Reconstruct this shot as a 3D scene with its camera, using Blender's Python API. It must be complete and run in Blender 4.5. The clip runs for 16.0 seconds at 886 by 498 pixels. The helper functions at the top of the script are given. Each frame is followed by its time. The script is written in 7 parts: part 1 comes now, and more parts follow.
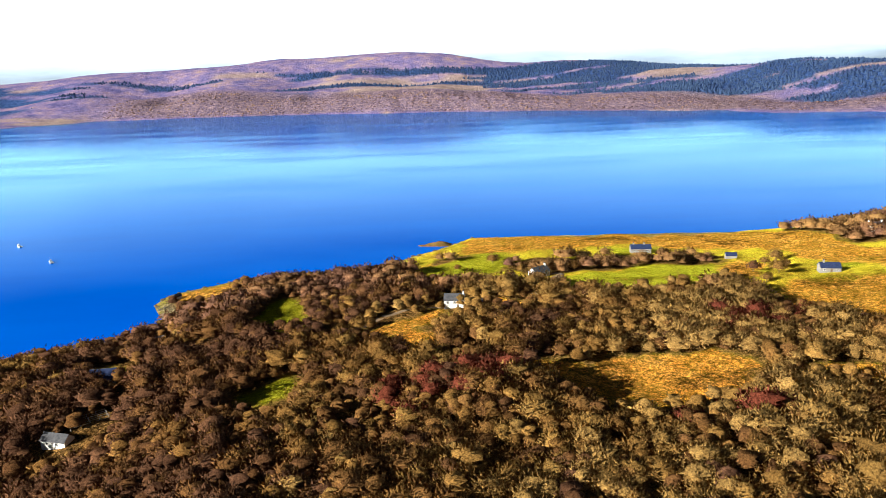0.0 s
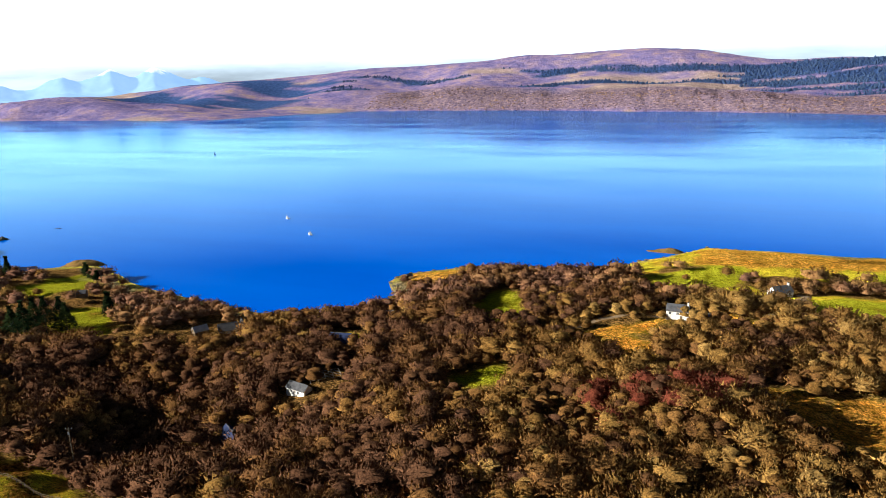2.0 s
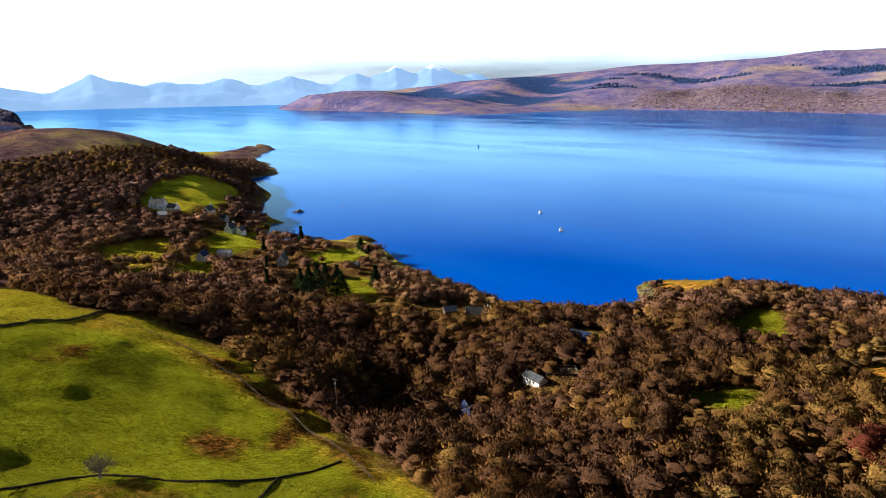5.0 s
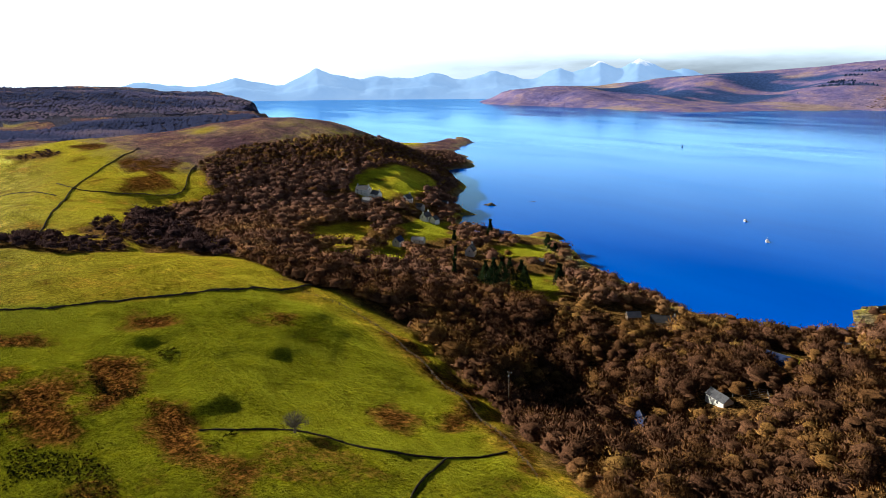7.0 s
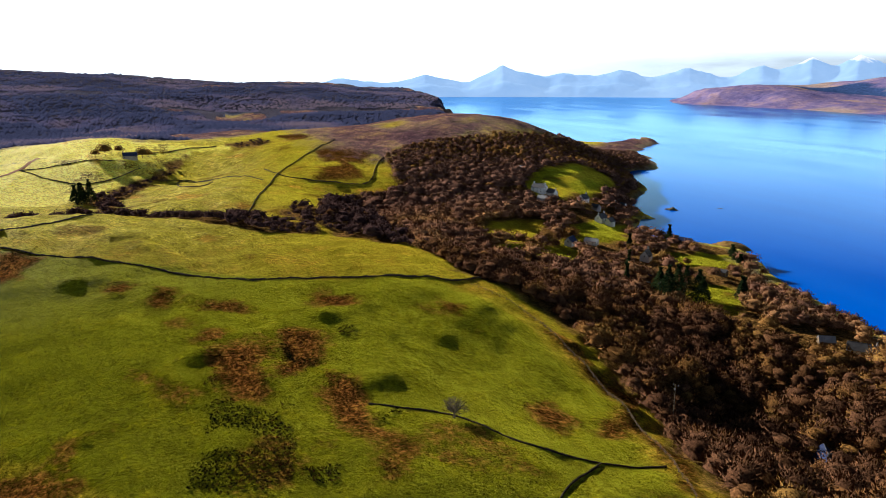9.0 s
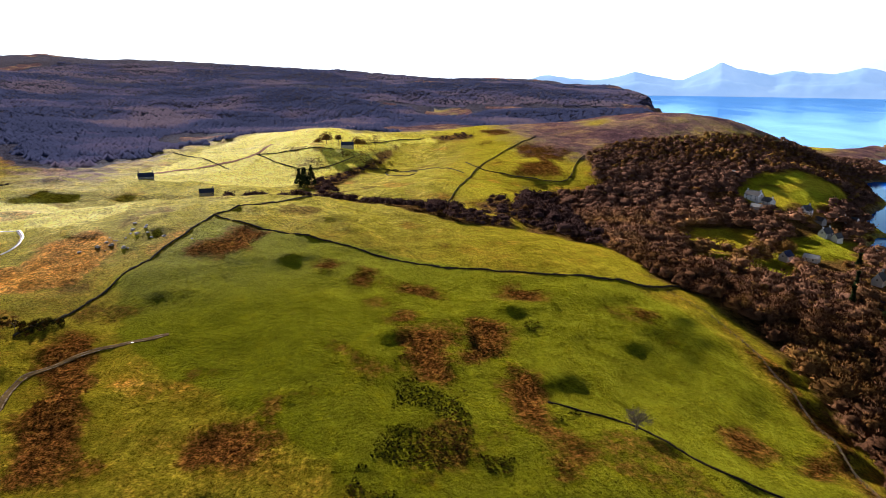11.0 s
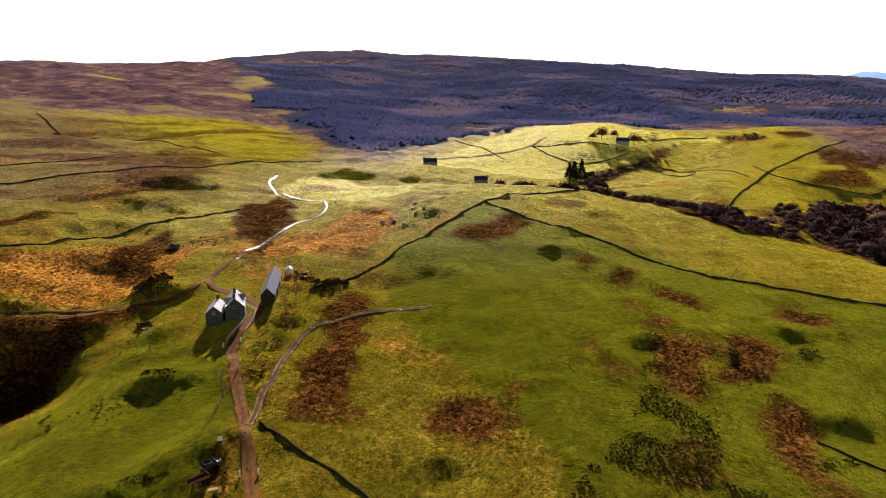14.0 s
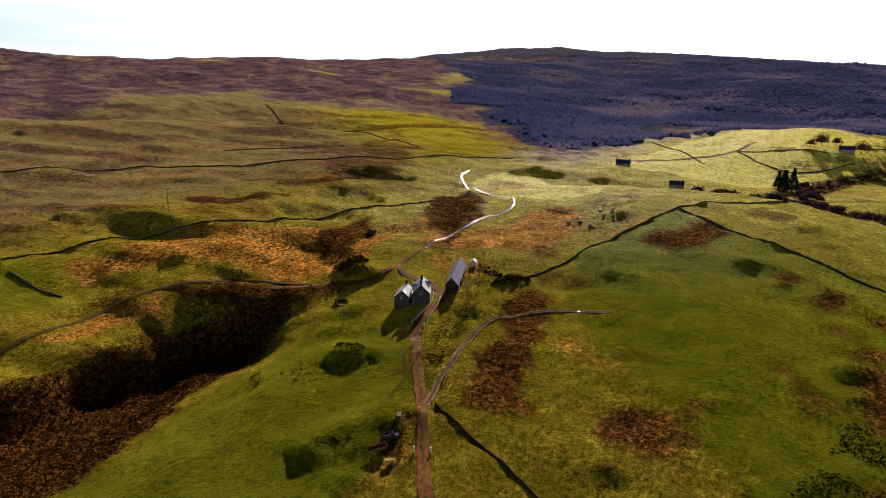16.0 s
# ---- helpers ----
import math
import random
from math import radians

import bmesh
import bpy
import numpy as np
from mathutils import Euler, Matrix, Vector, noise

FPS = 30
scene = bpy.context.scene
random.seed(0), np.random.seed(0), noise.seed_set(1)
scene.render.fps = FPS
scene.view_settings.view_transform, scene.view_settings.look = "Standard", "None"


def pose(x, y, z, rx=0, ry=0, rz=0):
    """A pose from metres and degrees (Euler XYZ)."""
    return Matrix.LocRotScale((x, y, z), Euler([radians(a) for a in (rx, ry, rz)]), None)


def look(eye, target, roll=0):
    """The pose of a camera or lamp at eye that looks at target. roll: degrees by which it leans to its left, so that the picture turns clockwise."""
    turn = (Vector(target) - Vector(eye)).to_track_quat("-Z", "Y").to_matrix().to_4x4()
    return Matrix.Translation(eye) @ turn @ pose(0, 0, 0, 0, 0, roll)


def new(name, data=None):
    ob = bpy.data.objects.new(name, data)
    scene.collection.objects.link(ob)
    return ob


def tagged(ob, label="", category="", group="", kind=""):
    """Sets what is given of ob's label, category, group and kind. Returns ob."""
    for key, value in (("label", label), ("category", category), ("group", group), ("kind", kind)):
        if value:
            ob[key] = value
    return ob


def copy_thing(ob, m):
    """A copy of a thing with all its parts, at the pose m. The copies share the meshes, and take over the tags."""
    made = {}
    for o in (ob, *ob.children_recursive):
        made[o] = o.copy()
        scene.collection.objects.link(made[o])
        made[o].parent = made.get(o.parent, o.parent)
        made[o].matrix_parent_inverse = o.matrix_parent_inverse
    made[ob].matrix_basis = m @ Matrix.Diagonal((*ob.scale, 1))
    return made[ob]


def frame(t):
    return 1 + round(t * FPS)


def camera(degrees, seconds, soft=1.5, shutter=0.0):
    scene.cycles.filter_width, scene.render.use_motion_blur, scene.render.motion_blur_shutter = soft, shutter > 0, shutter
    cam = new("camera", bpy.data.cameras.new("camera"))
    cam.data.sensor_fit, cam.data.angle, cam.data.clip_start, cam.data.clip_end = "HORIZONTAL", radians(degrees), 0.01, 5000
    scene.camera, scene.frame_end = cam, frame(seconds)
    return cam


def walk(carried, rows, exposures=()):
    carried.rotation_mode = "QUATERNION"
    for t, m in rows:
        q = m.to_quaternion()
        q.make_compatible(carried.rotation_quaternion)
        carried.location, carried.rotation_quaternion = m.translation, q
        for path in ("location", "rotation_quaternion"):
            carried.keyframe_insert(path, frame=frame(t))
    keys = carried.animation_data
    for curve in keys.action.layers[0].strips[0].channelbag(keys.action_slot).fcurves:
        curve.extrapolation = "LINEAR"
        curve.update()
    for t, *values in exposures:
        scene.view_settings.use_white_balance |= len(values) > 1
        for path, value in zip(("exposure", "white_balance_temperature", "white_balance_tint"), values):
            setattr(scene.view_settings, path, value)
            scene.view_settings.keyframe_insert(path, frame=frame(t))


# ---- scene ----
cam = camera(66.5, 16.0, soft=0.75)
PATH = [
    (0, (0.0, 0.0, 120.0), (0.0, 1.939, 119.509), -2.0),
    (0.5, (0.677, -0.124, 120.07), (0.508, 1.808, 119.581), -1.9),
    (1, (1.399, -0.664, 120.215), (1.04, 1.243, 119.729), -1.7),
    (1.5, (2.136, -1.143, 120.43), (1.617, 0.726, 119.946), -1.5),
    (2, (2.728, -1.691, 120.574), (2.073, 0.137, 120.091), -1.3),
    (2.5, (3.165, -2.189, 120.508), (2.409, -0.401, 120.028), -1.2),
    (3, (3.491, -2.683, 120.225), (2.614, -0.949, 119.749), -1.2),
    (3.5, (3.555, -3.428, 120.168), (2.561, -1.758, 119.693), -1.0),
    (4, (3.364, -3.844, 120.399), (2.278, -2.233, 119.923), -1.0),
    (6.5, (6.822, -3.912, 121.788), (5.261, -2.761, 121.304), -0.4),
    (7, (7.716, -4.112, 122.352), (6.077, -3.074, 121.865), -0.4),
    (7.5, (8.639, -3.994, 122.794), (6.935, -3.07, 122.303), -0.3),
    (8, (9.537, -4.09, 123.217), (7.773, -3.286, 122.724), -0.3),
    (8.5, (10.378, -4.27, 123.19), (8.563, -3.589, 122.697), -0.2),
    (9, (10.831, -4.222, 123.074), (8.98, -3.646, 122.581), -0.1),
    (9.5, (10.867, -4.161, 122.84), (8.979, -3.725, 122.345), 0.0),
    (12, (10.077, -2.759, 122.508), (8.158, -3.003, 121.998), 0.3),
    (12.5, (10.107, -2.197, 122.596), (8.21, -2.57, 122.081), 0.3),
    (13, (10.104, -2.099, 122.294), (8.238, -2.6, 121.778), 0.4),
    (13.5, (9.95, -1.897, 121.945), (8.125, -2.529, 121.427), 0.4),
    (14, (10.037, -1.532, 121.873), (8.252, -2.268, 121.352), 0.5),
    (14.5, (10.326, -1.121, 122.045), (8.598, -1.981, 121.521), 0.5),
    (15, (10.811, -0.829, 122.233), (9.152, -1.813, 121.705), 0.6),
    (15.5, (11.493, -0.585, 122.53), (9.906, -1.68, 121.999), 0.7),
    (16, (12.41, -0.153, 122.932), (10.901, -1.351, 122.397), 0.8),
]
EXPOSURES = [(0, 1.12, 5900, 8), (3.5, 0.95, 5900, 8), (6.5, 0.75, 5900, 8), (9.5, 0.85, 5950, 12), (12.5, 0.98, 6000, 20), (15.0, 0.68, 6000, 22), (16.0, 0.4, 6000, 22)]
walk(cam, [(t, look(eye, target, roll)) for t, eye, target, roll in PATH], EXPOSURES)

# ---- sky and sun ----
SUN_YAW, SUN_HIGH = radians(116.6), radians(20.0)
world = bpy.data.worlds.new("sky")
scene.world = world
world.use_nodes = True
wn, wl = world.node_tree.nodes, world.node_tree.links
wn.clear()
sky = wn.new("ShaderNodeTexSky")
sky.sky_type, sky.sun_disc = "NISHITA", False
sky.sun_elevation, sky.sun_rotation = SUN_HIGH, -SUN_YAW
sky.air_density, sky.dust_density, sky.ozone_density = 1.0, 1.2, 3.5
# the clear sky dimmed to about a tenth, to keep shadows dark
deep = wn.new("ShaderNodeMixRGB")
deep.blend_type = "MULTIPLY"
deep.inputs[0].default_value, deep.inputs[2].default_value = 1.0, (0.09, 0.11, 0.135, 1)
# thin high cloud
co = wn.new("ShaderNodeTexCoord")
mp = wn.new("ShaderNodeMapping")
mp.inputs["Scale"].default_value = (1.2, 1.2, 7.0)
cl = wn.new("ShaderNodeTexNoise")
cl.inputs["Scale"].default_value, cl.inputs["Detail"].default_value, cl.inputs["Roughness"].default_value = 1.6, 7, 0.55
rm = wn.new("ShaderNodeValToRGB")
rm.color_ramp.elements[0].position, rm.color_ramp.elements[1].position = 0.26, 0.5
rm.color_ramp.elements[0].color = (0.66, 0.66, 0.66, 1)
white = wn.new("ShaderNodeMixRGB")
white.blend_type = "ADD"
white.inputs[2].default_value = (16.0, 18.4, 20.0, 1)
bg = wn.new("ShaderNodeBackground")
bg.inputs["Strength"].default_value = 0.05
out = wn.new("ShaderNodeOutputWorld")
wl.new(co.outputs["Generated"], mp.inputs["Vector"])
wl.new(mp.outputs["Vector"], cl.inputs["Vector"])
wl.new(cl.outputs["Fac"], rm.inputs["Fac"])
# the white haze and cloud fade above the view, to hold down fill light
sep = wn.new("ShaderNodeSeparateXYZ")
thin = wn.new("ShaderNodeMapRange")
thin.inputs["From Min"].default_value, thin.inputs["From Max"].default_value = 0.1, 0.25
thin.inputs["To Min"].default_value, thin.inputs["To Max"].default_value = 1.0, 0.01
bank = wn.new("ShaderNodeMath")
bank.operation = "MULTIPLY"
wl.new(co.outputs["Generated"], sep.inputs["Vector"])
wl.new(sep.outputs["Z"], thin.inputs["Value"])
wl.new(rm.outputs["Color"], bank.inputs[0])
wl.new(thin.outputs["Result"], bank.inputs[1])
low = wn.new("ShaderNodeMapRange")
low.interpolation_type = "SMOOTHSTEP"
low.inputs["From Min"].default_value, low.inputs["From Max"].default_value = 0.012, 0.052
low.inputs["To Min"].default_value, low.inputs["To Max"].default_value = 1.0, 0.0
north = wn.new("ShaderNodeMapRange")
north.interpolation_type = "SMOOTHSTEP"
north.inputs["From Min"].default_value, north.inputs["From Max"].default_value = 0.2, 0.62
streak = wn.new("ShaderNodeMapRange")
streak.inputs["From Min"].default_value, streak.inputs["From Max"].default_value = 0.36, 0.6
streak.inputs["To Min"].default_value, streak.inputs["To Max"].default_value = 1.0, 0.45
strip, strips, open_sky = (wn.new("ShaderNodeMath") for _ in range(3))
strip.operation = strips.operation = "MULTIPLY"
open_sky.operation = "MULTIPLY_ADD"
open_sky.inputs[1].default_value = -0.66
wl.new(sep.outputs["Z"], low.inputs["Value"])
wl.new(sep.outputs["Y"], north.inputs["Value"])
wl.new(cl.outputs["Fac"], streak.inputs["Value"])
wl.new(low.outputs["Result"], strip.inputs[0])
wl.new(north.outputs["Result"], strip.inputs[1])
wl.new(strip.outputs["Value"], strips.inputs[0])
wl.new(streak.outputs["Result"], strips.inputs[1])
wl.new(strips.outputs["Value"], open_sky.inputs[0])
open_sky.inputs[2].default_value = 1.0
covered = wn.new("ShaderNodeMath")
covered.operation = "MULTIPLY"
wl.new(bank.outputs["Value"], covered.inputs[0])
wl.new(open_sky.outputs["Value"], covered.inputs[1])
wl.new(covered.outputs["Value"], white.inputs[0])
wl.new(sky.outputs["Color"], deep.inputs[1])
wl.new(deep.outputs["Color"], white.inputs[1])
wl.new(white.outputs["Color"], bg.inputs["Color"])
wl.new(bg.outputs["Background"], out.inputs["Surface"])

sun = new("sun", bpy.data.lights.new("sun", "SUN"))
sun.data.energy, sun.data.angle, sun.data.color = 5.0, radians(0.5), (1.0, 0.88, 0.7)
sun.matrix_world = look((-math.sin(SUN_YAW) * 100, math.cos(SUN_YAW) * 100, math.tan(SUN_HIGH) * 100), (0, 0, 0))

# ---- the lie of the land ----
def hashed(ix, iy, seed):
    h = (ix.astype(np.int64) * 374761393 + iy.astype(np.int64) * 668265263 + seed * 974634777) & 0xFFFFFFFF
    h = ((h ^ (h >> 13)) * 1274126177) & 0xFFFFFFFF
    return ((h ^ (h >> 16)) & 0xFFFF) / 65535.0


def vnoise(x, y, seed=0):
    ix, iy = np.floor(x), np.floor(y)
    fx, fy = x - ix, y - iy
    fx, fy = fx * fx * (3 - 2 * fx), fy * fy * (3 - 2 * fy)
    a, b = hashed(ix, iy, seed), hashed(ix + 1, iy, seed)
    c, d = hashed(ix, iy + 1, seed), hashed(ix + 1, iy + 1, seed)
    return (a + (b - a) * fx) * (1 - fy) + (c + (d - c) * fx) * fy - 0.5


def fbm(x, y, size, octaves=4, seed=0):
    total, amp, f = 0.0, 1.0, 1.0 / size
    for n in range(octaves):
        total = total + amp * vnoise(x * f + 17.3 * n, y * f - 9.1 * n, seed + n)
        amp, f = amp * 0.5, f * 2.03
    return total


def smooth(v, low, high):
    s = np.clip((v - low) / (high - low), 0, 1)
    return s * s * (3 - 2 * s)


def inside(x, y, ring):
    """Signed distance to a closed outline, positive inside."""
    x, y = np.asarray(x, float), np.asarray(y, float)
    best, odd = np.full(x.shape, 1e18), np.zeros(x.shape, bool)
    for (ax, ay), (bx, by) in zip(ring, ring[1:] + ring[:1]):
        dx, dy = bx - ax, by - ay
        s = np.clip(((x - ax) * dx + (y - ay) * dy) / (dx * dx + dy * dy), 0, 1)
        best = np.minimum(best, (x - ax - s * dx) ** 2 + (y - ay - s * dy) ** 2)
        if dy:
            odd ^= ((ay > y) != (by > y)) & (x < ax + (y - ay) * dx / dy)
    return np.where(odd, 1, -1) * np.sqrt(best)


NEAR_COAST = [
    (2600, 420), (900, 560), (420, 520), (220, 494), (94, 502), (20, 500), (2, 480), (-36, 431), (-67, 414), (-103, 415),
    (-136, 405), (-163, 383), (-165, 366), (-150, 345), (-148, 327), (-160, 312), (-206, 292), (-234, 298), (-288, 310),
    (-332, 324), (-372, 347), (-386, 352), (-412, 330), (-440, 312), (-468, 315), (-500, 340), (-497, 353), (-556, 362),
    (-598, 398), (-618, 421), (-722, 476), (-772, 497), (-803, 565), (-985, 650), (-1092, 755), (-1128, 790),
    (-1150, 770), (-1120, 650), (-1200, 500), (-1330, 455), (-1640, 560), (-2000, 640), (-2600, 720), (-4900, 1180), (-5400, 1250), (-5400, -5400), (2600, -5400),
]
FAR_COAST = [
    (2600, 1500), (1137, 1738), (937, 1821), (832, 2005), (418, 2265), (49, 2450), (-378, 2621), (-876, 2690),
    (-1354, 2720), (-1540, 2330), (-1660, 2070), (-2020, 2060), (-2380, 2090), (-2680, 2010), (-2900, 2060), (-3350, 2450), (-3600, 2900),
    (-3600, 5400), (2600, 5400),
]
# Hills of the near shore: x, y, height, radius (negative: hollows)
HILLS_WIDE = [
    (-576, -1703, 103.3, 1000), (-2980, -1396, 118.3, 1000), (-2177, 227, 28.8, 1000), (-3000, -200, 55, 1000),
    (600, -800, 24.2, 550), (-1624, -1474, 41.1, 550), (-2590, -2033, 45, 550), (-1350, 0, -6, 550),
    (-108, 369, -16.8, 300), (-810, 115, 23.5, 300), (-100, -700, 9.1, 300), (700, 200, 3.7, 300),
    (-432, 253, -18.9, 180), (300, 200, 3.9, 180), (-1160, 437, 30.4, 180), (-904, 534, -23.7, 180),
    (-302, -1774, 15, 180), (-267, 21, 13.2, 110), (-404, -89, 12.4, 110), (-121, -114, -5.3, 110),
    (181, 449, -13.4, 110),
]
HILLS_MID = [
    (-217, 238, -4.4, 110), (-609, -116, -17.2, 110), (-112, -233, -24.8, 70), (-232, 105, 7.4, 70),
    (-112, -298, 11, 70), (-34, -157, -2.4, 70), (-526, 89, -18.2, 70), (-99, 100, 3, 70),
    (-314, 71, 5.4, 70), (-708, -54, -27.9, 70), (-141, 174, -3.9, 70), (-148, -177, 8, 70),
    (-141, 22, 9.2, 70), (-364, -346, 9.2, 70), (-70, 147, 3.8, 70), (4, 294, 3.6, 70),
    (-335, -122, 5.2, 70), (-219, -172, -3.1, 70), (-509, 25, 8.7, 70), (-2904, -1753, 22, 420),
    (119, 184, 1.3, 70),
]
HILLS_SMALL = [
    (-711, -103, 20.7, 70), (-300, -708, -6.9, 70), (297, 444, -4.6, 70), (-172, 62, -9.1, 70),
    (84, 452, -3.2, 70), (-302, -16, -4.8, 70), (-1003, 489, 17.4, 70), (-989, 280, 12.6, 70),
    (150, 0, -0.9, 70), (-826, -155, 7.8, 70), (-378, -287, -5.9, 70), (-367, -199, 3.8, 70),
    (-579, 285, 2.2, 70), (-405, -730, 6.9, 70), (-218, -349, 1.9, 70), (0, -100, 1.4, 70),
    (-505, -301, 2.7, 70), (12, 396, -1.9, 70), (-273, 169, -2, 70),
]
# Hills of the far shore
FAR_WIDE = [
    (-475, 3870, 145.9, 1100), (-2409, 3316, 139.4, 1100), (1196, 2859, 102.7, 1100), (-627, 2954, -31.2, 650),
    (-1722, 2756, -81.2, 650), (647, 2414, -58.8, 650), (-1550, 3687, 75.3, 650), (380, 3680, 61.1, 650),
    (334, 3182, -66.9, 380), (1536, 2459, 26.8, 380), (763, 3415, 30.2, 380), (-163, 3896, 71.7, 380),
    (-837, 3809, 53.3, 380),
]
FAR_SMALL = [
    (-2475, 2749, -85.5, 220), (1224, 2121, -47.8, 220), (-172, 3295, -38.4, 220), (-1311, 3245, -53, 220),
    (-706, 3325, -32.6, 220), (-1934, 3095, -50.5, 220), (-2969, 2969, -37.7, 220), (1138, 2557, -37.7, 220),
    (763, 2849, -20.4, 220), (380, 3680, -11.2, 220), (1056, 2265, -23.4, 220), (-1969, 2710, -20.8, 220),
    (1357, 2675, 26.3, 220), (-2750, 2520, 8, 380), (-2600, 3050, -24, 500), (-3000, 2950, -14, 350),
]


# knolls, hollows and the stream's ravine below the farm
KNOLLS = [(-150, 140, -5, 42), (-215, 150, -4, 38), (-95, 148, -4, 38), (-186, -207, 3.0, 10), (-240, -109, -2.2, 6), (-119, -53, -2.4, 6), (-99, -150, 1.6, 14), (-215, -152, 2.2, 9), (-262, -128, 2.0, 12), (6, 198, 6, 24), (70, 208, -3, 26), (-146, 158, -7, 34), (-168, 182, -7, 24), (-202, 180, -7, 24), (-138, 178, -4, 22), (-185, 158, 3, 16)]
# the shelf of land beyond the stream's ravine
SHELF = [(-114, -236, 3.8, 32), (-152, -253, 3.9, 32), (-77, -246, -3.2, 32), (-32, -169, -2.5, 32), (-104, -184, 1.2, 32), (-88, -269, 3.6, 32), (-103, -304, -2.3, 32), (-87, -225, 6.0, 32), (-154, -217, 1.9, 32), (-130, -261, 3.1, 32), (-67, -266, 2.3, 32), (-212, -290, -1.5, 32), (-176, -288, 2.4, 32), (-152, -298, -1.1, 32)]
# the burn's deep gully behind the pasture's brow
GULLY = [(-478, -125, -13, 42), (-470, -60, -10, 42), (-468, -192, -11, 36), (-462, -12, -7, 40), (-440, -235, -6, 34)]
# the wooded headland: a bold brow that falls away to the sea
HEADLAND = [(-1169, 495, -41.0, 120), (-832, 312, 35.4, 120), (-1030, 436, -10.0, 120), (-1264, 252, -19.9, 120), (-1192, 339, -20.4, 120), (-1053, 553, -6.2, 120), (-970, 193, 4.2, 120), (-1066, 400, 7.6, 120), (-920, 483, 10.0, 120), (-1009, 461, -21.1, 120), (-1075, 700, -24, 110), (-985, 600, -10, 80), (-680, 430, -14, 75), (-780, 510, -10, 70)]
# the dip behind the long ridge of the upper fields
DIP = [(-300, -780, -9, 70), (-390, -715, -10, 70), (-470, -650, -10, 70), (-525, -565, -9, 65), (-230, -655, 4, 55), (-330, -625, 5, 55), (-415, -570, 4, 50), (-140, -170, -4, 26)]
# grassy bluffs, banks and hags whose steep sides look north-east
BLUFFS = [
    (-131, -152, 7.5, 13), (-89, -118, 3.8, 8), (-102, -115, 6, 8), (-111, -112, 6, 7), (-187, -204, 5, 11), (-102, -165, 3.5, 8), (-240, -96, 1.2, 6), (-165, -46, 1.0, 7),
    (-140, -29, 1.6, 6), (-281, -72, 1.0, 6), (-129, -30, 3.2, 6), (-256, -23, 0.8, 6), (-286, -11, 1.0, 9),
]
BANKS = [(-289, -57, 1.6, 7), (-292, -594, 6, 34), (-211, -599, 6, 30), (-250, -600, 5, 30), (-218, -392, 3.5, 22), (-228, -341, 3.5, 26), (-152, -325, 3.5, 24), (-190, -334, 3, 24), (-330, -330, 3, 22), (-110, -345, 3, 22)]
RAVINE = [(-175, -226), (-150, -219), (-129, -219), (-105, -220), (-82, -216), (-61, -209), (-44, -206), (-10, -203), (40, -190), (120, -160)]


def mounds(x, y, base, *groups):
    z = np.full(np.shape(x), float(base))
    for group in groups:
        for cx, cy, high, wide in group:
            z += high * np.exp(-((x - cx) ** 2 + (y - cy) ** 2) / wide**2)
    return z


def height(x, y):
    """The ground's height above the sea."""
    x, y = np.asarray(x, float), np.asarray(y, float)
    far_off = smooth(np.hypot(x, y), 500, 1500)
    d = inside(x, y, NEAR_COAST) + fbm(x, y, 34, 3, 5) * (4.5 + 25 * far_off)
    z = mounds(x, y, 25, HILLS_WIDE, HILLS_MID, HILLS_SMALL)
    z = z + fbm(x, y, 60, 4, 11) * (2.2 + 7 * far_off) + fbm(x, y, 420, 3, 12) * 26 * far_off
    z = z + fbm(x, y, 21, 3, 15) * 2.1 * (1 - far_off)
    # low terraces of the rough grazing
    u, w = x * 0.62 - y * 0.79, x * 0.79 + y * 0.62
    z = z + fbm(w, u * 0.25, 19, 3, 31) * 3.0 * smooth(-y, 150, 260) * (1 - far_off)
    z = z + mounds(x, y, 0, KNOLLS, SHELF, GULLY, HEADLAND, DIP)
    ragged = fbm(x, y, 6.5, 4, 41) * 6.5
    for bx, by, high, wide in BLUFFS + BANKS:
        down, across = 0.88 * (x - bx) + 0.47 * (y - by) + ragged, 0.47 * (x - bx) - 0.88 * (y - by) + 2 * ragged
        z = z + 0.5 * high * np.exp(-((across / (1.3 * wide)) ** 2) - (down / np.where(down > 0, 0.32 * wide, 1.1 * wide)) ** 2)
    # the ravine: a long near slope, a steep far bank
    rx, ry = zip(*RAVINE)
    off = y - np.interp(x, rx, ry) + fbm(x, y, 24, 3, 33) * 9
    z = z - (11.5 + 3 * fbm(x, y, 40, 2, 35)) * np.exp(-((off / np.where(off > 0, 33, 8)) ** 2)) * smooth(x, -160, -118)
    # hags, hummocks and sheep tracks of the near pastures
    z = z + (fbm(x, y, 9.5, 2, 37) * 0.9 + 1.5 * smooth(fbm(x + 0.5 * y, y - 0.3 * x, 27, 3, 39), 0.28, 0.5)) * (1 - smooth(np.hypot(x, y), 380, 520))
    near = np.where(d > 0, np.maximum(z * smooth(d, -14, 60), 1.0) * smooth(d, -1, 4), np.maximum(d * 0.3, -14))
    e = inside(x, y, FAR_COAST) + fbm(x, y, 260, 4, 21) * 70
    gully = 1 - 0.5 * np.abs(fbm(x, y * 0.35, 130, 3, 27))
    far = mounds(x, y, 20, FAR_WIDE, FAR_SMALL) + fbm(x, y, 500, 5, 23) * 26
    far = np.where(e > 0, np.maximum(far, 6) * (0.06 + 0.94 * smooth(e, 0, 190)) * np.where(e < 330, gully, 1), np.maximum(e * 0.3, -14))
    return np.maximum(near, far)

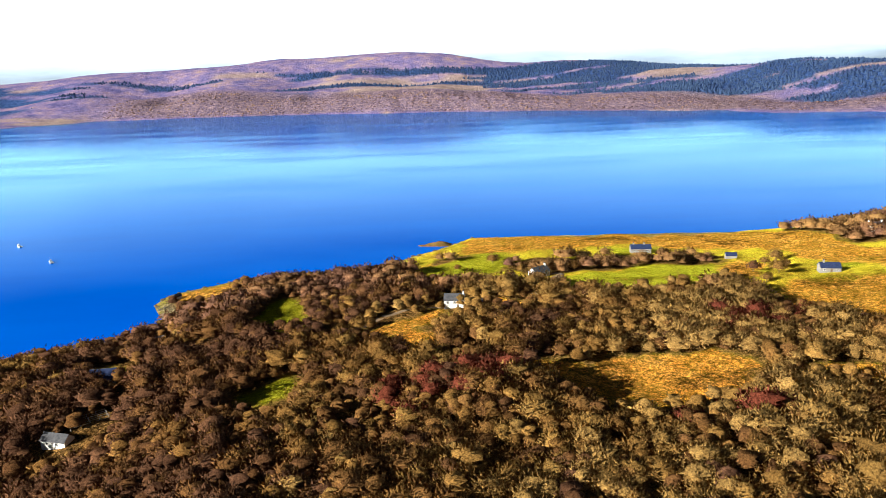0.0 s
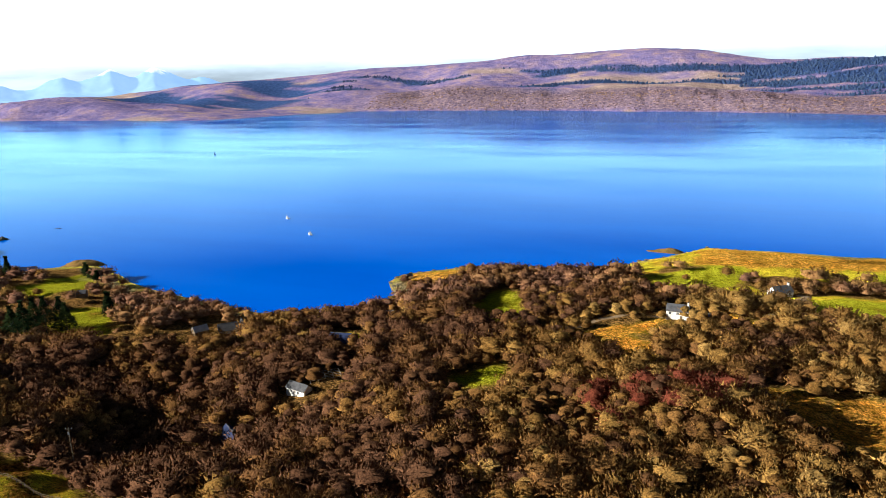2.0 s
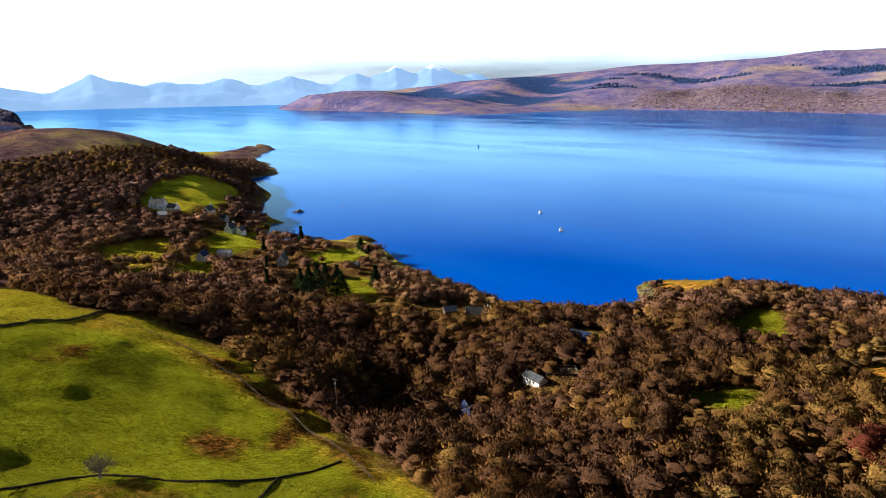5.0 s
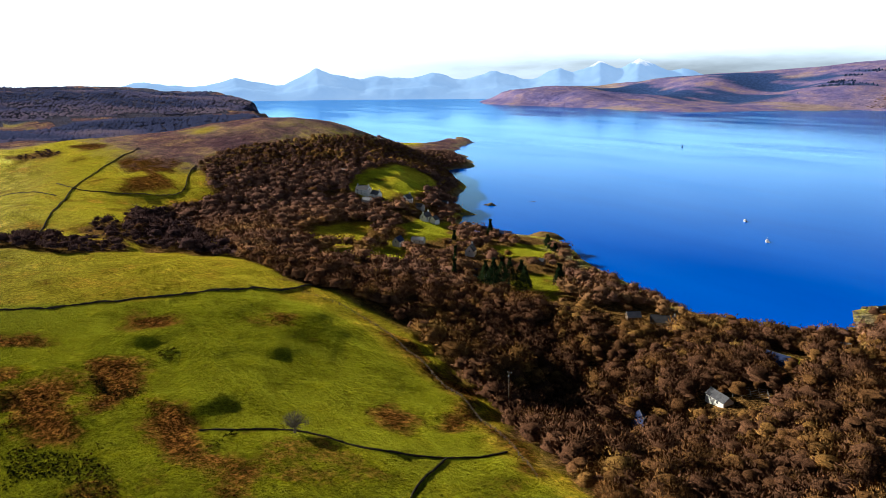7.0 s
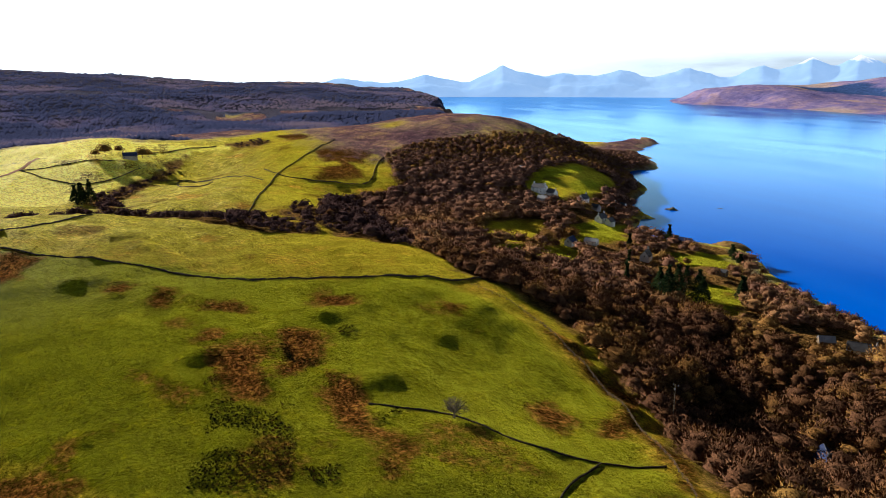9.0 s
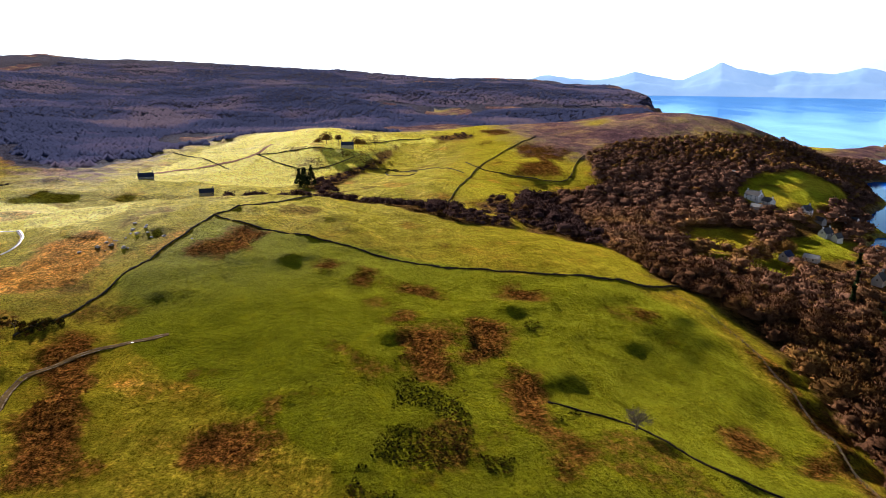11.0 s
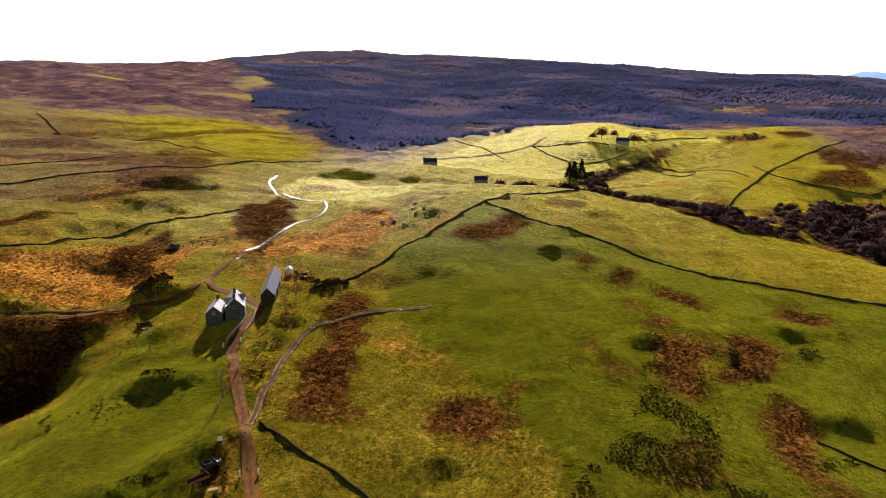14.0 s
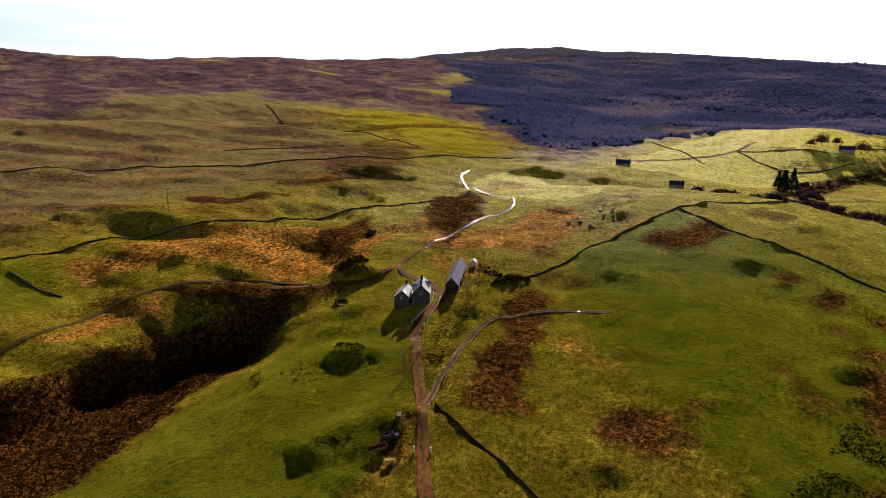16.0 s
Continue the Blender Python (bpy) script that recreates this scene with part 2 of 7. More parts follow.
# ---- materials ----
def material(name, rough=0.8, metal=0.0):
    m = bpy.data.materials.new(name)
    m.use_nodes = True
    n, l = m.node_tree.nodes, m.node_tree.links
    s = n["Principled BSDF"]
    s.inputs["Roughness"].default_value, s.inputs["Metallic"].default_value = rough, metal
    s.inputs["Specular IOR Level"].default_value = 0.08
    return m, n, l, s


def grain(n, l, scale, detail=4, rough=0.6, stretch=None):
    """Noise over real metres."""
    geo = n.new("ShaderNodeNewGeometry")
    t = n.new("ShaderNodeTexNoise")
    t.inputs["Scale"].default_value, t.inputs["Detail"].default_value, t.inputs["Roughness"].default_value = scale, detail, rough
    if stretch:
        mp = n.new("ShaderNodeMapping")
        mp.inputs["Scale"].default_value = stretch
        l.new(geo.outputs["Position"], mp.inputs["Vector"])
        l.new(mp.outputs["Vector"], t.inputs["Vector"])
    else:
        l.new(geo.outputs["Position"], t.inputs["Vector"])
    return t.outputs["Fac"]


def ramp(n, l, fac, stops):
    r = n.new("ShaderNodeValToRGB")
    while len(r.color_ramp.elements) < len(stops):
        r.color_ramp.elements.new(0.5)
    for e, (p, c) in zip(r.color_ramp.elements, stops):
        e.position, e.color = p, (*c, 1)
    l.new(fac, r.inputs["Fac"])
    return r.outputs["Color"]


def mix(n, l, fac, a, b, kind="MIX"):
    m = n.new("ShaderNodeMixRGB")
    m.blend_type = kind
    for k, v in zip((0, 1, 2), (fac, a, b)):
        if isinstance(v, (int, float)):
            m.inputs[k].default_value = v
        elif isinstance(v, tuple):
            m.inputs[k].default_value = (*v, 1)
        else:
            l.new(v, m.inputs[k])
    return m.outputs["Color"]


def bumped(n, l, s, fac, strength=0.4, distance=0.1):
    b = n.new("ShaderNodeBump")
    b.inputs["Strength"].default_value, b.inputs["Distance"].default_value = strength, distance
    l.new(fac, b.inputs["Height"])
    l.new(b.outputs["Normal"], s.inputs["Normal"])


def plain(name, low, high, scale=1.5, rough=0.8, bump=0.2, metal=0.0, distance=0.03, spread=(0.3, 0.7), vary=0.0):
    """A two-tone worn surface; vary: how far single pieces differ."""
    m, n, l, s = material(name, rough, metal)
    c = ramp(n, l, grain(n, l, scale, 6, 0.65), [(spread[0], low), (spread[1], high)])
    if vary:
        info = n.new("ShaderNodeObjectInfo")
        c = mix(n, l, vary, c, ramp(n, l, info.outputs["Random"], [(0, (0.35, 0.35, 0.35)), (1, (1.5, 1.5, 1.5))]), "MULTIPLY")
    l.new(c, s.inputs["Base Color"])
    if bump:
        bumped(n, l, s, grain(n, l, scale * 6, 4), bump, distance)
    return m


def cover_material():
    m, n, l, s = material("ground_cover", 0.62)
    s.inputs["Specular IOR Level"].default_value = 0.0
    s.inputs["Sheen Weight"].default_value, s.inputs["Sheen Roughness"].default_value = 0.24, 0.3
    big, mid, fine = grain(n, l, 0.012, 5), grain(n, l, 0.09, 8, 0.7), grain(n, l, 0.6, 6, 0.8)
    a = n.new("ShaderNodeVertexColor")
    a.layer_name = "cover"
    b = n.new("ShaderNodeVertexColor")
    b.layer_name = "cover_more"
    sa, sb = n.new("ShaderNodeSeparateColor"), n.new("ShaderNodeSeparateColor")
    l.new(a.outputs["Color"], sa.inputs["Color"])
    l.new(b.outputs["Color"], sb.inputs["Color"])

    rag = grain(n, l, 0.17, 8, 0.78)

    def edge(out, width=0.22, by=mid, much=0.9):
        """The mask with a ragged rim."""
        add = n.new("ShaderNodeMath")
        add.operation = "MULTIPLY_ADD"
        l.new(by, add.inputs[0])
        add.inputs[1].default_value = much
        l.new(out, add.inputs[2])
        r = n.new("ShaderNodeMapRange")
        r.inputs["From Min"].default_value, r.inputs["From Max"].default_value = 0.5 + much / 2 - width, 0.5 + much / 2 + width
        l.new(add.outputs["Value"], r.inputs["Value"])
        return r.outputs["Result"]

    # low-sun falloff is put into the tones: lush near grass darker, pasture lighter
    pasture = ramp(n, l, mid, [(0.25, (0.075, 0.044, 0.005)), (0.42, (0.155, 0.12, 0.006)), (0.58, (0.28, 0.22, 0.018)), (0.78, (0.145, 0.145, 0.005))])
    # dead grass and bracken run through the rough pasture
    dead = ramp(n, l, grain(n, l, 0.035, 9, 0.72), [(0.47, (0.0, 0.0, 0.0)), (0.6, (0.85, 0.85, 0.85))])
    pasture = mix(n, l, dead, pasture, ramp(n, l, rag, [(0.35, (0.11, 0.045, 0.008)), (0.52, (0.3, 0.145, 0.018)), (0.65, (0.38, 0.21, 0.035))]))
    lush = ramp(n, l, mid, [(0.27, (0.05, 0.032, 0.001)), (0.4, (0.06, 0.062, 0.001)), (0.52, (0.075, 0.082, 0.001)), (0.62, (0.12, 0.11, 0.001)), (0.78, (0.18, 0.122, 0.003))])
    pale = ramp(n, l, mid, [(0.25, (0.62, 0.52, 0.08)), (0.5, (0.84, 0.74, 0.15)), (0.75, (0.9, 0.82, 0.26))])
    bracken = ramp(n, l, mid, [(0.25, (0.22, 0.072, 0.01)), (0.5, (0.48, 0.21, 0.036)), (0.75, (0.64, 0.335, 0.085))])
    heather = ramp(n, l, grain(n, l, 0.3, 7, 0.75), [(0.32, (0.035, 0.014, 0.006)), (0.46, (0.09, 0.035, 0.01)), (0.58, (0.155, 0.066, 0.016)), (0.7, (0.13, 0.1, 0.01))])
    # the moor's mauve takes in some distance haze
    moor = ramp(n, l, grain(n, l, 0.028, 9, 0.74), [(0.36, (0.03, 0.016, 0.034)), (0.46, (0.1, 0.05, 0.078)), (0.54, (0.18, 0.1, 0.1)), (0.64, (0.34, 0.215, 0.11))])
    floor = ramp(n, l, mid, [(0.3, (0.09, 0.05, 0.02)), (0.7, (0.22, 0.125, 0.045))])
    # plantation ground painted blue for distance haze
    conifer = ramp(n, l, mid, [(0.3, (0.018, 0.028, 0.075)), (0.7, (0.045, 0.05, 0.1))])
    rock = ramp(n, l, mid, [(0.3, (0.07, 0.06, 0.045)), (0.6, (0.22, 0.18, 0.12)), (0.8, (0.33, 0.29, 0.21))])
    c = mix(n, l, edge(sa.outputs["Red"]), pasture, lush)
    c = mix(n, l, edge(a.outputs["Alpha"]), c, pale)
    # backlit grass glows at a low angle, heath and woods do not
    rim = mix(n, l, a.outputs["Alpha"], (0.9, 0.9, 0.9), (1.0, 1.0, 1.0))
    rim = mix(n, l, sa.outputs["Green"], rim, (0.2, 0.2, 0.2))
    for no_glow, least in ((sa.outputs["Blue"], 0.03), (b.outputs["Alpha"], 0.1), (sb.outputs["Red"], 0.02), (sb.outputs["Green"], 0.12)):
        rim = mix(n, l, no_glow, rim, (least, least, least))
    l.new(rim, s.inputs["Sheen Weight"])
    # the wet pale grass shines towards the sun
    wet = n.new("ShaderNodeMath")
    wet.operation = "MULTIPLY"
    l.new(a.outputs["Alpha"], wet.inputs[0])
    wet.inputs[1].default_value = 0.026
    shine = n.new("ShaderNodeMath")
    shine.operation = "MULTIPLY"
    l.new(wet.outputs["Value"], shine.inputs[0])
    l.new(rim, shine.inputs[1])
    l.new(shine.outputs["Value"], s.inputs["Specular IOR Level"])
    s.inputs["Specular Tint"].default_value = (1.0, 0.86, 0.3, 1)
    # violet sheen tint over plantation and moor stands in for haze
    veil = mix(n, l, sb.outputs["Green"], mix(n, l, sa.outputs["Red"], (0.97, 0.84, 0.05), (0.84, 0.86, 0.05)), (0.5, 0.48, 0.85))
    l.new(mix(n, l, b.outputs["Alpha"], veil, (0.62, 0.45, 0.6)), s.inputs["Sheen Tint"])
    c = mix(n, l, edge(sa.outputs["Green"], 0.16, rag, 1.1), c, bracken)
    c = mix(n, l, edge(sa.outputs["Blue"], 0.16, grain(n, l, 0.28, 8, 0.8), 2.6), c, heather)
    c = mix(n, l, edge(b.outputs["Alpha"], 0.25, rag, 2.0), c, moor)
    c = mix(n, l, edge(sb.outputs["Red"]), c, floor)
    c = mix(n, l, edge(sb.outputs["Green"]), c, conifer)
    c = mix(n, l, edge(sb.outputs["Blue"]), c, rock)
    c = mix(n, l, 1.0, c, ramp(n, l, fine, [(0.37, (0.05, 0.042, 0.03)), (0.48, (0.85, 0.85, 0.82)), (0.6, (2.0, 2.0, 1.8))]), "MULTIPLY")
    c = mix(n, l, 0.85, c, ramp(n, l, grain(n, l, 1.7, 4, 0.7), [(0.4, (0.08, 0.065, 0.05)), (0.49, (0.95, 0.95, 0.95)), (0.6, (1.75, 1.75, 1.6))]), "MULTIPLY")
    c = mix(n, l, 0.8, c, ramp(n, l, rag, [(0.36, (0.38, 0.33, 0.28)), (0.48, (0.95, 0.95, 0.95)), (0.64, (1.5, 1.42, 1.35))]), "MULTIPLY")
    c = mix(n, l, 0.7, c, ramp(n, l, big, [(0.3, (0.7, 0.68, 0.65)), (0.7, (1.25, 1.25, 1.2))]), "MULTIPLY")
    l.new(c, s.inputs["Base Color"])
    wide, small = n.new("ShaderNodeBump"), n.new("ShaderNodeBump")
    for node, fac, much, deep in ((wide, grain(n, l, 0.09, 3, 0.5), 0.8, 2.4), (small, grain(n, l, 0.5, 8, 0.78), 1.0, 1.35)):
        node.inputs["Strength"].default_value, node.inputs["Distance"].default_value = much, deep
        l.new(fac, node.inputs["Height"])
    l.new(wide.outputs["Normal"], small.inputs["Normal"])
    l.new(small.outputs["Normal"], s.inputs["Normal"])
    # the fuzz of dead grass tips over the turf
    fuzz, both = n.new("ShaderNodeBsdfSheen"), n.new("ShaderNodeAddShader")
    fuzz.inputs["Roughness"].default_value = 0.35
    l.new(mix(n, l, 1.0, rim, (0.15, 0.145, 0.004), "MULTIPLY"), fuzz.inputs["Color"])
    l.new(small.outputs["Normal"], fuzz.inputs["Normal"])
    l.new(s.outputs["BSDF"], both.inputs[0])
    l.new(fuzz.outputs["BSDF"], both.inputs[1])
    l.new(both.outputs["Shader"], n["Material Output"].inputs["Surface"])
    return m


def twig_material(name, stops, by_tree, even=False, deep=1.0):
    """Fine bare twigs or needles; by_tree: the tint is given tree by tree, else by chance; deep: darkens the colour as
    the shade inside a crown does.
    """
    m, n, l, s = material(name, 0.85)
    s.inputs["Specular IOR Level"].default_value = 0.0
    if by_tree:
        t = n.new("ShaderNodeVertexColor")
        t.layer_name = "tint"
        fac = t.outputs["Color"]
    else:
        fac = n.new("ShaderNodeObjectInfo").outputs["Random"]
    c = ramp(n, l, fac, stops)
    if even:
        c = mix(n, l, 1.0, c, ramp(n, l, grain(n, l, 0.2, 5, 0.7), [(0.3, (0.7, 0.7, 0.7)), (0.7, (1.3, 1.3, 1.3))]), "MULTIPLY")
        l.new(c, s.inputs["Base Color"])
        return m
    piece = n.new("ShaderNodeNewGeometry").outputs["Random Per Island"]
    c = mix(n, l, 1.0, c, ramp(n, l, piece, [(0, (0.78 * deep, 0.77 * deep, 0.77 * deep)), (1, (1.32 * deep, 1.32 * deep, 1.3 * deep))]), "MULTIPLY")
    mesh = grain(n, l, 1.7, 6, 0.8)
    c = mix(n, l, 1.0, c, ramp(n, l, mesh, [(0.38, (0.3, 0.27, 0.25)), (0.5, (0.95, 0.95, 0.95)), (0.62, (1.6, 1.58, 1.5))]), "MULTIPLY")
    l.new(c, s.inputs["Base Color"])
    return m


OAK = [(0.0, (0.23, 0.122, 0.032)), (0.35, (0.285, 0.167, 0.048)), (0.7, (0.25, 0.128, 0.036)), (1.0, (0.31, 0.192, 0.062))]
BIRCH = [(0.0, (0.195, 0.098, 0.032)), (0.4, (0.145, 0.07, 0.028)), (0.7, (0.145, 0.07, 0.036)), (1.0, (0.115, 0.057, 0.033))]
ALDER = [(0.0, (0.17, 0.055, 0.036)), (0.5, (0.21, 0.08, 0.045)), (1.0, (0.15, 0.05, 0.038))]
BARE = [(0.0, (0.31, 0.192, 0.062)), (0.15, (0.275, 0.162, 0.046)), (0.32, (0.235, 0.128, 0.037)), (0.45, (0.19, 0.098, 0.033)), (0.58, (0.145, 0.072, 0.029)), (0.7, (0.135, 0.068, 0.037)), (0.8, (0.11, 0.055, 0.032)), (0.88, (0.17, 0.05, 0.029)), (1.0, (0.18, 0.048, 0.028))]
# needle colours shifted to blue-violet for the haze over the hills
HAZED_FIR = [(0.0, (0.022, 0.034, 0.085)), (0.4, (0.034, 0.047, 0.112)), (0.5, (0.062, 0.064, 0.135)), (0.72, (0.088, 0.08, 0.15)), (0.85, (0.135, 0.108, 0.16)), (1.0, (0.165, 0.125, 0.16))]
MAT_COVER = cover_material()


def far_material():
    """The far shore: heath, plantation strips, pale fields and a wooded scarp, with blue-violet distance haze put into
    the colours.
    """
    m, n, l, s = material("far_shore_cover", 1.0)
    s.inputs["Specular IOR Level"].default_value = 0.0
    mid, fine = grain(n, l, 0.012, 6, 0.65), grain(n, l, 0.07, 6, 0.75)
    a, b = n.new("ShaderNodeVertexColor"), n.new("ShaderNodeVertexColor")
    a.layer_name, b.layer_name = "cover", "cover_more"
    sa, sb = n.new("ShaderNodeSeparateColor"), n.new("ShaderNodeSeparateColor")
    l.new(a.outputs["Color"], sa.inputs["Color"])
    l.new(b.outputs["Color"], sb.inputs["Color"])
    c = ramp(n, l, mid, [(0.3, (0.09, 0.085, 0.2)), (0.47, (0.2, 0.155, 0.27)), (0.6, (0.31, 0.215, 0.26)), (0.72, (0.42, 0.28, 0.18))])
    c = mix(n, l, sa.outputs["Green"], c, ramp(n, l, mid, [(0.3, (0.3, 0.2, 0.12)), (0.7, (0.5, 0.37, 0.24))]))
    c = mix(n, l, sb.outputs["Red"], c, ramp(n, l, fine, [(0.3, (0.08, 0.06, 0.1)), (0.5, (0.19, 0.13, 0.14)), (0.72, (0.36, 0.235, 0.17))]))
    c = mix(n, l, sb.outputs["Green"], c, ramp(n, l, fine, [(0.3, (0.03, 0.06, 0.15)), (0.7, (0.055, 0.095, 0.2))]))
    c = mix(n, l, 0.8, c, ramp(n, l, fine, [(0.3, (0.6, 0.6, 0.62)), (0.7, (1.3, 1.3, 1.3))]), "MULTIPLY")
    # everything is tinted blue for distance haze
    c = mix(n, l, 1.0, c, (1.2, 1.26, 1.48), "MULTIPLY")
    l.new(c, s.inputs["Base Color"])
    bumped(n, l, s, grain(n, l, 0.03, 8, 0.7), 1.0, 14.0)
    return m


MAT_FAR = far_material()
# inner branches are coloured darker, for the shade within the crown
SPECIES = [(twig_material(name + "_twigs", stops, False), twig_material(name + "_shaded_inner_branches", stops, False, deep=0.7)) for name, stops in (("oak", OAK), ("birch", BIRCH), ("alder", ALDER))]
MAT_TWIG = SPECIES[1][0]
MAT_TWIGS = twig_material("bare_twigs_of_a_wood", BARE, True)
MAT_SHADED_INNER = twig_material("shaded_inner_of_a_wood", BARE, True, deep=0.88)
# paler stops hold distance haze, the two darkest the shade of gully and headland
MAT_HAZY = twig_material("hazed_twigs_of_the_bay", [(0.0, (0.3, 0.172, 0.064)), (0.4, (0.255, 0.138, 0.062)), (0.6, (0.225, 0.118, 0.066)), (0.8, (0.19, 0.1, 0.068)), (0.9, (0.125, 0.07, 0.058)), (1.0, (0.07, 0.042, 0.042))], True)
MAT_FIR = twig_material("fir_needles", [(0.0, (0.014, 0.026, 0.011)), (1.0, (0.032, 0.05, 0.018))], False)
MAT_FIRS = twig_material("hazed_fir_needles", HAZED_FIR, True, True)
# a faint violet sheen stands in for haze over the plantation
fir_haze = MAT_FIRS.node_tree.nodes["Principled BSDF"]
fir_haze.inputs["Sheen Weight"].default_value, fir_haze.inputs["Sheen Roughness"].default_value = 0.08, 0.4
fir_haze.inputs["Sheen Tint"].default_value = (0.45, 0.46, 0.9, 1)
MAT_GORSE = twig_material("gorse", [(0.0, (0.015, 0.02, 0.006)), (0.35, (0.03, 0.034, 0.008)), (0.6, (0.055, 0.05, 0.011)), (0.8, (0.12, 0.07, 0.018)), (1.0, (0.13, 0.06, 0.018))], True)
MAT_BARK = plain("bark", (0.09, 0.07, 0.05), (0.24, 0.2, 0.14), 2.0, 0.9, 0.5)
MAT_WHITE = plain("white_render", (0.66, 0.65, 0.62), (0.84, 0.83, 0.8), 0.7, 0.85, 0.15, spread=(0.2, 0.6))
MAT_SLATE = plain("slate", (0.055, 0.058, 0.068), (0.13, 0.132, 0.145), 0.9, 0.65, 0.3)
MAT_SLATE_GREY = plain("blue_grey_slate", (0.1, 0.11, 0.16), (0.2, 0.21, 0.28), 0.9, 0.5, 0.3)
# blue slate kept dark partly for the shade on these roofs
MAT_SLATE_BLUE = plain("blue_slate", (0.018, 0.028, 0.075), (0.04, 0.058, 0.14), 0.9, 0.7, 0.3)
MAT_SLATE_BLUE.node_tree.nodes["Principled BSDF"].inputs["Specular IOR Level"].default_value = 0.05
MAT_TIN = plain("pale_tin", (0.3, 0.31, 0.34), (0.52, 0.53, 0.56), 0.6, 0.4, 0.2, 0.3)
MAT_STONE = plain("field_stone", (0.022, 0.018, 0.012), (0.1, 0.08, 0.055), 1.1, 0.9, 0.6, distance=0.1, vary=0.6)
MAT_STONE.node_tree.nodes["Principled BSDF"].inputs["Specular IOR Level"].default_value = 0.03
MAT_GREY_WALL = plain("grey_harling", (0.22, 0.21, 0.2), (0.38, 0.37, 0.34), 0.8, 0.9, 0.3)
MAT_GLASS = plain("window_glass", (0.01, 0.013, 0.018), (0.025, 0.03, 0.04), 0.5, 0.08, 0)
for glossy in (MAT_GLASS, MAT_TIN):
    glossy.node_tree.nodes["Principled BSDF"].inputs["Specular IOR Level"].default_value = 0.5
MAT_WOOD = plain("grey_wood", (0.1, 0.075, 0.05), (0.26, 0.2, 0.14), 2.5, 0.85, 0.4)
MAT_PAINT = plain("white_paint", (0.68, 0.68, 0.66), (0.82, 0.82, 0.8), 1.2, 0.6, 0.1)
MAT_DIRT = plain("track_earth", (0.11, 0.037, 0.008), (0.31, 0.12, 0.03), 0.45, 0.9, 0.6, distance=0.08)
MAT_DIRT.node_tree.nodes["Principled BSDF"].inputs["Specular IOR Level"].default_value = 0.03
MAT_TRODDEN = plain("trodden_earth_and_grass", (0.075, 0.042, 0.009), (0.19, 0.115, 0.024), 0.5, 0.9, 0.6, distance=0.08)
MAT_RUT = plain("stony_rut", (0.09, 0.05, 0.02), (0.36, 0.26, 0.16), 0.4, 0.9, 0.5, distance=0.05, spread=(0.42, 0.58))
for earth in (MAT_TRODDEN, MAT_RUT):
    earth.node_tree.nodes["Principled BSDF"].inputs["Specular IOR Level"].default_value = 0.03
# wall colour darkened for sides that lie in shade
MAT_SHADED_WALL = plain("shade_dark_wall", (0.04, 0.038, 0.036), (0.12, 0.11, 0.1), 0.9, 0.9, 0.4)
MAT_GRAVEL = plain("tan_gravel", (0.2, 0.14, 0.085), (0.36, 0.27, 0.18), 0.5, 0.9, 0.4)
MAT_WET = plain("wet_stony_track", (0.09, 0.055, 0.03), (0.3, 0.27, 0.24), 0.33, 0.33, 0.6, distance=0.08, spread=(0.42, 0.58))
MAT_ROCK = plain("shore_rock", (0.05, 0.042, 0.03), (0.22, 0.19, 0.13), 0.5, 0.9, 0.8, distance=0.2)
MAT_WET.node_tree.nodes["Principled BSDF"].inputs["Specular IOR Level"].default_value = 0.4


def water_material():
    """Deep blue water: a base colour that takes in the sky's reflected blue, the sky's sheen above by Fresnel."""
    m, n, l, s = material("sea_water", 0.5)
    calm = grain(n, l, 0.0035, 5, 0.55, (0.7, 2.4, 1.0))
    c = ramp(n, l, calm, [(0.3, (0.0, 0.115, 0.8)), (0.7, (0.0, 0.16, 0.96))])
    l.new(c, s.inputs["Base Color"])
    s.inputs["Specular IOR Level"].default_value = 0.0
    gloss = n.new("ShaderNodeBsdfGlossy")
    # the gloss is tinted azure, in place of a bluer sky
    gloss.inputs["Color"].default_value = (0.46, 0.76, 0.97, 1)
    r = n.new("ShaderNodeMapRange")
    r.inputs["From Min"].default_value, r.inputs["From Max"].default_value = 0.35, 0.65
    r.inputs["To Min"].default_value, r.inputs["To Max"].default_value = 0.05, 0.16
    l.new(calm, r.inputs["Value"])
    l.new(r.outputs["Result"], gloss.inputs["Roughness"])
    f = n.new("ShaderNodeFresnel")
    f.inputs["IOR"].default_value = 1.42
    b = n.new("ShaderNodeBump")
    b.inputs["Strength"].default_value, b.inputs["Distance"].default_value = 0.14, 0.35
    l.new(grain(n, l, 0.16, 6, 0.6, (0.5, 1.0, 1.0)), b.inputs["Height"])
    for node in (s, gloss, f):
        l.new(b.outputs["Normal"], node.inputs["Normal"])
    both = n.new("ShaderNodeMixShader")
    l.new(f.outputs["Fac"], both.inputs[0])
    l.new(s.outputs["BSDF"], both.inputs[1])
    l.new(gloss.outputs["BSDF"], both.inputs[2])
    l.new(both.outputs["Shader"], n["Material Output"].inputs["Surface"])
    return m


MAT_WATER = water_material()


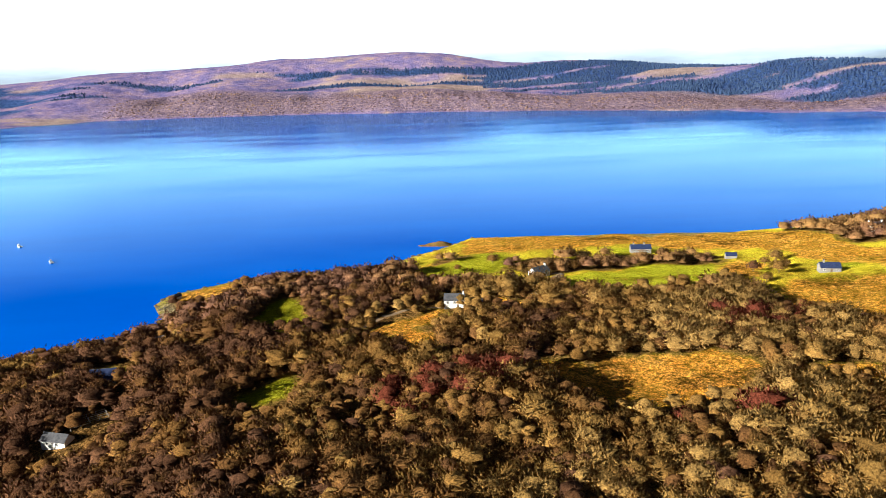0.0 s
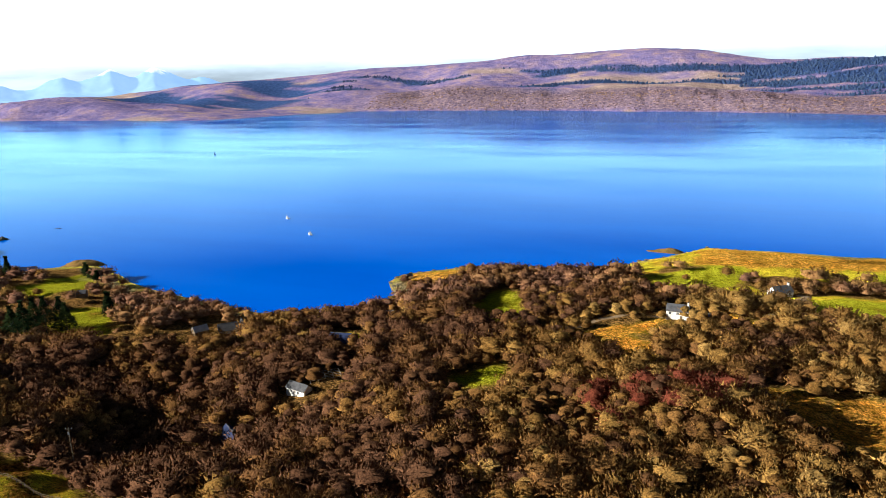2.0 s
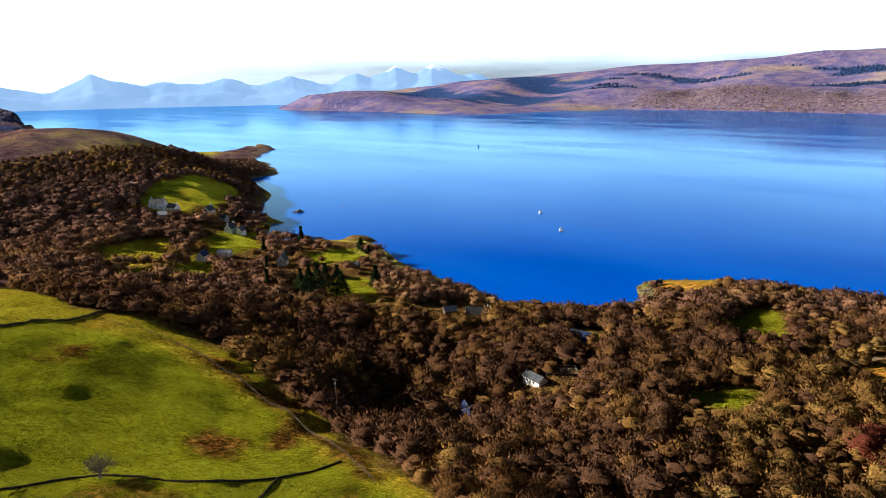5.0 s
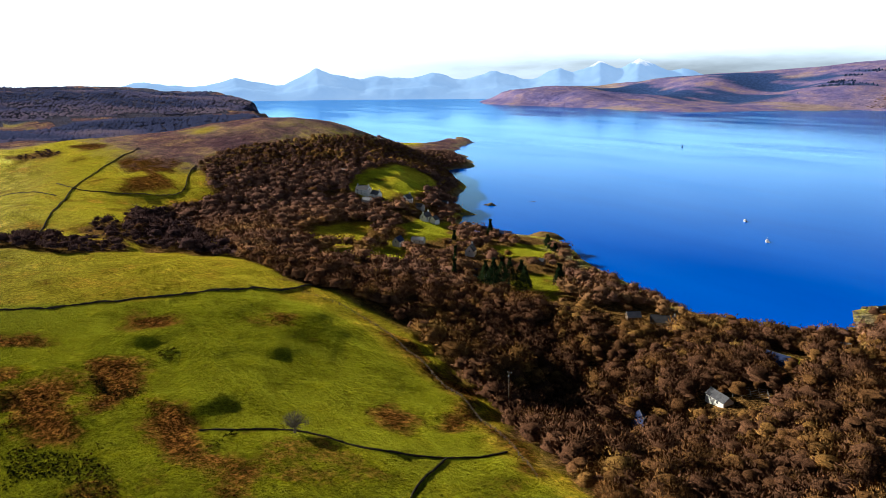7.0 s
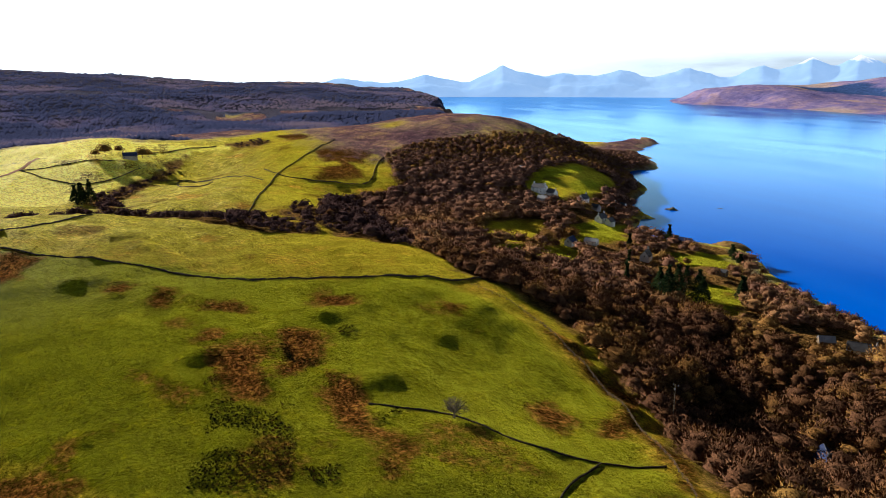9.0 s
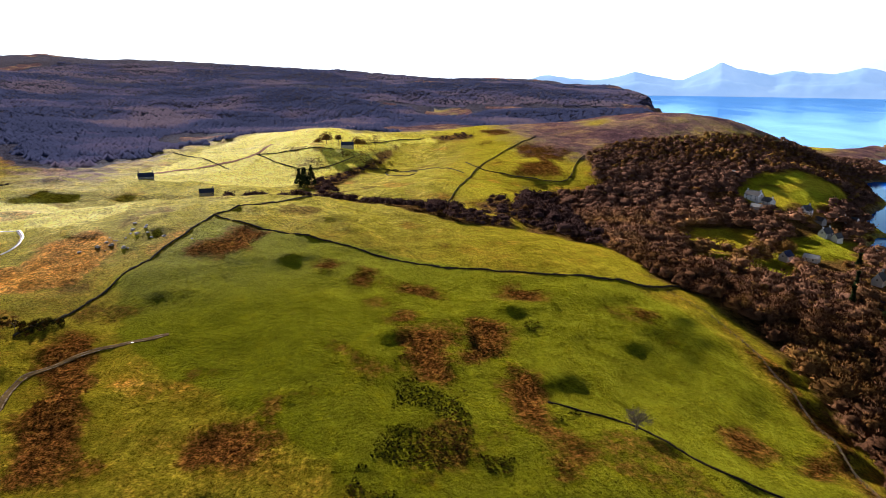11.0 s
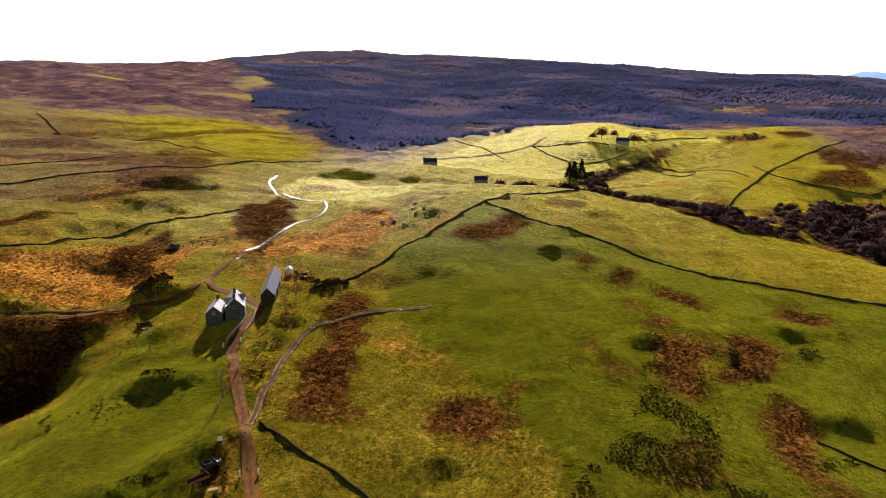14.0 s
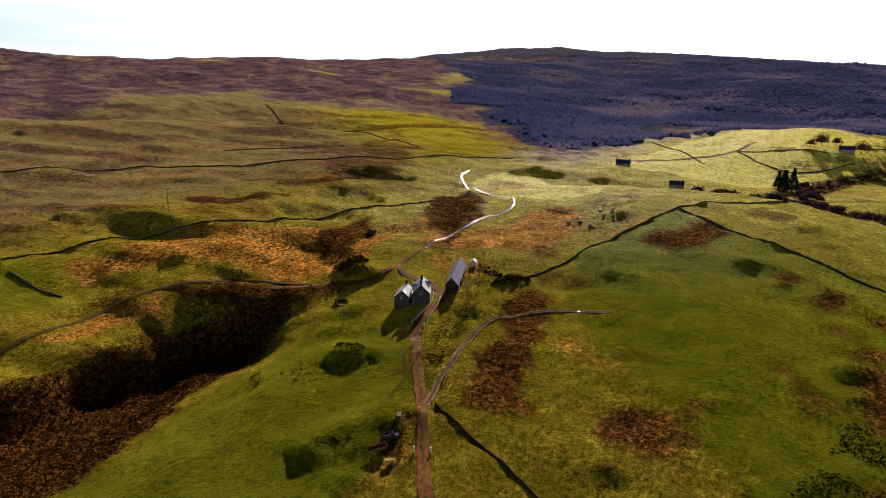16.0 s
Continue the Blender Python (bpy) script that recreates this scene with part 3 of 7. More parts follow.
def mountain_material():
    m, n, l, s = material("far_mountain", 1.0)
    s.inputs["Specular IOR Level"].default_value = 0.0
    geo = n.new("ShaderNodeNewGeometry")
    sep = n.new("ShaderNodeSeparateXYZ")
    l.new(geo.outputs["Position"], sep.inputs["Vector"])
    patch = n.new("ShaderNodeMath")
    patch.operation = "MULTIPLY_ADD"
    l.new(grain(n, l, 0.006, 6, 0.6), patch.inputs[0])
    patch.inputs[1].default_value = 180.0
    l.new(sep.outputs["Z"], patch.inputs[2])
    snow = n.new("ShaderNodeMapRange")
    snow.inputs["From Min"].default_value, snow.inputs["From Max"].default_value = 296, 322
    l.new(patch.outputs["Value"], snow.inputs["Value"])
    # distance haze is put into the pale blue of the rock
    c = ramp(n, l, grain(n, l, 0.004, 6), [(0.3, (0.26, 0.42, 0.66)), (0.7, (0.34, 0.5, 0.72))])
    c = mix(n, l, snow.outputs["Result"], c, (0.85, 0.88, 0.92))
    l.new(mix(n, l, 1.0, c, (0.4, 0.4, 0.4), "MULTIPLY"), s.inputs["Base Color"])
    # the range glows a little, to look as pale as through haze
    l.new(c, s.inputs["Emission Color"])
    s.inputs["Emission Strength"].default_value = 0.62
    return m


MAT_MOUNTAIN = mountain_material()

# ---- ground, sea, far mountains ----
def mesh_of(name, verts, faces, mat, smooth_faces=False, colours=None, normals=None):
    """A mesh from numpy verts (n, 3) and faces (m, 3 or 4)."""
    verts, faces = np.asarray(verts, np.float32), np.asarray(faces, np.int32)
    me = bpy.data.meshes.new(name)
    k = faces.shape[1]
    me.vertices.add(len(verts))
    me.vertices.foreach_set("co", verts.ravel())
    me.loops.add(faces.size)
    me.loops.foreach_set("vertex_index", faces.ravel())
    me.polygons.add(len(faces))
    me.polygons.foreach_set("loop_start", np.arange(0, faces.size, k, dtype=np.int32))
    if smooth_faces:
        me.polygons.foreach_set("use_smooth", np.ones(len(faces), bool))
    for key, values in (colours or {}).items():
        at = me.color_attributes.new(key, "FLOAT_COLOR", "POINT")
        at.data.foreach_set("color", np.asarray(values, np.float32).ravel())
    me.update(calc_edges=True)
    me.materials.append(mat)
    if normals is not None:
        me.normals_split_custom_set_from_vertices(normals)
    return me


def grid_faces(nx, ny):
    i = np.arange(nx * ny).reshape(ny, nx)
    return np.stack([i[:-1, :-1].ravel(), i[:-1, 1:].ravel(), i[1:, 1:].ravel(), i[1:, :-1].ravel()], 1)


def spaced(low, dense_low, dense_high, high, step=2.7, most=36.0):
    """Coordinates that lie close in the middle and wider apart outside."""
    mid = np.arange(dense_low, dense_high + step, step)
    up, at, s = [], mid[-1], step
    while at < high:
        s = min(s * 1.035, most)
        at += s
        up.append(at)
    down, at, s = [], mid[0], step
    while at > low:
        s = min(s * 1.035, most)
        at -= s
        down.append(at)
    return np.array(down[::-1] + list(mid) + up)


def drape(line, step=4.0):
    """A line of plan points, rounded off and cut into even steps."""
    p = np.array(line, float)
    for _ in range(2):
        q = np.empty((2 * len(p), 2))
        q[0::2], q[1::2] = p, p
        cut = [p[0]]
        for a, b in zip(p, p[1:]):
            cut += [a * 0.75 + b * 0.25, a * 0.25 + b * 0.75]
        p = np.array(cut + [p[-1]])
    gone = np.r_[0, np.cumsum(np.hypot(*np.diff(p, axis=0).T))]
    n = max(2, int(gone[-1] / step) + 1)
    at = np.linspace(0, gone[-1], n)
    return np.stack([np.interp(at, gone, p[:, 0]), np.interp(at, gone, p[:, 1])], 1)


# outlines of what grows where
LUSH = [
    [(-99, 93), (-170, 107), (-232, 102), (-258, 78), (-270, 20), (-300, -20), (-322, -80), (-336, -120), (-262, -136), (-215, -120), (-160, -60), (-120, -20), (-60, 20), (-60, 80)],
    [(61, 352), (85, 360), (119, 376), (155, 373), (149, 341), (125, 320), (89, 318), (60, 326)], [(-13, 379), (16, 413), (41, 425), (34, 389), (5, 360), (-10, 352)], [(111, 435), (145, 455), (142, 419), (108, 414)],
    [(-92, 314), (-84, 334), (-72, 329), (-66, 309), (-58, 282), (-76, 286)], [(-76, 220), (-57, 235), (-50, 221), (-61, 209)],
    [(196, 348), (225, 362), (232, 349), (203, 334)], [(-307, 250), (-301, 271), (-255, 236), (-262, 220), (-287, 233)],
    [(-380, 280), (-360, 321), (-330, 302), (-339, 270)], [(-454, 245), (-466, 302), (-406, 263), (-406, 222)],
    [(-366, 166), (-391, 198), (-422, 224), (-392, 217), (-362, 214), (-346, 188)], [(-366, 134), (-391, 160), (-397, 180), (-360, 164)], [(-553, 252), (-594, 279), (-617, 323), (-645, 368), (-572, 303), (-556, 283), (-528, 252)],
    [(-556, 296), (-603, 372), (-586, 362), (-531, 301), (-537, 290)], [(-144, 240), (-128, 250), (-124, 258), (-142, 262)],
]
# knolls and fields of the farm
LUSH += [[(-125, -118), (-150, -145), (-165, -185), (-130, -186), (-95, -176), (-50, -165), (-10, -140), (-40, -80)], [(-98, -286), (-89, -268), (-60, -262), (-20, -280), (-40, -330), (-80, -310)]]
# bracken and moor grass in the clearings of the wood
GLADES = [
    [(22, 229), (50, 226), (61, 232), (80, 232), (97, 228), (113, 210), (93, 197), (82, 191), (68, 185), (54, 187), (40, 200)], [(-28, 263), (-16, 270), (-3, 266), (-4, 252), (-16, 245), (-26, 254)],
    [(118, 209), (144, 206), (140, 195), (117, 199)], [(-47, 278), (-22, 285), (-3, 292), (0, 284), (-20, 266), (-43, 267)], [(24, 313), (37, 312), (35, 289), (24, 291)], [(51, 285), (68, 291), (60, 274)],
    [(149, 297), (165, 309), (187, 314), (204, 315), (330, 320), (330, 240), (171, 244), (163, 257), (163, 270), (145, 270)], [(166, 381), (179, 362), (158, 330), (149, 347)],
]
BRACKEN = [
    [(8, 440), (15, 478), (60, 498), (140, 500), (215, 486), (252, 455), (252, 403), (251, 370), (340, 335), (330, 320), (224, 327), (203, 360), (201, 415), (190, 422), (158, 436), (125, 455), (82, 440), (42, 424), (17, 420)],
    [(-125, 362), (-112, 398), (-62, 408), (-28, 395), (-20, 420), (-45, 425), (-136, 402), (-160, 375), (-140, 358)], [(-386, 362), (-402, 352), (-414, 336), (-395, 338)],
    [(-106, -288), (-149, -298), (-195, -276), (-240, -254), (-236, -231), (-215, -222), (-180, -213), (-165, -215), (-158, -234), (-155, -252), (-135, -269), (-118, -275), (-100, -270)],
    [(-232, -225), (-268, -205), (-282, -190), (-262, -172), (-240, -182)], [(-250, -180), (-300, -195), (-330, -180), (-300, -150), (-262, -155)], [(-240, 112), (-205, 119), (-168, 117), (-165, 112), (-205, 111)],
    [(-60, -236), (-78, -246), (-100, -250), (-122, -247), (-112, -236), (-88, -238)],
]
HEATHER = [
    [(-207, -20), (-216, -10), (-208, 0), (-188, 2), (-164, -1), (-177, -10), (-192, -17)], [(-219, 6), (-214, 22), (-188, 17), (-186, 3), (-206, 3)], [(-186, 17), (-181, 27), (-158, 26), (-144, 29), (-145, 20), (-157, 12), (-170, 10)],
    [(-254, 31), (-250, 40), (-232, 37), (-233, 27), (-245, 23)], [(-237, 71), (-229, 77), (-219, 75), (-224, 68)], [(-276, -42), (-269, -30), (-255, -30), (-260, -39)], [(-258, -24), (-252, -3), (-239, -3), (-245, -22)],
    [(-145, 27), (-141, 33), (-122, 27), (-121, 23), (-134, 25)], [(-186, 110), (-188, 120), (-171, 118), (-171, 106)], [(-157, 100), (-153, 108), (-139, 99), (-142, 92)], [(-167, 78), (-165, 89), (-149, 89), (-143, 79), (-153, 74)],
    [(-201, -142), (-222, -138), (-215, -128), (-190, -113), (-148, -93), (-128, -91), (-122, -101), (-133, -108), (-160, -118), (-180, -131)], [(-137, -66), (-148, -64), (-153, -54), (-146, -45), (-135, -46), (-130, -58)],
    [(-288, -119), (-330, -103), (-318, -88), (-292, -94), (-280, -101)], [(-238, 109), (-220, 113), (-188, 118), (-149, 112), (-130, 110), (-103, 101), (-106, 95), (-138, 103), (-165, 109), (-192, 111), (-220, 109)],
    [(-98, -104), (-108, -108), (-104, -98), (-94, -96)], [(-290, -52), (-282, -46), (-268, -50), (-280, -58)], [(-226, -17), (-222, -9), (-214, -16), (-220, -22)], [(-112, -92), (-118, -104), (-108, -84), (-100, -70)],
]
HEATHER += [
    [(-120, -248), (-150, -236), (-158, -222), (-172, -206), (-180, -198), (-164, -200), (-150, -212), (-130, -232)], [(-240, -195), (-262, -206), (-300, -218), (-330, -240), (-345, -262), (-320, -270), (-270, -240)], [(-190, -225), (-206, -228), (-232, -240), (-250, -262), (-220, -262), (-196, -245)],
    [(-700, 80), (-708, 112), (-670, 135), (-632, 112), (-654, 81)], [(-465, -10), (-443, 8), (-415, 4), (-412, -22), (-440, -16)], [(-590, 60), (-620, 70), (-640, 100), (-600, 110)], [(-780, 60), (-840, 50), (-850, 80), (-790, 84)],
    [(-330, -322), (-300, -338), (-255, -350), (-262, -338), (-300, -325)], [(-190, -345), (-230, -335), (-250, -318), (-215, -322), (-180, -332)], [(-455, -560), (-520, -580), (-540, -548), (-480, -530)],
]
RAVINE_BANK = [(30, -138), (-20, -146), (-42, -157), (-67, -172), (-86, -180), (-109, -189), (-132, -197), (-150, -205), (-160, -222), (-129, -226), (-105, -229), (-82, -226), (-61, -222), (-44, -222), (40, -210)]
MOOR = [(60, -620), (-160, -690), (-313, -770), (-430, -850), (-552, -761), (-700, -600), (-690, -500), (-1400, -960), (-2600, -1800), (-2600, -3000), (2000, -3000), (900, -500)]
BROWN_HILL = [(-640, 140), (-694, 98), (-852, 84), (-1140, 80), (-1500, 200), (-2600, 560), (-2600, 760), (-1300, 920), (-1050, 800), (-700, 470), (-770, 400), (-721, 256), (-680, 170)]
FOREST = [(-2600, -2180), (-1209, -966), (-855, -663), (-718, -521), (-586, -390), (-529, -328), (-495, -284), (-521, -270), (-651, -297), (-770, -290), (-850, -250), (-862, -180), (-840, -100), (-860, -40), (-905, 10), (-1040, 47), (-1120, 150), (-1180, 300), (-1240, 430), (-1640, 545), (-2100, 640), (-4900, 1130), (-4900, -3000), (-2600, -2500)]
# scrub and scattered trees between the lawns and the shore
BAY_STRIP = [(-195, 292), (-234, 292), (-288, 304), (-332, 318), (-368, 338), (-410, 324), (-440, 306), (-498, 332), (-552, 352), (-540, 292), (-466, 225), (-405, 196), (-320, 222), (-262, 210), (-205, 230), (-188, 252)]
WOODS = [
    [(-95, 100), (-165, 122), (-205, 122), (-240, 120), (-275, 92), (-330, 84), (-400, 92), (-425, 125), (-402, 168), (-405, 215), (-372, 240), (-318, 238), (-300, 216), (-262, 212), (-232, 222),
     (-205, 232), (-190, 252), (-195, 280), (-160, 300), (-150, 340), (-160, 375), (-110, 388), (-60, 392), (-30, 408), (-14, 372), (2, 350), (50, 334), (100, 318), (150, 338), (146, 290),
     (172, 235), (330, 240), (420, 160), (250, 30), (100, 30), (-20, 50)],
    [(-262, 236), (-250, 262), (-305, 275), (-310, 300), (-240, 292), (-216, 284), (-232, 240)],
    [(-418, 47), (-437, 74), (-425, 92), (-425, 125), (-402, 168), (-430, 150), (-462, 180), (-470, 250), (-500, 290), (-528, 250), (-560, 250), (-640, 350), (-600, 392), (-610, 416), (-700, 485), (-760, 480), (-770, 397), (-745, 350), (-728, 300), (-721, 256), (-718, 216), (-703, 174), (-653, 141), (-592, 134), (-570, 138), (-561, 97), (-525, 56)],
    [(-760, 480), (-770, 397), (-800, 400), (-880, 470), (-960, 560), (-985, 640), (-803, 556)],
    [(-485, 38), (-445, 24), (-410, 32), (-330, 84), (-425, 92), (-470, 62)], [(-590, -120), (-612, -112), (-650, -92), (-704, -74), (-770, -57), (-774, -50), (-700, -60), (-640, -77), (-580, -94), (-530, -86), (-500, -72), (-500, -95), (-545, -107)],
    [(28, 402), (40, 383), (60, 360), (105, 368), (160, 370), (172, 400), (101, 416)], [(-10, 375), (-5, 419), (31, 421), (51, 392), (33, 378), (11, 366)], [(235, 400), (330, 380), (360, 500), (235, 470)], [(-440, 300), (-470, 310), (-540, 350), (-560, 330), (-490, 300)],
    [(-545, 300), (-530, 304), (-600, 374), (-655, 380), (-640, 424), (-610, 422), (-556, 364), (-508, 345), (-500, 332), (-520, 304)], [(-335, 232), (-300, 282), (-320, 305), (-375, 335), (-420, 318), (-470, 300), (-470, 225), (-420, 215), (-385, 240)],
    [(-808, -8), (-790, -2), (-770, 26), (-785, 42), (-820, 30)],
    [(-420, -150), (-455, -132), (-472, -90), (-474, -60), (-460, -25), (-442, 2), (-412, 22), (-395, 42), (-372, 42), (-366, 12), (-388, -18), (-408, -48), (-430, -80), (-430, -120)],
    BAY_STRIP,
]
PALE = [[(-372, -277), (-417, -295), (-443, -273), (-421, -227), (-384, -183), (-360, -176), (-335, -187), (-337, -240)], [(-530, -250), (-670, -258), (-808, -248), (-850, -217), (-850, -150), (-818, -100), (-790, 5), (-775, -50), (-730, -59), (-640, -100), (-560, -130), (-540, -190)]]
CLEARINGS = LUSH[1:15] + GLADES + BRACKEN[:3]


def mask(x, y, rings, rim=5.0):
    best = np.zeros(np.shape(x))
    x, y = x + 9 * fbm(x, y, 17, 4, 201), y + 9 * fbm(x, y, 17, 4, 207)
    for ring in rings:
        xs, ys = zip(*ring)
        near = (x > min(xs) - 60) & (x < max(xs) + 60) & (y > min(ys) - 60) & (y < max(ys) + 60)
        if near.any():
            best[near] = np.maximum(best[near], smooth(inside(x[near], y[near], ring) + 0.8 * rim * fbm(x[near], y[near], 9, 3, 211), -rim, rim))
    return best


gx, gy = spaced(-5000, -470, 320, 2300), spaced(-3000, -310, 500, 5000)
X, Y = (v.ravel() for v in np.meshgrid(gx, gy))
Z = height(X, Y)
R0 = np.hypot(X, Y)
lush, brack, heath = mask(X, Y, LUSH), mask(X, Y, BRACKEN + GLADES), mask(X, Y, HEATHER)
floor_ = np.clip(mask(X, Y, WOODS) - mask(X, Y, CLEARINGS), 0, 1)
heath = np.maximum(heath, mask(X, Y, [RAVINE_BANK], 8))
conif = mask(X, Y, [FOREST], 25) * (fbm(X, Y, 330, 3, 61) > -0.3) * (inside(X, Y, FOREST) + 170 * fbm(X, Y, 190, 3, 63) > -25)
moor = mask(X, Y, [MOOR, BROWN_HILL, FOREST], 40)
across = inside(X, Y, FAR_COAST)
far_land = across > -60
moor = moor * smooth(fbm(X, Y, 120, 4, 71), -0.7, -0.2)
moor = np.maximum(moor, 0.45 * smooth(-Y, 290, 380) * smooth(X + 0.6 * np.clip(-Y - 380, 0, 500), -480, -330) * (R0 < 1200))
heath = np.maximum(heath, 0.62 * smooth(fbm(X, Y, 26, 4, 81), 0.2, 0.5) * (R0 < 900))
brack = np.maximum(brack, 0.55 * smooth(fbm(X, Y, 44, 4, 83), 0.2, 0.5) * (R0 < 900) * (1 - lush))
brack = np.maximum(brack, 0.85 * moor * smooth(fbm(X, Y, 90, 4, 73), 0.05, 0.4))
heath = np.maximum(heath, 0.75 * smooth(fbm(X * 0.6 - Y * 0.8, 3 * (X * 0.8 + Y * 0.6), 90, 4, 87), -0.05, 0.25) * smooth(-Y, 260, 330) * (R0 < 900))
heath = np.where(far_land, 0.35 + 0.65 * smooth(fbm(X, Y, 500, 4, 75), -0.4, 0.2), heath)


def plantation_strips(x, y):
    return fbm(x * 0.2, y, 110, 5, 77) + 0.14 * smooth(x, -500, 400) + 0.22 * smooth(x, 350, 800) - 0.1


conif = np.where(far_land, smooth(plantation_strips(X, Y), 0, 0.05) * smooth(across, 330, 420) * (1 - smooth(Z, 165, 190)), conif)
floor_ = np.where(far_land, 0.9 * smooth(X, -1500, -1250) * smooth(across, -10, 60) * (1 - smooth(across, 330, 430)), floor_)
brack = np.where(far_land, 0.75 * smooth(fbm(X * 0.4, Y, 190, 4, 79), 0.16, 0.4), brack)
lush = np.where(far_land, 0, lush)
shore = np.clip(1 - smooth(Z, 1.2, 3.2), 0, 1)
# besides the fields, grass is paled with distance, for glare towards the sun
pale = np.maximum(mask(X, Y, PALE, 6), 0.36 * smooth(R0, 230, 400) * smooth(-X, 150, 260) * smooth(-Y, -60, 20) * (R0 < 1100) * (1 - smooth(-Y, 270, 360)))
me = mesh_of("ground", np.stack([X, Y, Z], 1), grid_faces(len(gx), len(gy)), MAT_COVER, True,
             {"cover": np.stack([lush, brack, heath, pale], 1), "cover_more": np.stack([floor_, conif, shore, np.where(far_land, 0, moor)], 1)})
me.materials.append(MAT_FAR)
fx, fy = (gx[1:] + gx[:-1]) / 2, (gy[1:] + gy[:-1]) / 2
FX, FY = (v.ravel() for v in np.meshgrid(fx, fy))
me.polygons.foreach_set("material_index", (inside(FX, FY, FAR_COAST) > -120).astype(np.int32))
GRID_Z = Z.reshape(len(gy), len(gx))


def ground_at(x, y):
    """Height of the ground's mesh at plan points."""
    x, y = np.atleast_1d(np.asarray(x, float)), np.atleast_1d(np.asarray(y, float))
    i, j = np.clip(np.searchsorted(gx, x) - 1, 0, len(gx) - 2), np.clip(np.searchsorted(gy, y) - 1, 0, len(gy) - 2)
    u, v = (x - gx[i]) / (gx[i + 1] - gx[i]), (y - gy[j]) / (gy[j + 1] - gy[j])
    return (GRID_Z[j, i] * (1 - u) + GRID_Z[j, i + 1] * u) * (1 - v) + (GRID_Z[j + 1, i] * (1 - u) + GRID_Z[j + 1, i + 1] * u) * v


tagged(new("ground", me), "green pasture, brown moor and wooded coastal hills", "ground", kind="structure")

sx, sy = np.arange(-5200, 2500, 70.0), np.arange(-200, 5200, 70.0)
wx, wy = (v.ravel() for v in np.meshgrid(sx, sy))
me = mesh_of("water", np.stack([wx, wy, 0 * wx], 1), grid_faces(len(sx), len(sy)), MAT_WATER, True)
tagged(new("water", me), "calm deep blue sea inlet", "water", kind="structure")

# far mountains: yaw of the top, height, half width in degrees
PEAKS = [(41.9, 252, 2.6), (44.8, 226, 2.6), (38.6, 165, 3.0), (48.0, 170, 3.0), (53.1, 172, 3.0), (58.5, 136, 4.0), (63.0, 126, 3.4), (67.8, 186, 1.8), (66.0, 120, 3.4), (74.2, 140, 3.0), (80.8, 90, 4.5)]
yaws, depth = np.linspace(32, 96, 520), np.linspace(4300, 4960, 44)
MY, MD = (v.ravel() for v in np.meshgrid(yaws, depth))
crest = np.zeros(len(MY))
for at, high, half in PEAKS:
    hump = high * np.exp(-np.abs((MY - at) / (1.6 * half)) ** 1.15)
    crest = np.log(np.exp(crest / 14) + np.exp(hump / 14)) * 14
mx, my = -np.sin(np.radians(MY)) * MD, np.cos(np.radians(MY)) * MD
crest = crest + 26 * fbm(MY, 0 * MY, 3.1, 4, 97)
rise = 0.45 * smooth(MD, 4380, 4560) + 0.55 * smooth(MD, 4560, 4830) - 0.3 * smooth(MD, 4870, 4960)
mz = crest * rise * (1 + 0.12 * fbm(mx, my, 200, 5, 91)) + (fbm(mx, my, 330, 5, 93) * 34 + 14) * smooth(MD, 4370, 4480) - 6 * (1 - rise)
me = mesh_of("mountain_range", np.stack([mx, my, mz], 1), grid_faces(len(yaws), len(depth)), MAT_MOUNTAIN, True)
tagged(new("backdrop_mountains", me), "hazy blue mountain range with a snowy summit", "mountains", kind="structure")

# ---- trees ----
rng = np.random.default_rng(7)


def dome(at, size, rng, segs=7, rings=2, low=1.95):
    """The thicket of fine branches in one lump of a crown: a rough cap."""
    v = [(0, 0, 1.0)]
    for r in range(1, rings + 1):
        t = r / rings * low
        v += [(math.sin(t) * math.cos(2 * math.pi * k / segs + r), math.sin(t) * math.sin(2 * math.pi * k / segs + r), math.cos(t)) for k in range(segs)]
    v = np.array(v) * size * rng.uniform(0.9, 1.06, (len(v), 1)) + at
    f = [(0, 1 + k, 1 + (k + 1) % segs) for k in range(segs)]
    for r in range(rings - 1):
        for k in range(segs):
            a, b = 1 + r * segs + k, 1 + r * segs + (k + 1) % segs
            f += [(a, a + segs, b + segs), (a, b + segs, b)]
    return v, np.array(f)


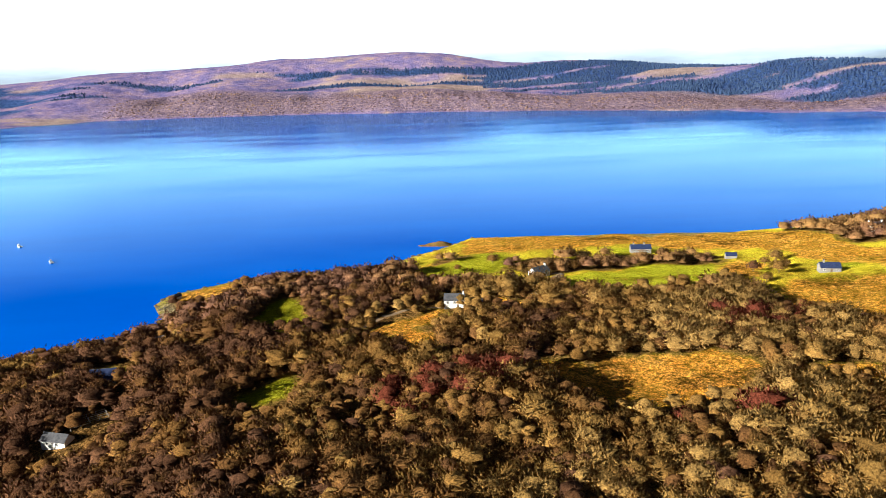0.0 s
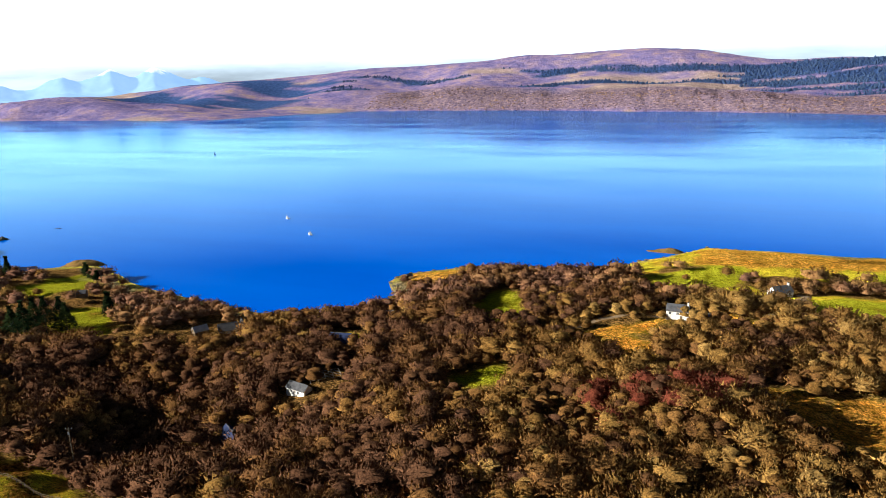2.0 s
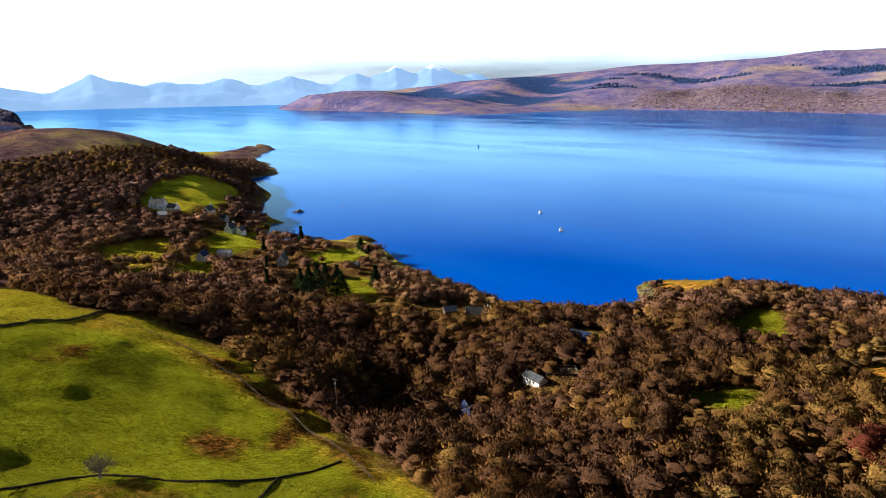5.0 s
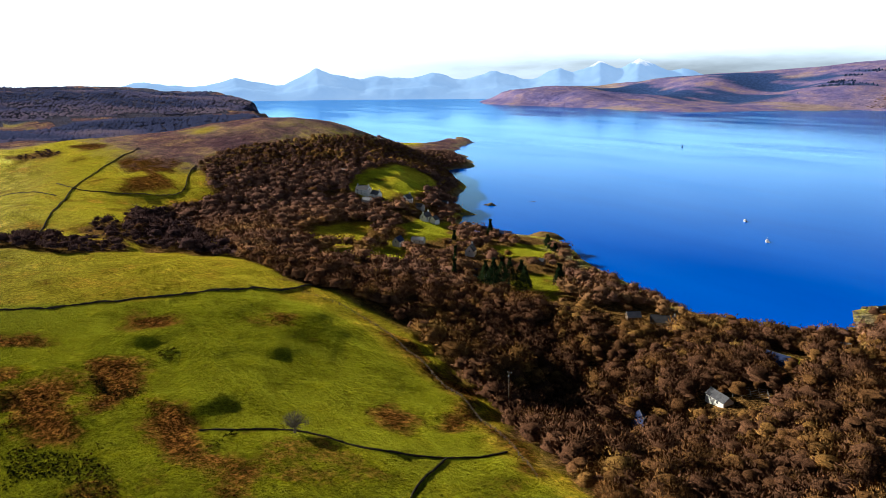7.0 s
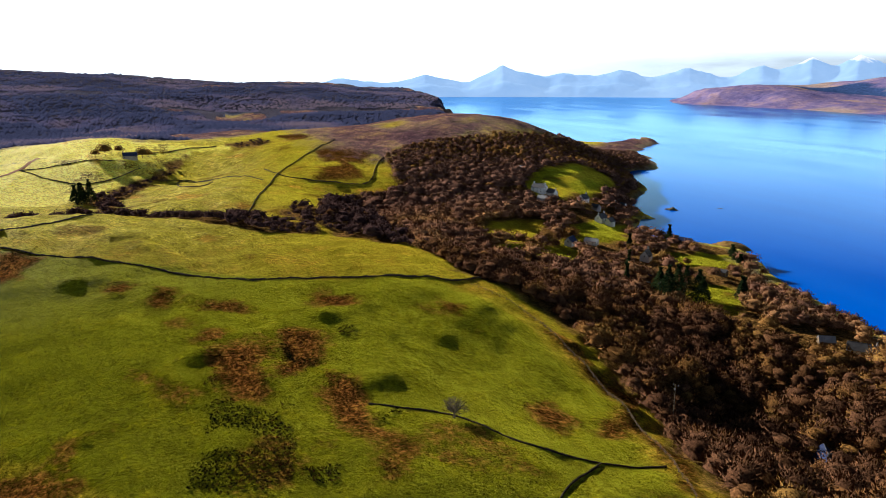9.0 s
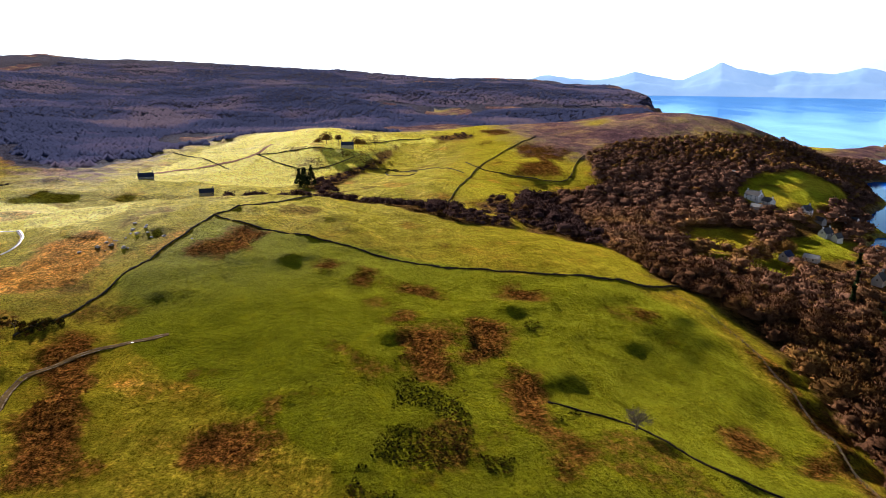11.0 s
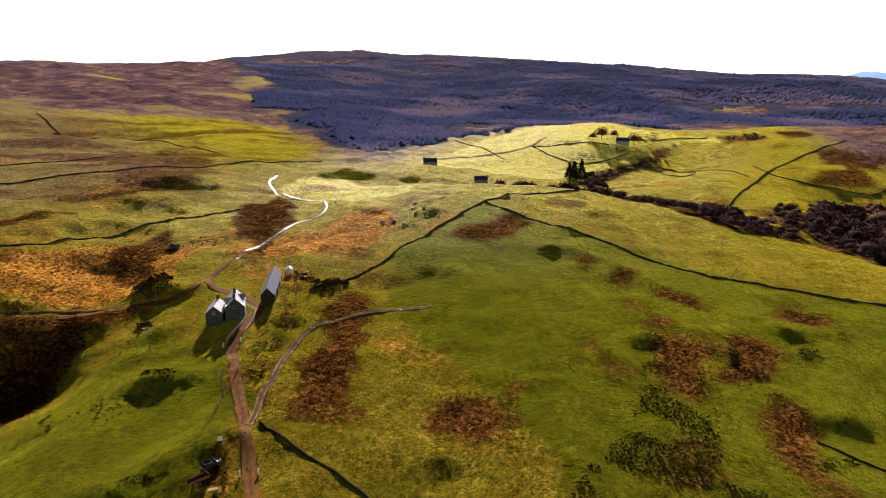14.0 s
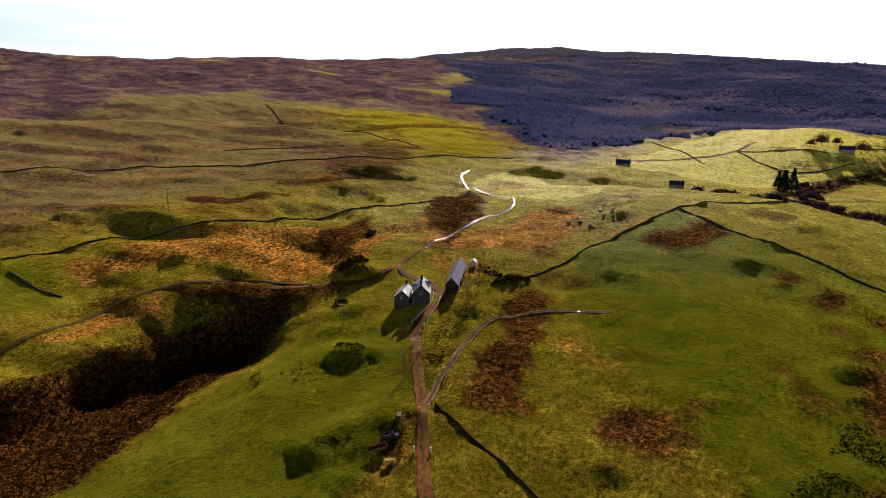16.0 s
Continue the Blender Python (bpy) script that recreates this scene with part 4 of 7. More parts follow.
def twigs(count, radius, tall, rng, wide=0.05, long=1.5, lumps=7):
    """Thin blades on a low mound of some lumps, its foot at the origin: verts and triangles."""
    a = np.arange(lumps) * 2.4 + rng.uniform(0, 1.2, lumps)
    out_by = radius * np.sqrt(np.linspace(0, 1, lumps)) * 0.62
    c = np.stack([np.cos(a) * out_by, np.sin(a) * out_by, tall * (0.72 - 0.3 * (out_by / radius) ** 2 + rng.normal(0, 0.03, lumps))], 1)
    size = radius * rng.uniform(0.4, 0.54, lumps)
    k = rng.integers(0, lumps, count)
    v = rng.normal(size=(count, 3))
    v[:, 2] = np.abs(v[:, 2]) * 1.2 - 0.3
    v /= np.linalg.norm(v, axis=1)[:, None]
    foot = c[k] + v * (size[k] * rng.uniform(0.78, 1.02, count))[:, None]
    way = v * 0.8 + rng.normal(size=(count, 3)) * 0.45 + (0, 0, 0.35)
    way /= np.linalg.norm(way, axis=1)[:, None]
    side = np.cross(way, v + rng.normal(size=(count, 3)) * 0.25)
    side /= np.linalg.norm(side, axis=1)[:, None]
    w = wide * rng.uniform(0.5, 1.4, count)[:, None]
    far = long * rng.uniform(0.4, 1.1, count)[:, None]
    foot = foot - way * far * 0.55
    out = np.empty((count, 3, 3))
    out[:, 0], out[:, 1], out[:, 2] = foot - side * w, foot + side * w, foot + way * far
    return out.reshape(-1, 3), np.arange(3 * count).reshape(-1, 3)


def canopy(blades, radius, tall, rng, wide=0.05, long=2.0, core=0.76, grid=(13, 6), lumpy=1.35):
    """A leafless rounded crown: a haze of short fine twigs that rise from one uneven dome of thicker branches."""
    axes, mid = np.array((radius, radius, tall * 0.54)), np.array((0, 0, tall * 0.46))
    swell, phase = rng.normal(size=(5, 3)) * 2.0, rng.uniform(0, 6.28, 5)
    bulge, turn = rng.normal(size=(9, 3)) * 4.6, rng.uniform(0, 6.28, 9)

    def reach(u):
        return 1 + 0.05 * lumpy * np.sin(u @ swell.T + phase).sum(-1) + 0.034 * lumpy * np.sin(u @ bulge.T + turn).sum(-1)

    u = rng.normal(size=(blades, 3))
    u[:, 2] = np.abs(u[:, 2]) * 1.15 - 0.32
    u /= np.linalg.norm(u, axis=1)[:, None]
    foot = u * (reach(u) * rng.uniform(0.66, 0.92, blades))[:, None] * axes + mid
    way = u * 0.75 + rng.normal(size=(blades, 3)) * 0.4 + (0, 0, 0.45)
    way /= np.linalg.norm(way, axis=1)[:, None]
    tip = foot + way * (long * rng.uniform(0.4, 1.15, blades))[:, None]
    side = np.cross(way, rng.normal(size=(blades, 3)))
    side *= (wide * rng.uniform(0.5, 1.5, blades) / np.linalg.norm(side, axis=1))[:, None]
    out = np.empty((blades, 3, 3))
    out[:, 0], out[:, 1], out[:, 2] = foot - side, foot + side, tip
    v, f = out.reshape(-1, 3), np.arange(3 * blades).reshape(-1, 3)
    # the outer side of each blade looks outwards
    turned = (np.cross(out[:, 1] - out[:, 0], out[:, 2] - out[:, 0]) * (out.mean(1) - (0, 0, 0.3 * tall))).sum(1) < 0
    f[turned] = f[turned][:, ::-1]
    if core:
        dv, df = dome(np.zeros(3), 1.0, rng, *grid, 1.8)
        dv = dv * (reach(dv / np.linalg.norm(dv, axis=1)[:, None]) * core)[:, None] * axes + mid
        v, f = np.concatenate([v, dv]), np.concatenate([f, df + len(v)])
    return v, f, blades


def rounded(v, rng, up=0.25, rough=0.32):
    """Normals that shade fine twigs as the soft round crown that they make together."""
    n = v - (0, 0, 0.3 * v[:, 2].max())
    n = n / np.linalg.norm(n, axis=1)[:, None] + rng.normal(size=v.shape) * rough + (0, 0, up)
    return n / np.linalg.norm(n, axis=1)[:, None]


def limbs(radius, tall, rng, count=7, thick=0.22):
    """A tapered trunk that forks into limbs: verts and triangles."""
    vs, fs = [], []

    def stick(a, b, ra, rb):
        a, b = np.array(a, float), np.array(b, float)
        d = (b - a) / np.linalg.norm(b - a)
        u = np.cross(d, (0.3, 0.9, 0.1))
        u /= np.linalg.norm(u)
        w = np.cross(d, u)
        n = len(vs)
        for p, r in ((a, ra), (b, rb)):
            for q in range(4):
                vs.append(p + r * (math.cos(q * math.pi / 2) * u + math.sin(q * math.pi / 2) * w))
        for q in range(4):
            e = (q + 1) % 4
            fs.append((n + q, n + e, n + 4 + e))
            fs.append((n + q, n + 4 + e, n + 4 + q))

    fork = (rng.normal() * 0.3, rng.normal() * 0.3, tall * 0.3)
    stick((0, 0, -0.6), fork, thick * 1.3, thick)
    for n in range(count):
        a = 2 * math.pi * (n + rng.uniform(0, 0.7)) / count
        mid = np.array(fork) + (math.cos(a) * radius * 0.35, math.sin(a) * radius * 0.35, tall * rng.uniform(0.12, 0.25))
        end = np.array((math.cos(a) * radius * rng.uniform(0.5, 0.85), math.sin(a) * radius * rng.uniform(0.5, 0.85), tall * rng.uniform(0.65, 0.9)))
        stick(fork, mid, thick * 0.6, thick * 0.42)
        stick(mid, end, thick * 0.42, thick * 0.12)
        side = end + (rng.normal() * radius * 0.25, rng.normal() * radius * 0.25, -tall * 0.06)
        stick(mid, side, thick * 0.3, thick * 0.08)
    return np.array(vs), np.array(fs)


KIND_LABELS = ("leafless oak with a broad rounded crown of olive-brown twigs", "leafless birch with a soft crown of purple-brown twigs", "leafless alder with a crown of crimson-brown twigs")


def bare_tree(rng, radius, tall, count, species):
    """An upright leafless tree of the wood: an Empty with trunk and crown."""
    tree = new("tree")
    v, f = limbs(radius, tall, rng)
    trunk = new("trunk", mesh_of("trunk", v, f, MAT_BARK))
    v, f, fine = canopy(count, radius, tall, rng, 0.085, 1.25, 0.64, (9, 4), 1.3)
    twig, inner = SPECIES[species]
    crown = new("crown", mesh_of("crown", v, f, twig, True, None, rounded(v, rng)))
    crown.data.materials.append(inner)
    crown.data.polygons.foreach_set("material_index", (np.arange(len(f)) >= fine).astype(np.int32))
    trunk.parent = crown.parent = tree
    return tagged(tree, KIND_LABELS[species], "tree", "trees of the coastal wood")


def scatter(ring, step, rng, shy=0.0):
    """Uneven places within an outline, about step apart."""
    xs, ys = zip(*ring)
    px, py = np.meshgrid(np.arange(min(xs), max(xs), step), np.arange(min(ys), max(ys), step))
    px, py = px.ravel() + rng.uniform(-0.6, 0.6, px.size) * step, py.ravel() + rng.uniform(-0.6, 0.6, py.size) * step
    keep = inside(px, py, ring) > shy
    return np.stack([px[keep], py[keep]], 1)


# places with a radius in which no tree stands
BARE_SPOTS = [(0, 286, 8), (8, 286, 8), (-14, 262, 7), (-62, 207, 9), (-58, 198, 8), (-66, 215, 8), (4, 305, 9), (14, 304, 8), (-127, 197, 8), (-118, 201, 9), (-138, 170, 1), (-137, 258, 8), (-197, 252, 9), (-206, 240, 6), (-135, 297, 6), (44, 315, 5), (47, 358, 9), (-12, 296, 7), (-26, 288, 6), (-300, 222, 10), (-352, 248, 8), (-120, 212, 6), (-395, 332, 20), (-372, 318, 8), (-340, 305, 8)]
places = []
for n, ring in enumerate(WOODS):
    step = {2: 5.7, 3: 6.0, 4: 6.5, 5: 7.0, 6: 7.0, 7: 9.0, 9: 8.0, 10: 8.0, 11: 12.0, 14: 12.5}.get(n, 5.4)
    p = scatter(ring, step, rng, 2.0)
    places.append(p)
places = np.concatenate(places)
clear = mask(places[:, 0], places[:, 1], CLEARINGS, 1.0) < 0.1
# low scrub, not trees, along the sunny edges of the clearings
clear &= mask(places[:, 0] * 1.045, places[:, 1] * 1.045, CLEARINGS, 1.0) < 0.3
ALDERS = [[(-24, 184), (-20, 207), (-6, 212), (22, 212), (18, 186), (0, 182)], [(112, 262), (150, 262), (138, 238), (106, 240)], [(60, 180), (100, 182), (96, 170), (62, 168)]]
for bx, by, br in BARE_SPOTS:
    br += 3
    clear &= np.hypot(places[:, 0] - bx, places[:, 1] - by) > br
    open_to = np.hypot(places[:, 0] - bx * (1 - 9 / math.hypot(bx, by)), places[:, 1] - by * (1 - 9 / math.hypot(bx, by)))
    clear &= open_to > 0.8 * br
clear &= inside(places[:, 0], places[:, 1], NEAR_COAST) > 6
clear &= fbm(places[:, 0], places[:, 1], 30, 3, 101) > -0.42
places = places[clear]
places = places[np.argsort(np.hypot(places[:, 0] + 30, places[:, 1]))]
ground_z = ground_at(places[:, 0], places[:, 1])
sizes = 0.96 * rng.uniform(0.5, 1.3, len(places)) * (0.92 + 0.4 * vnoise(places[:, 0] / 25, places[:, 1] / 25, 5))
# west and hollow tinted darker, one sunny spot lighter, as the light falls
west = smooth(-places[:, 0], -40, 120)
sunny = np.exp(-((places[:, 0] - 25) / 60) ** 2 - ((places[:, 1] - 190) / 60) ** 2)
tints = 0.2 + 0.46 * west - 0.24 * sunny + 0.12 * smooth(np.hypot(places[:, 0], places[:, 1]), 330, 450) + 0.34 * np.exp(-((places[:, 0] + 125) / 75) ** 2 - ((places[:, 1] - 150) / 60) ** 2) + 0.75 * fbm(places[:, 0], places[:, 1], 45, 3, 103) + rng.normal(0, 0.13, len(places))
tints = np.clip(np.where(tints > 0.8, 0.8 - 0.3 * (tints - 0.8), tints), 0, 0.8)
tints = np.maximum(tints, 0.93 * (mask(places[:, 0], places[:, 1], ALDERS, 4.0) * rng.uniform(0, 1, len(places)) > 0.25))

# gully and headland woods get dark tints in place of shade
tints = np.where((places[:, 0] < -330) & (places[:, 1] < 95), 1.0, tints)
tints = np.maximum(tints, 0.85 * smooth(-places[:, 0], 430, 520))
SHAPES = ((5.2, 7.6), (6.2, 8.0), (4.3, 7.2))
kinds = [bare_tree(rng, r, h, 1250, k) for k in range(3) for r, h in SHAPES]
# wind-clipped scrub on the headland
sizes = sizes * (1 - 0.42 * smooth(-places[:, 0], 560, 680)) * np.where((places[:, 0] < -360) & (places[:, 1] < 60), 0.72, 1.0)
NEAREST = 300
used = set()
for i in range(NEAREST):
    x, y = places[i]
    m = Matrix.Translation((x, y, ground_z[i] - 0.1)) @ Matrix.Rotation(rng.uniform(0, 6.28), 4, "Z") @ Matrix.Scale(sizes[i], 4)
    k = (0 if tints[i] < 0.42 else 1 if tints[i] <= 0.8 else 2) * 3 + i % 3
    if k in used:
        copy_thing(kinds[k], m)
    else:
        kinds[k].matrix_world = m
        used.add(k)


def forest(name, spots, zs, scales, tint, moulds, mat, label, category, soft_crowns=0.0, inner_mat=None):
    """Many trees in one mesh; moulds: blades of some kinds."""
    vs, fs, ts, inner, n = [], [], [], [], 0
    ns, mould_normals = [], [rounded(b, rng, soft_crowns, 0.32 if soft_crowns < 1.5 else 0.12) for b, f, fine in moulds] if soft_crowns else []
    for i, (p, z, s, t) in enumerate(zip(spots, zs, scales, tint)):
        b, f, fine = moulds[i % len(moulds)]
        a = i * 2.4
        c, d = math.cos(a) * s, math.sin(a) * s
        vs.append(b @ np.array([[c, d, 0], [-d, c, 0], [0, 0, s]]) + (p[0], p[1], z))
        fs.append(f + n)
        if soft_crowns:
            ns.append(mould_normals[i % len(moulds)] @ np.array([[c, d, 0], [-d, c, 0], [0, 0, s]]) / s)
        inner.append(np.arange(len(f)) >= fine)
        ts.append(np.full(len(b), t))
        n += len(b)
    v, f, t = np.concatenate(vs), np.concatenate(fs), np.concatenate(ts)
    me = mesh_of(name, v, f, mat, True, {"tint": np.stack([t, t, t, np.ones(len(t))], 1)}, np.concatenate(ns) if ns else None)
    me.materials.append(inner_mat or MAT_SHADED_INNER)
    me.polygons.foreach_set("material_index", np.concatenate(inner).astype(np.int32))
    return tagged(new(name, me), label, category, kind="stuff")


dist = np.hypot(places[:, 0], places[:, 1])
near = (np.arange(len(places)) >= NEAREST) & (dist < 330)
mid = (dist >= 330) & (dist < 520)
away = dist >= 520
m1 = [canopy(240, 1.1 * r, h, rng, 0.2, 1.3, 0.66, (7, 2), 1.2) for r, h in SHAPES * 2]
m2 = [canopy(96, 1.12 * r, h, rng, 0.34, 1.5, 0.7, (7, 2), 1.2) for r, h in SHAPES * 2]
m3 = [canopy(46, 1.2 * r, h, rng, 0.5, 1.6, 0.74, (7, 2), 1.2) for r, h in SHAPES * 2]
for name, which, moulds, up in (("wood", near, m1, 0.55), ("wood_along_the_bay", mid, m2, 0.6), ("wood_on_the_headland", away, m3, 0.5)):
    forest(name, places[which], ground_z[which], sizes[which], tints[which], moulds, *((MAT_HAZY, "leafless grey-brown woodland beside the bay") if name != "wood" else (MAT_TWIGS, "dense leafless brown woodland")), "woodland", up, MAT_HAZY if name != "wood" else MAT_SHADED_INNER)
# undergrowth of saplings and brambles that fills the gaps between the crowns
rngu = np.random.default_rng(31)
low = np.concatenate([scatter(WOODS[0], 4.6, rngu, 3.0), scatter(WOODS[2], 8.0, rngu, 3.0)])
low = low[(mask(low[:, 0], low[:, 1], CLEARINGS, 1.0) < 0.3) & (inside(low[:, 0], low[:, 1], NEAR_COAST) > 6) & (rngu.uniform(size=len(low)) < 0.75)]
for bx, by, br in BARE_SPOTS:
    low = low[np.hypot(low[:, 0] - bx, low[:, 1] - by) > br]
saplings = [canopy(26, 2.9, 5.4, rngu, 0.2, 1.2, 0.84, (7, 2), 1.6) for _ in range(4)]
# saplings too are tinted darker westwards, in place of shade
shade = np.clip(0.38 + 0.25 * smooth(-low[:, 0], -40, 120) + 0.7 * fbm(low[:, 0], low[:, 1], 30, 3, 107) + rngu.normal(0, 0.12, len(low)), 0, 0.78)
forest("undergrowth", low, ground_at(low[:, 0], low[:, 1]), rngu.uniform(0.7, 1.35, len(low)), shade, saplings, MAT_TWIGS, "leafless saplings and brambles under the trees", "undergrowth", 0.7)

# ---- tracks, walls, fences ----
def part(name, verts, faces, mat, parent, label=""):
    """One mesh of a thing, under the thing or under one of its parts."""
    me = bpy.data.meshes.new(name)
    me.from_pydata([tuple(v) for v in verts], [], [tuple(f) for f in faces])
    me.materials.append(mat)
    ob = new(name, me)
    ob.parent = parent
    return tagged(ob, label) if label else ob


def ribbon(name, line, width, mat, label, category, lift=0.1, step=3.0, rough=0.35):
    """A track that lies on the ground, slightly hollow, with uneven rims."""
    p = drape(line, step)
    t = np.gradient(p, axis=0)
    t /= np.linalg.norm(t, axis=1)[:, None]
    side = np.stack([-t[:, 1], t[:, 0]], 1)
    cols = np.array([-0.5, -0.46, -0.28, -0.1, 0.1, 0.28, 0.46, 0.5])
    dips = np.array([-0.5, 0.0, -0.05, 0.04, 0.04, -0.05, 0.0, -0.5])
    w = width * (1 + rough * fbm(p[:, 0], p[:, 1], 9, 3, 301))
    shift = fbm(p[:, 0], p[:, 1], 14, 2, 303) * 0.5
    q = p[:, None, :] + side[:, None, :] * (cols[None, :, None] * w[:, None, None] + shift[:, None, None])
    z = ground_at(q[..., 0].ravel(), q[..., 1].ravel()).reshape(q.shape[:2])
    z = np.maximum(z, np.median(z, axis=1, keepdims=True) - 0.1) + lift + dips[None, :]
    v = np.concatenate([q, z[..., None]], 2).reshape(-1, 3)
    me = mesh_of(name, v, grid_faces(len(cols), len(p)), mat, True)
    return tagged(new(name, me), label, category, kind="structure")


def rut(line, width, away, mat, track):
    """A wheel rut that runs beside the middle of its track."""
    p = drape(line, 1.5)
    t = np.gradient(p, axis=0)
    t /= np.linalg.norm(t, axis=1)[:, None]
    side = np.stack([-t[:, 1], t[:, 0]], 1)
    shift = fbm(p[:, 0], p[:, 1], 14, 2, 303) * 0.5 + away
    w = width * (1 + 0.7 * fbm(p[:, 0], p[:, 1], 3.5, 3, 307))
    q = p[:, None, :] + side[:, None, :] * (np.array([-0.5, 0.0, 0.5])[None, :, None] * w[:, None, None] + shift[:, None, None])
    z = ground_at(q[..., 0].ravel(), q[..., 1].ravel()).reshape(q.shape[:2])
    z = np.maximum(z, np.median(z, axis=1, keepdims=True) - 0.1) + 0.17 + np.array([-0.03, 0.02, -0.03])
    ob = new("rut", mesh_of("rut", np.concatenate([q, z[..., None]], 2).reshape(-1, 3), grid_faces(3, len(p)), mat, True))
    ob.parent = track
    return ob


TRACK = [(-60, -58), (-82, -78), (-99, -94), (-120, -112), (-129, -121), (-140, -131), (-154, -145), (-160, -149), (-170, -152), (-179, -154), (-187, -157), (-192, -163), (-195, -172), (-197, -182), (-198, -189), (-203, -197)]
TRACK_TOP = [(-155, -226), (-165, -214), (-178, -199), (-188, -194), (-198, -195), (-208, -200), (-220, -203), (-230, -204), (-240, -207), (-260, -209), (-276, -210), (-292, -213), (-300, -206), (-310, -206), (-325, -214), (-338, -226), (-345, -240), (-352, -266), (-371, -288), (-390, -304), (-407, -309)]
BRANCH = [(-119, -110), (-127, -113), (-134, -117), (-145, -120), (-154, -124), (-168, -129), (-177, -131), (-187, -130), (-195, -124), (-202, -117), (-206, -109), (-211, -97)]
LOWER = [(-20, -236), (-57, -242), (-78, -247), (-101, -252), (-123, -251), (-143, -243), (-157, -231), (-168, -214), (-178, -199)]
rutted = ribbon("track_farm", TRACK, 3.6, MAT_TRODDEN, "rutted reddish earth farm track with a grassy middle", "track")
field_track = ribbon("track_branch", BRANCH, 2.4, MAT_TRODDEN, "trodden field track with two wet ruts", "track")
for away in (-0.95, 0.95):
    rut(TRACK, 1.3, away, MAT_DIRT, rutted)
    rut(BRANCH, 0.4, 0.8 * away, MAT_RUT, field_track)
ribbon("track_lower", LOWER, 1.9, MAT_TRODDEN, "narrow earth track along the slope", "track")
ribbon("track_wet", TRACK_TOP[7:], 1.9, MAT_WET, "wet stony track shining in the sun", "track")
ribbon("track_joining", TRACK_TOP[:9], 2.8, MAT_DIRT, "brown earth track to the farm", "track")
ribbon("track_white_house", [(-46, 276), (-36, 283), (-24, 290), (-12, 297), (-2, 300)], 3.2, MAT_GRAVEL, "tan gravel drive through bracken", "drive")
ribbon("yard_cottage", [(58, 352), (64, 356), (66, 362), (62, 367)], 5.0, MAT_GRAVEL, "pale gravel yard of the cottage", "yard")
ribbon("track_distant_farm", [(-560, -252), (-600, -238), (-650, -215), (-690, -190), (-740, -185)], 5.0, MAT_DIRT, "earth track over the distant farm's fields", "track")
ribbon("shore_road", [(-170, 306), (-150, 316), (-146, 330), (-154, 350)], 3.0, MAT_GRAVEL, "stony path along the shore", "path")

# puddles on the tracks
rngp = np.random.default_rng(11)
MAT_PUDDLE = plain("puddle", (0.1, 0.09, 0.08), (0.2, 0.19, 0.18), 1.0, 0.05, 0)
MAT_PUDDLE.node_tree.nodes["Principled BSDF"].inputs["Specular IOR Level"].default_value = 0.5
for line, odds in ((TRACK, 0.2), (BRANCH, 0.5)):
    p = drape(line, 2.6)
    for a, b in zip(p, p[1:]):
        if rngp.uniform() < odds:
            d = (b - a) / np.linalg.norm(b - a)
            s = np.array((-d[1], d[0])) * (0.7 if rngp.uniform() < 0.5 else -0.7)
            c, long, wide = (a + b) / 2 + s, rngp.uniform(0.3, 0.75), rngp.uniform(0.14, 0.26)
            n = 10
            ang = np.linspace(0, 2 * np.pi, n, endpoint=False)
            r = 1 + 0.3 * rngp.normal(size=n)
            xy = c + np.outer(np.cos(ang) * long * r, d) + np.outer(np.sin(ang) * wide * r, (-d[1], d[0]))
            z = ground_at(*c)[0] + 0.16
            pud = part("puddle", [(*q, z) for q in xy], [tuple(range(n))], MAT_PUDDLE, None)
            tagged(pud, "shallow rain puddle in the track's rut", "puddle", "puddles on the farm tracks")


def stone_wall(line, high=1.1, wide=0.7, label="weathered dry-stone field wall"):
    """A dry-stone wall: leaning faces and a ragged coping."""
    p = drape(line, 1.6)
    t = np.gradient(p, axis=0)
    t /= np.linalg.norm(t, axis=1)[:, None]
    side = np.stack([-t[:, 1], t[:, 0]], 1)
    n = len(p)
    r = np.random.default_rng(int(abs(p[0, 0]) * 7 + n))
    tops = high * (1 + 0.22 * r.normal(size=n).clip(-2, 1.2)) * np.where(r.uniform(size=n) < 0.06, 0.35, 1)
    cols = [(-0.75, -0.4), (-0.55, 0.5), (-0.35, 1.0), (0.35, 1.0), (0.55, 0.5), (0.75, -0.4)]
    z0 = ground_at(p[:, 0], p[:, 1])
    v = np.empty((n, 6, 3))
    for k, (c, h) in enumerate(cols):
        q = p + side * (c * wide * (1 + 0.25 * r.normal(size=n)))[:, None]
        v[:, k, :2], v[:, k, 2] = q, z0 + np.where(h > 0, h * tops * (1 + 0.08 * r.normal(size=n)), -0.6)
    me = mesh_of("stone_wall", v.reshape(-1, 3), grid_faces(6, n), MAT_STONE)
    return tagged(new("stone_wall", me), label, "wall", "dry-stone field walls")


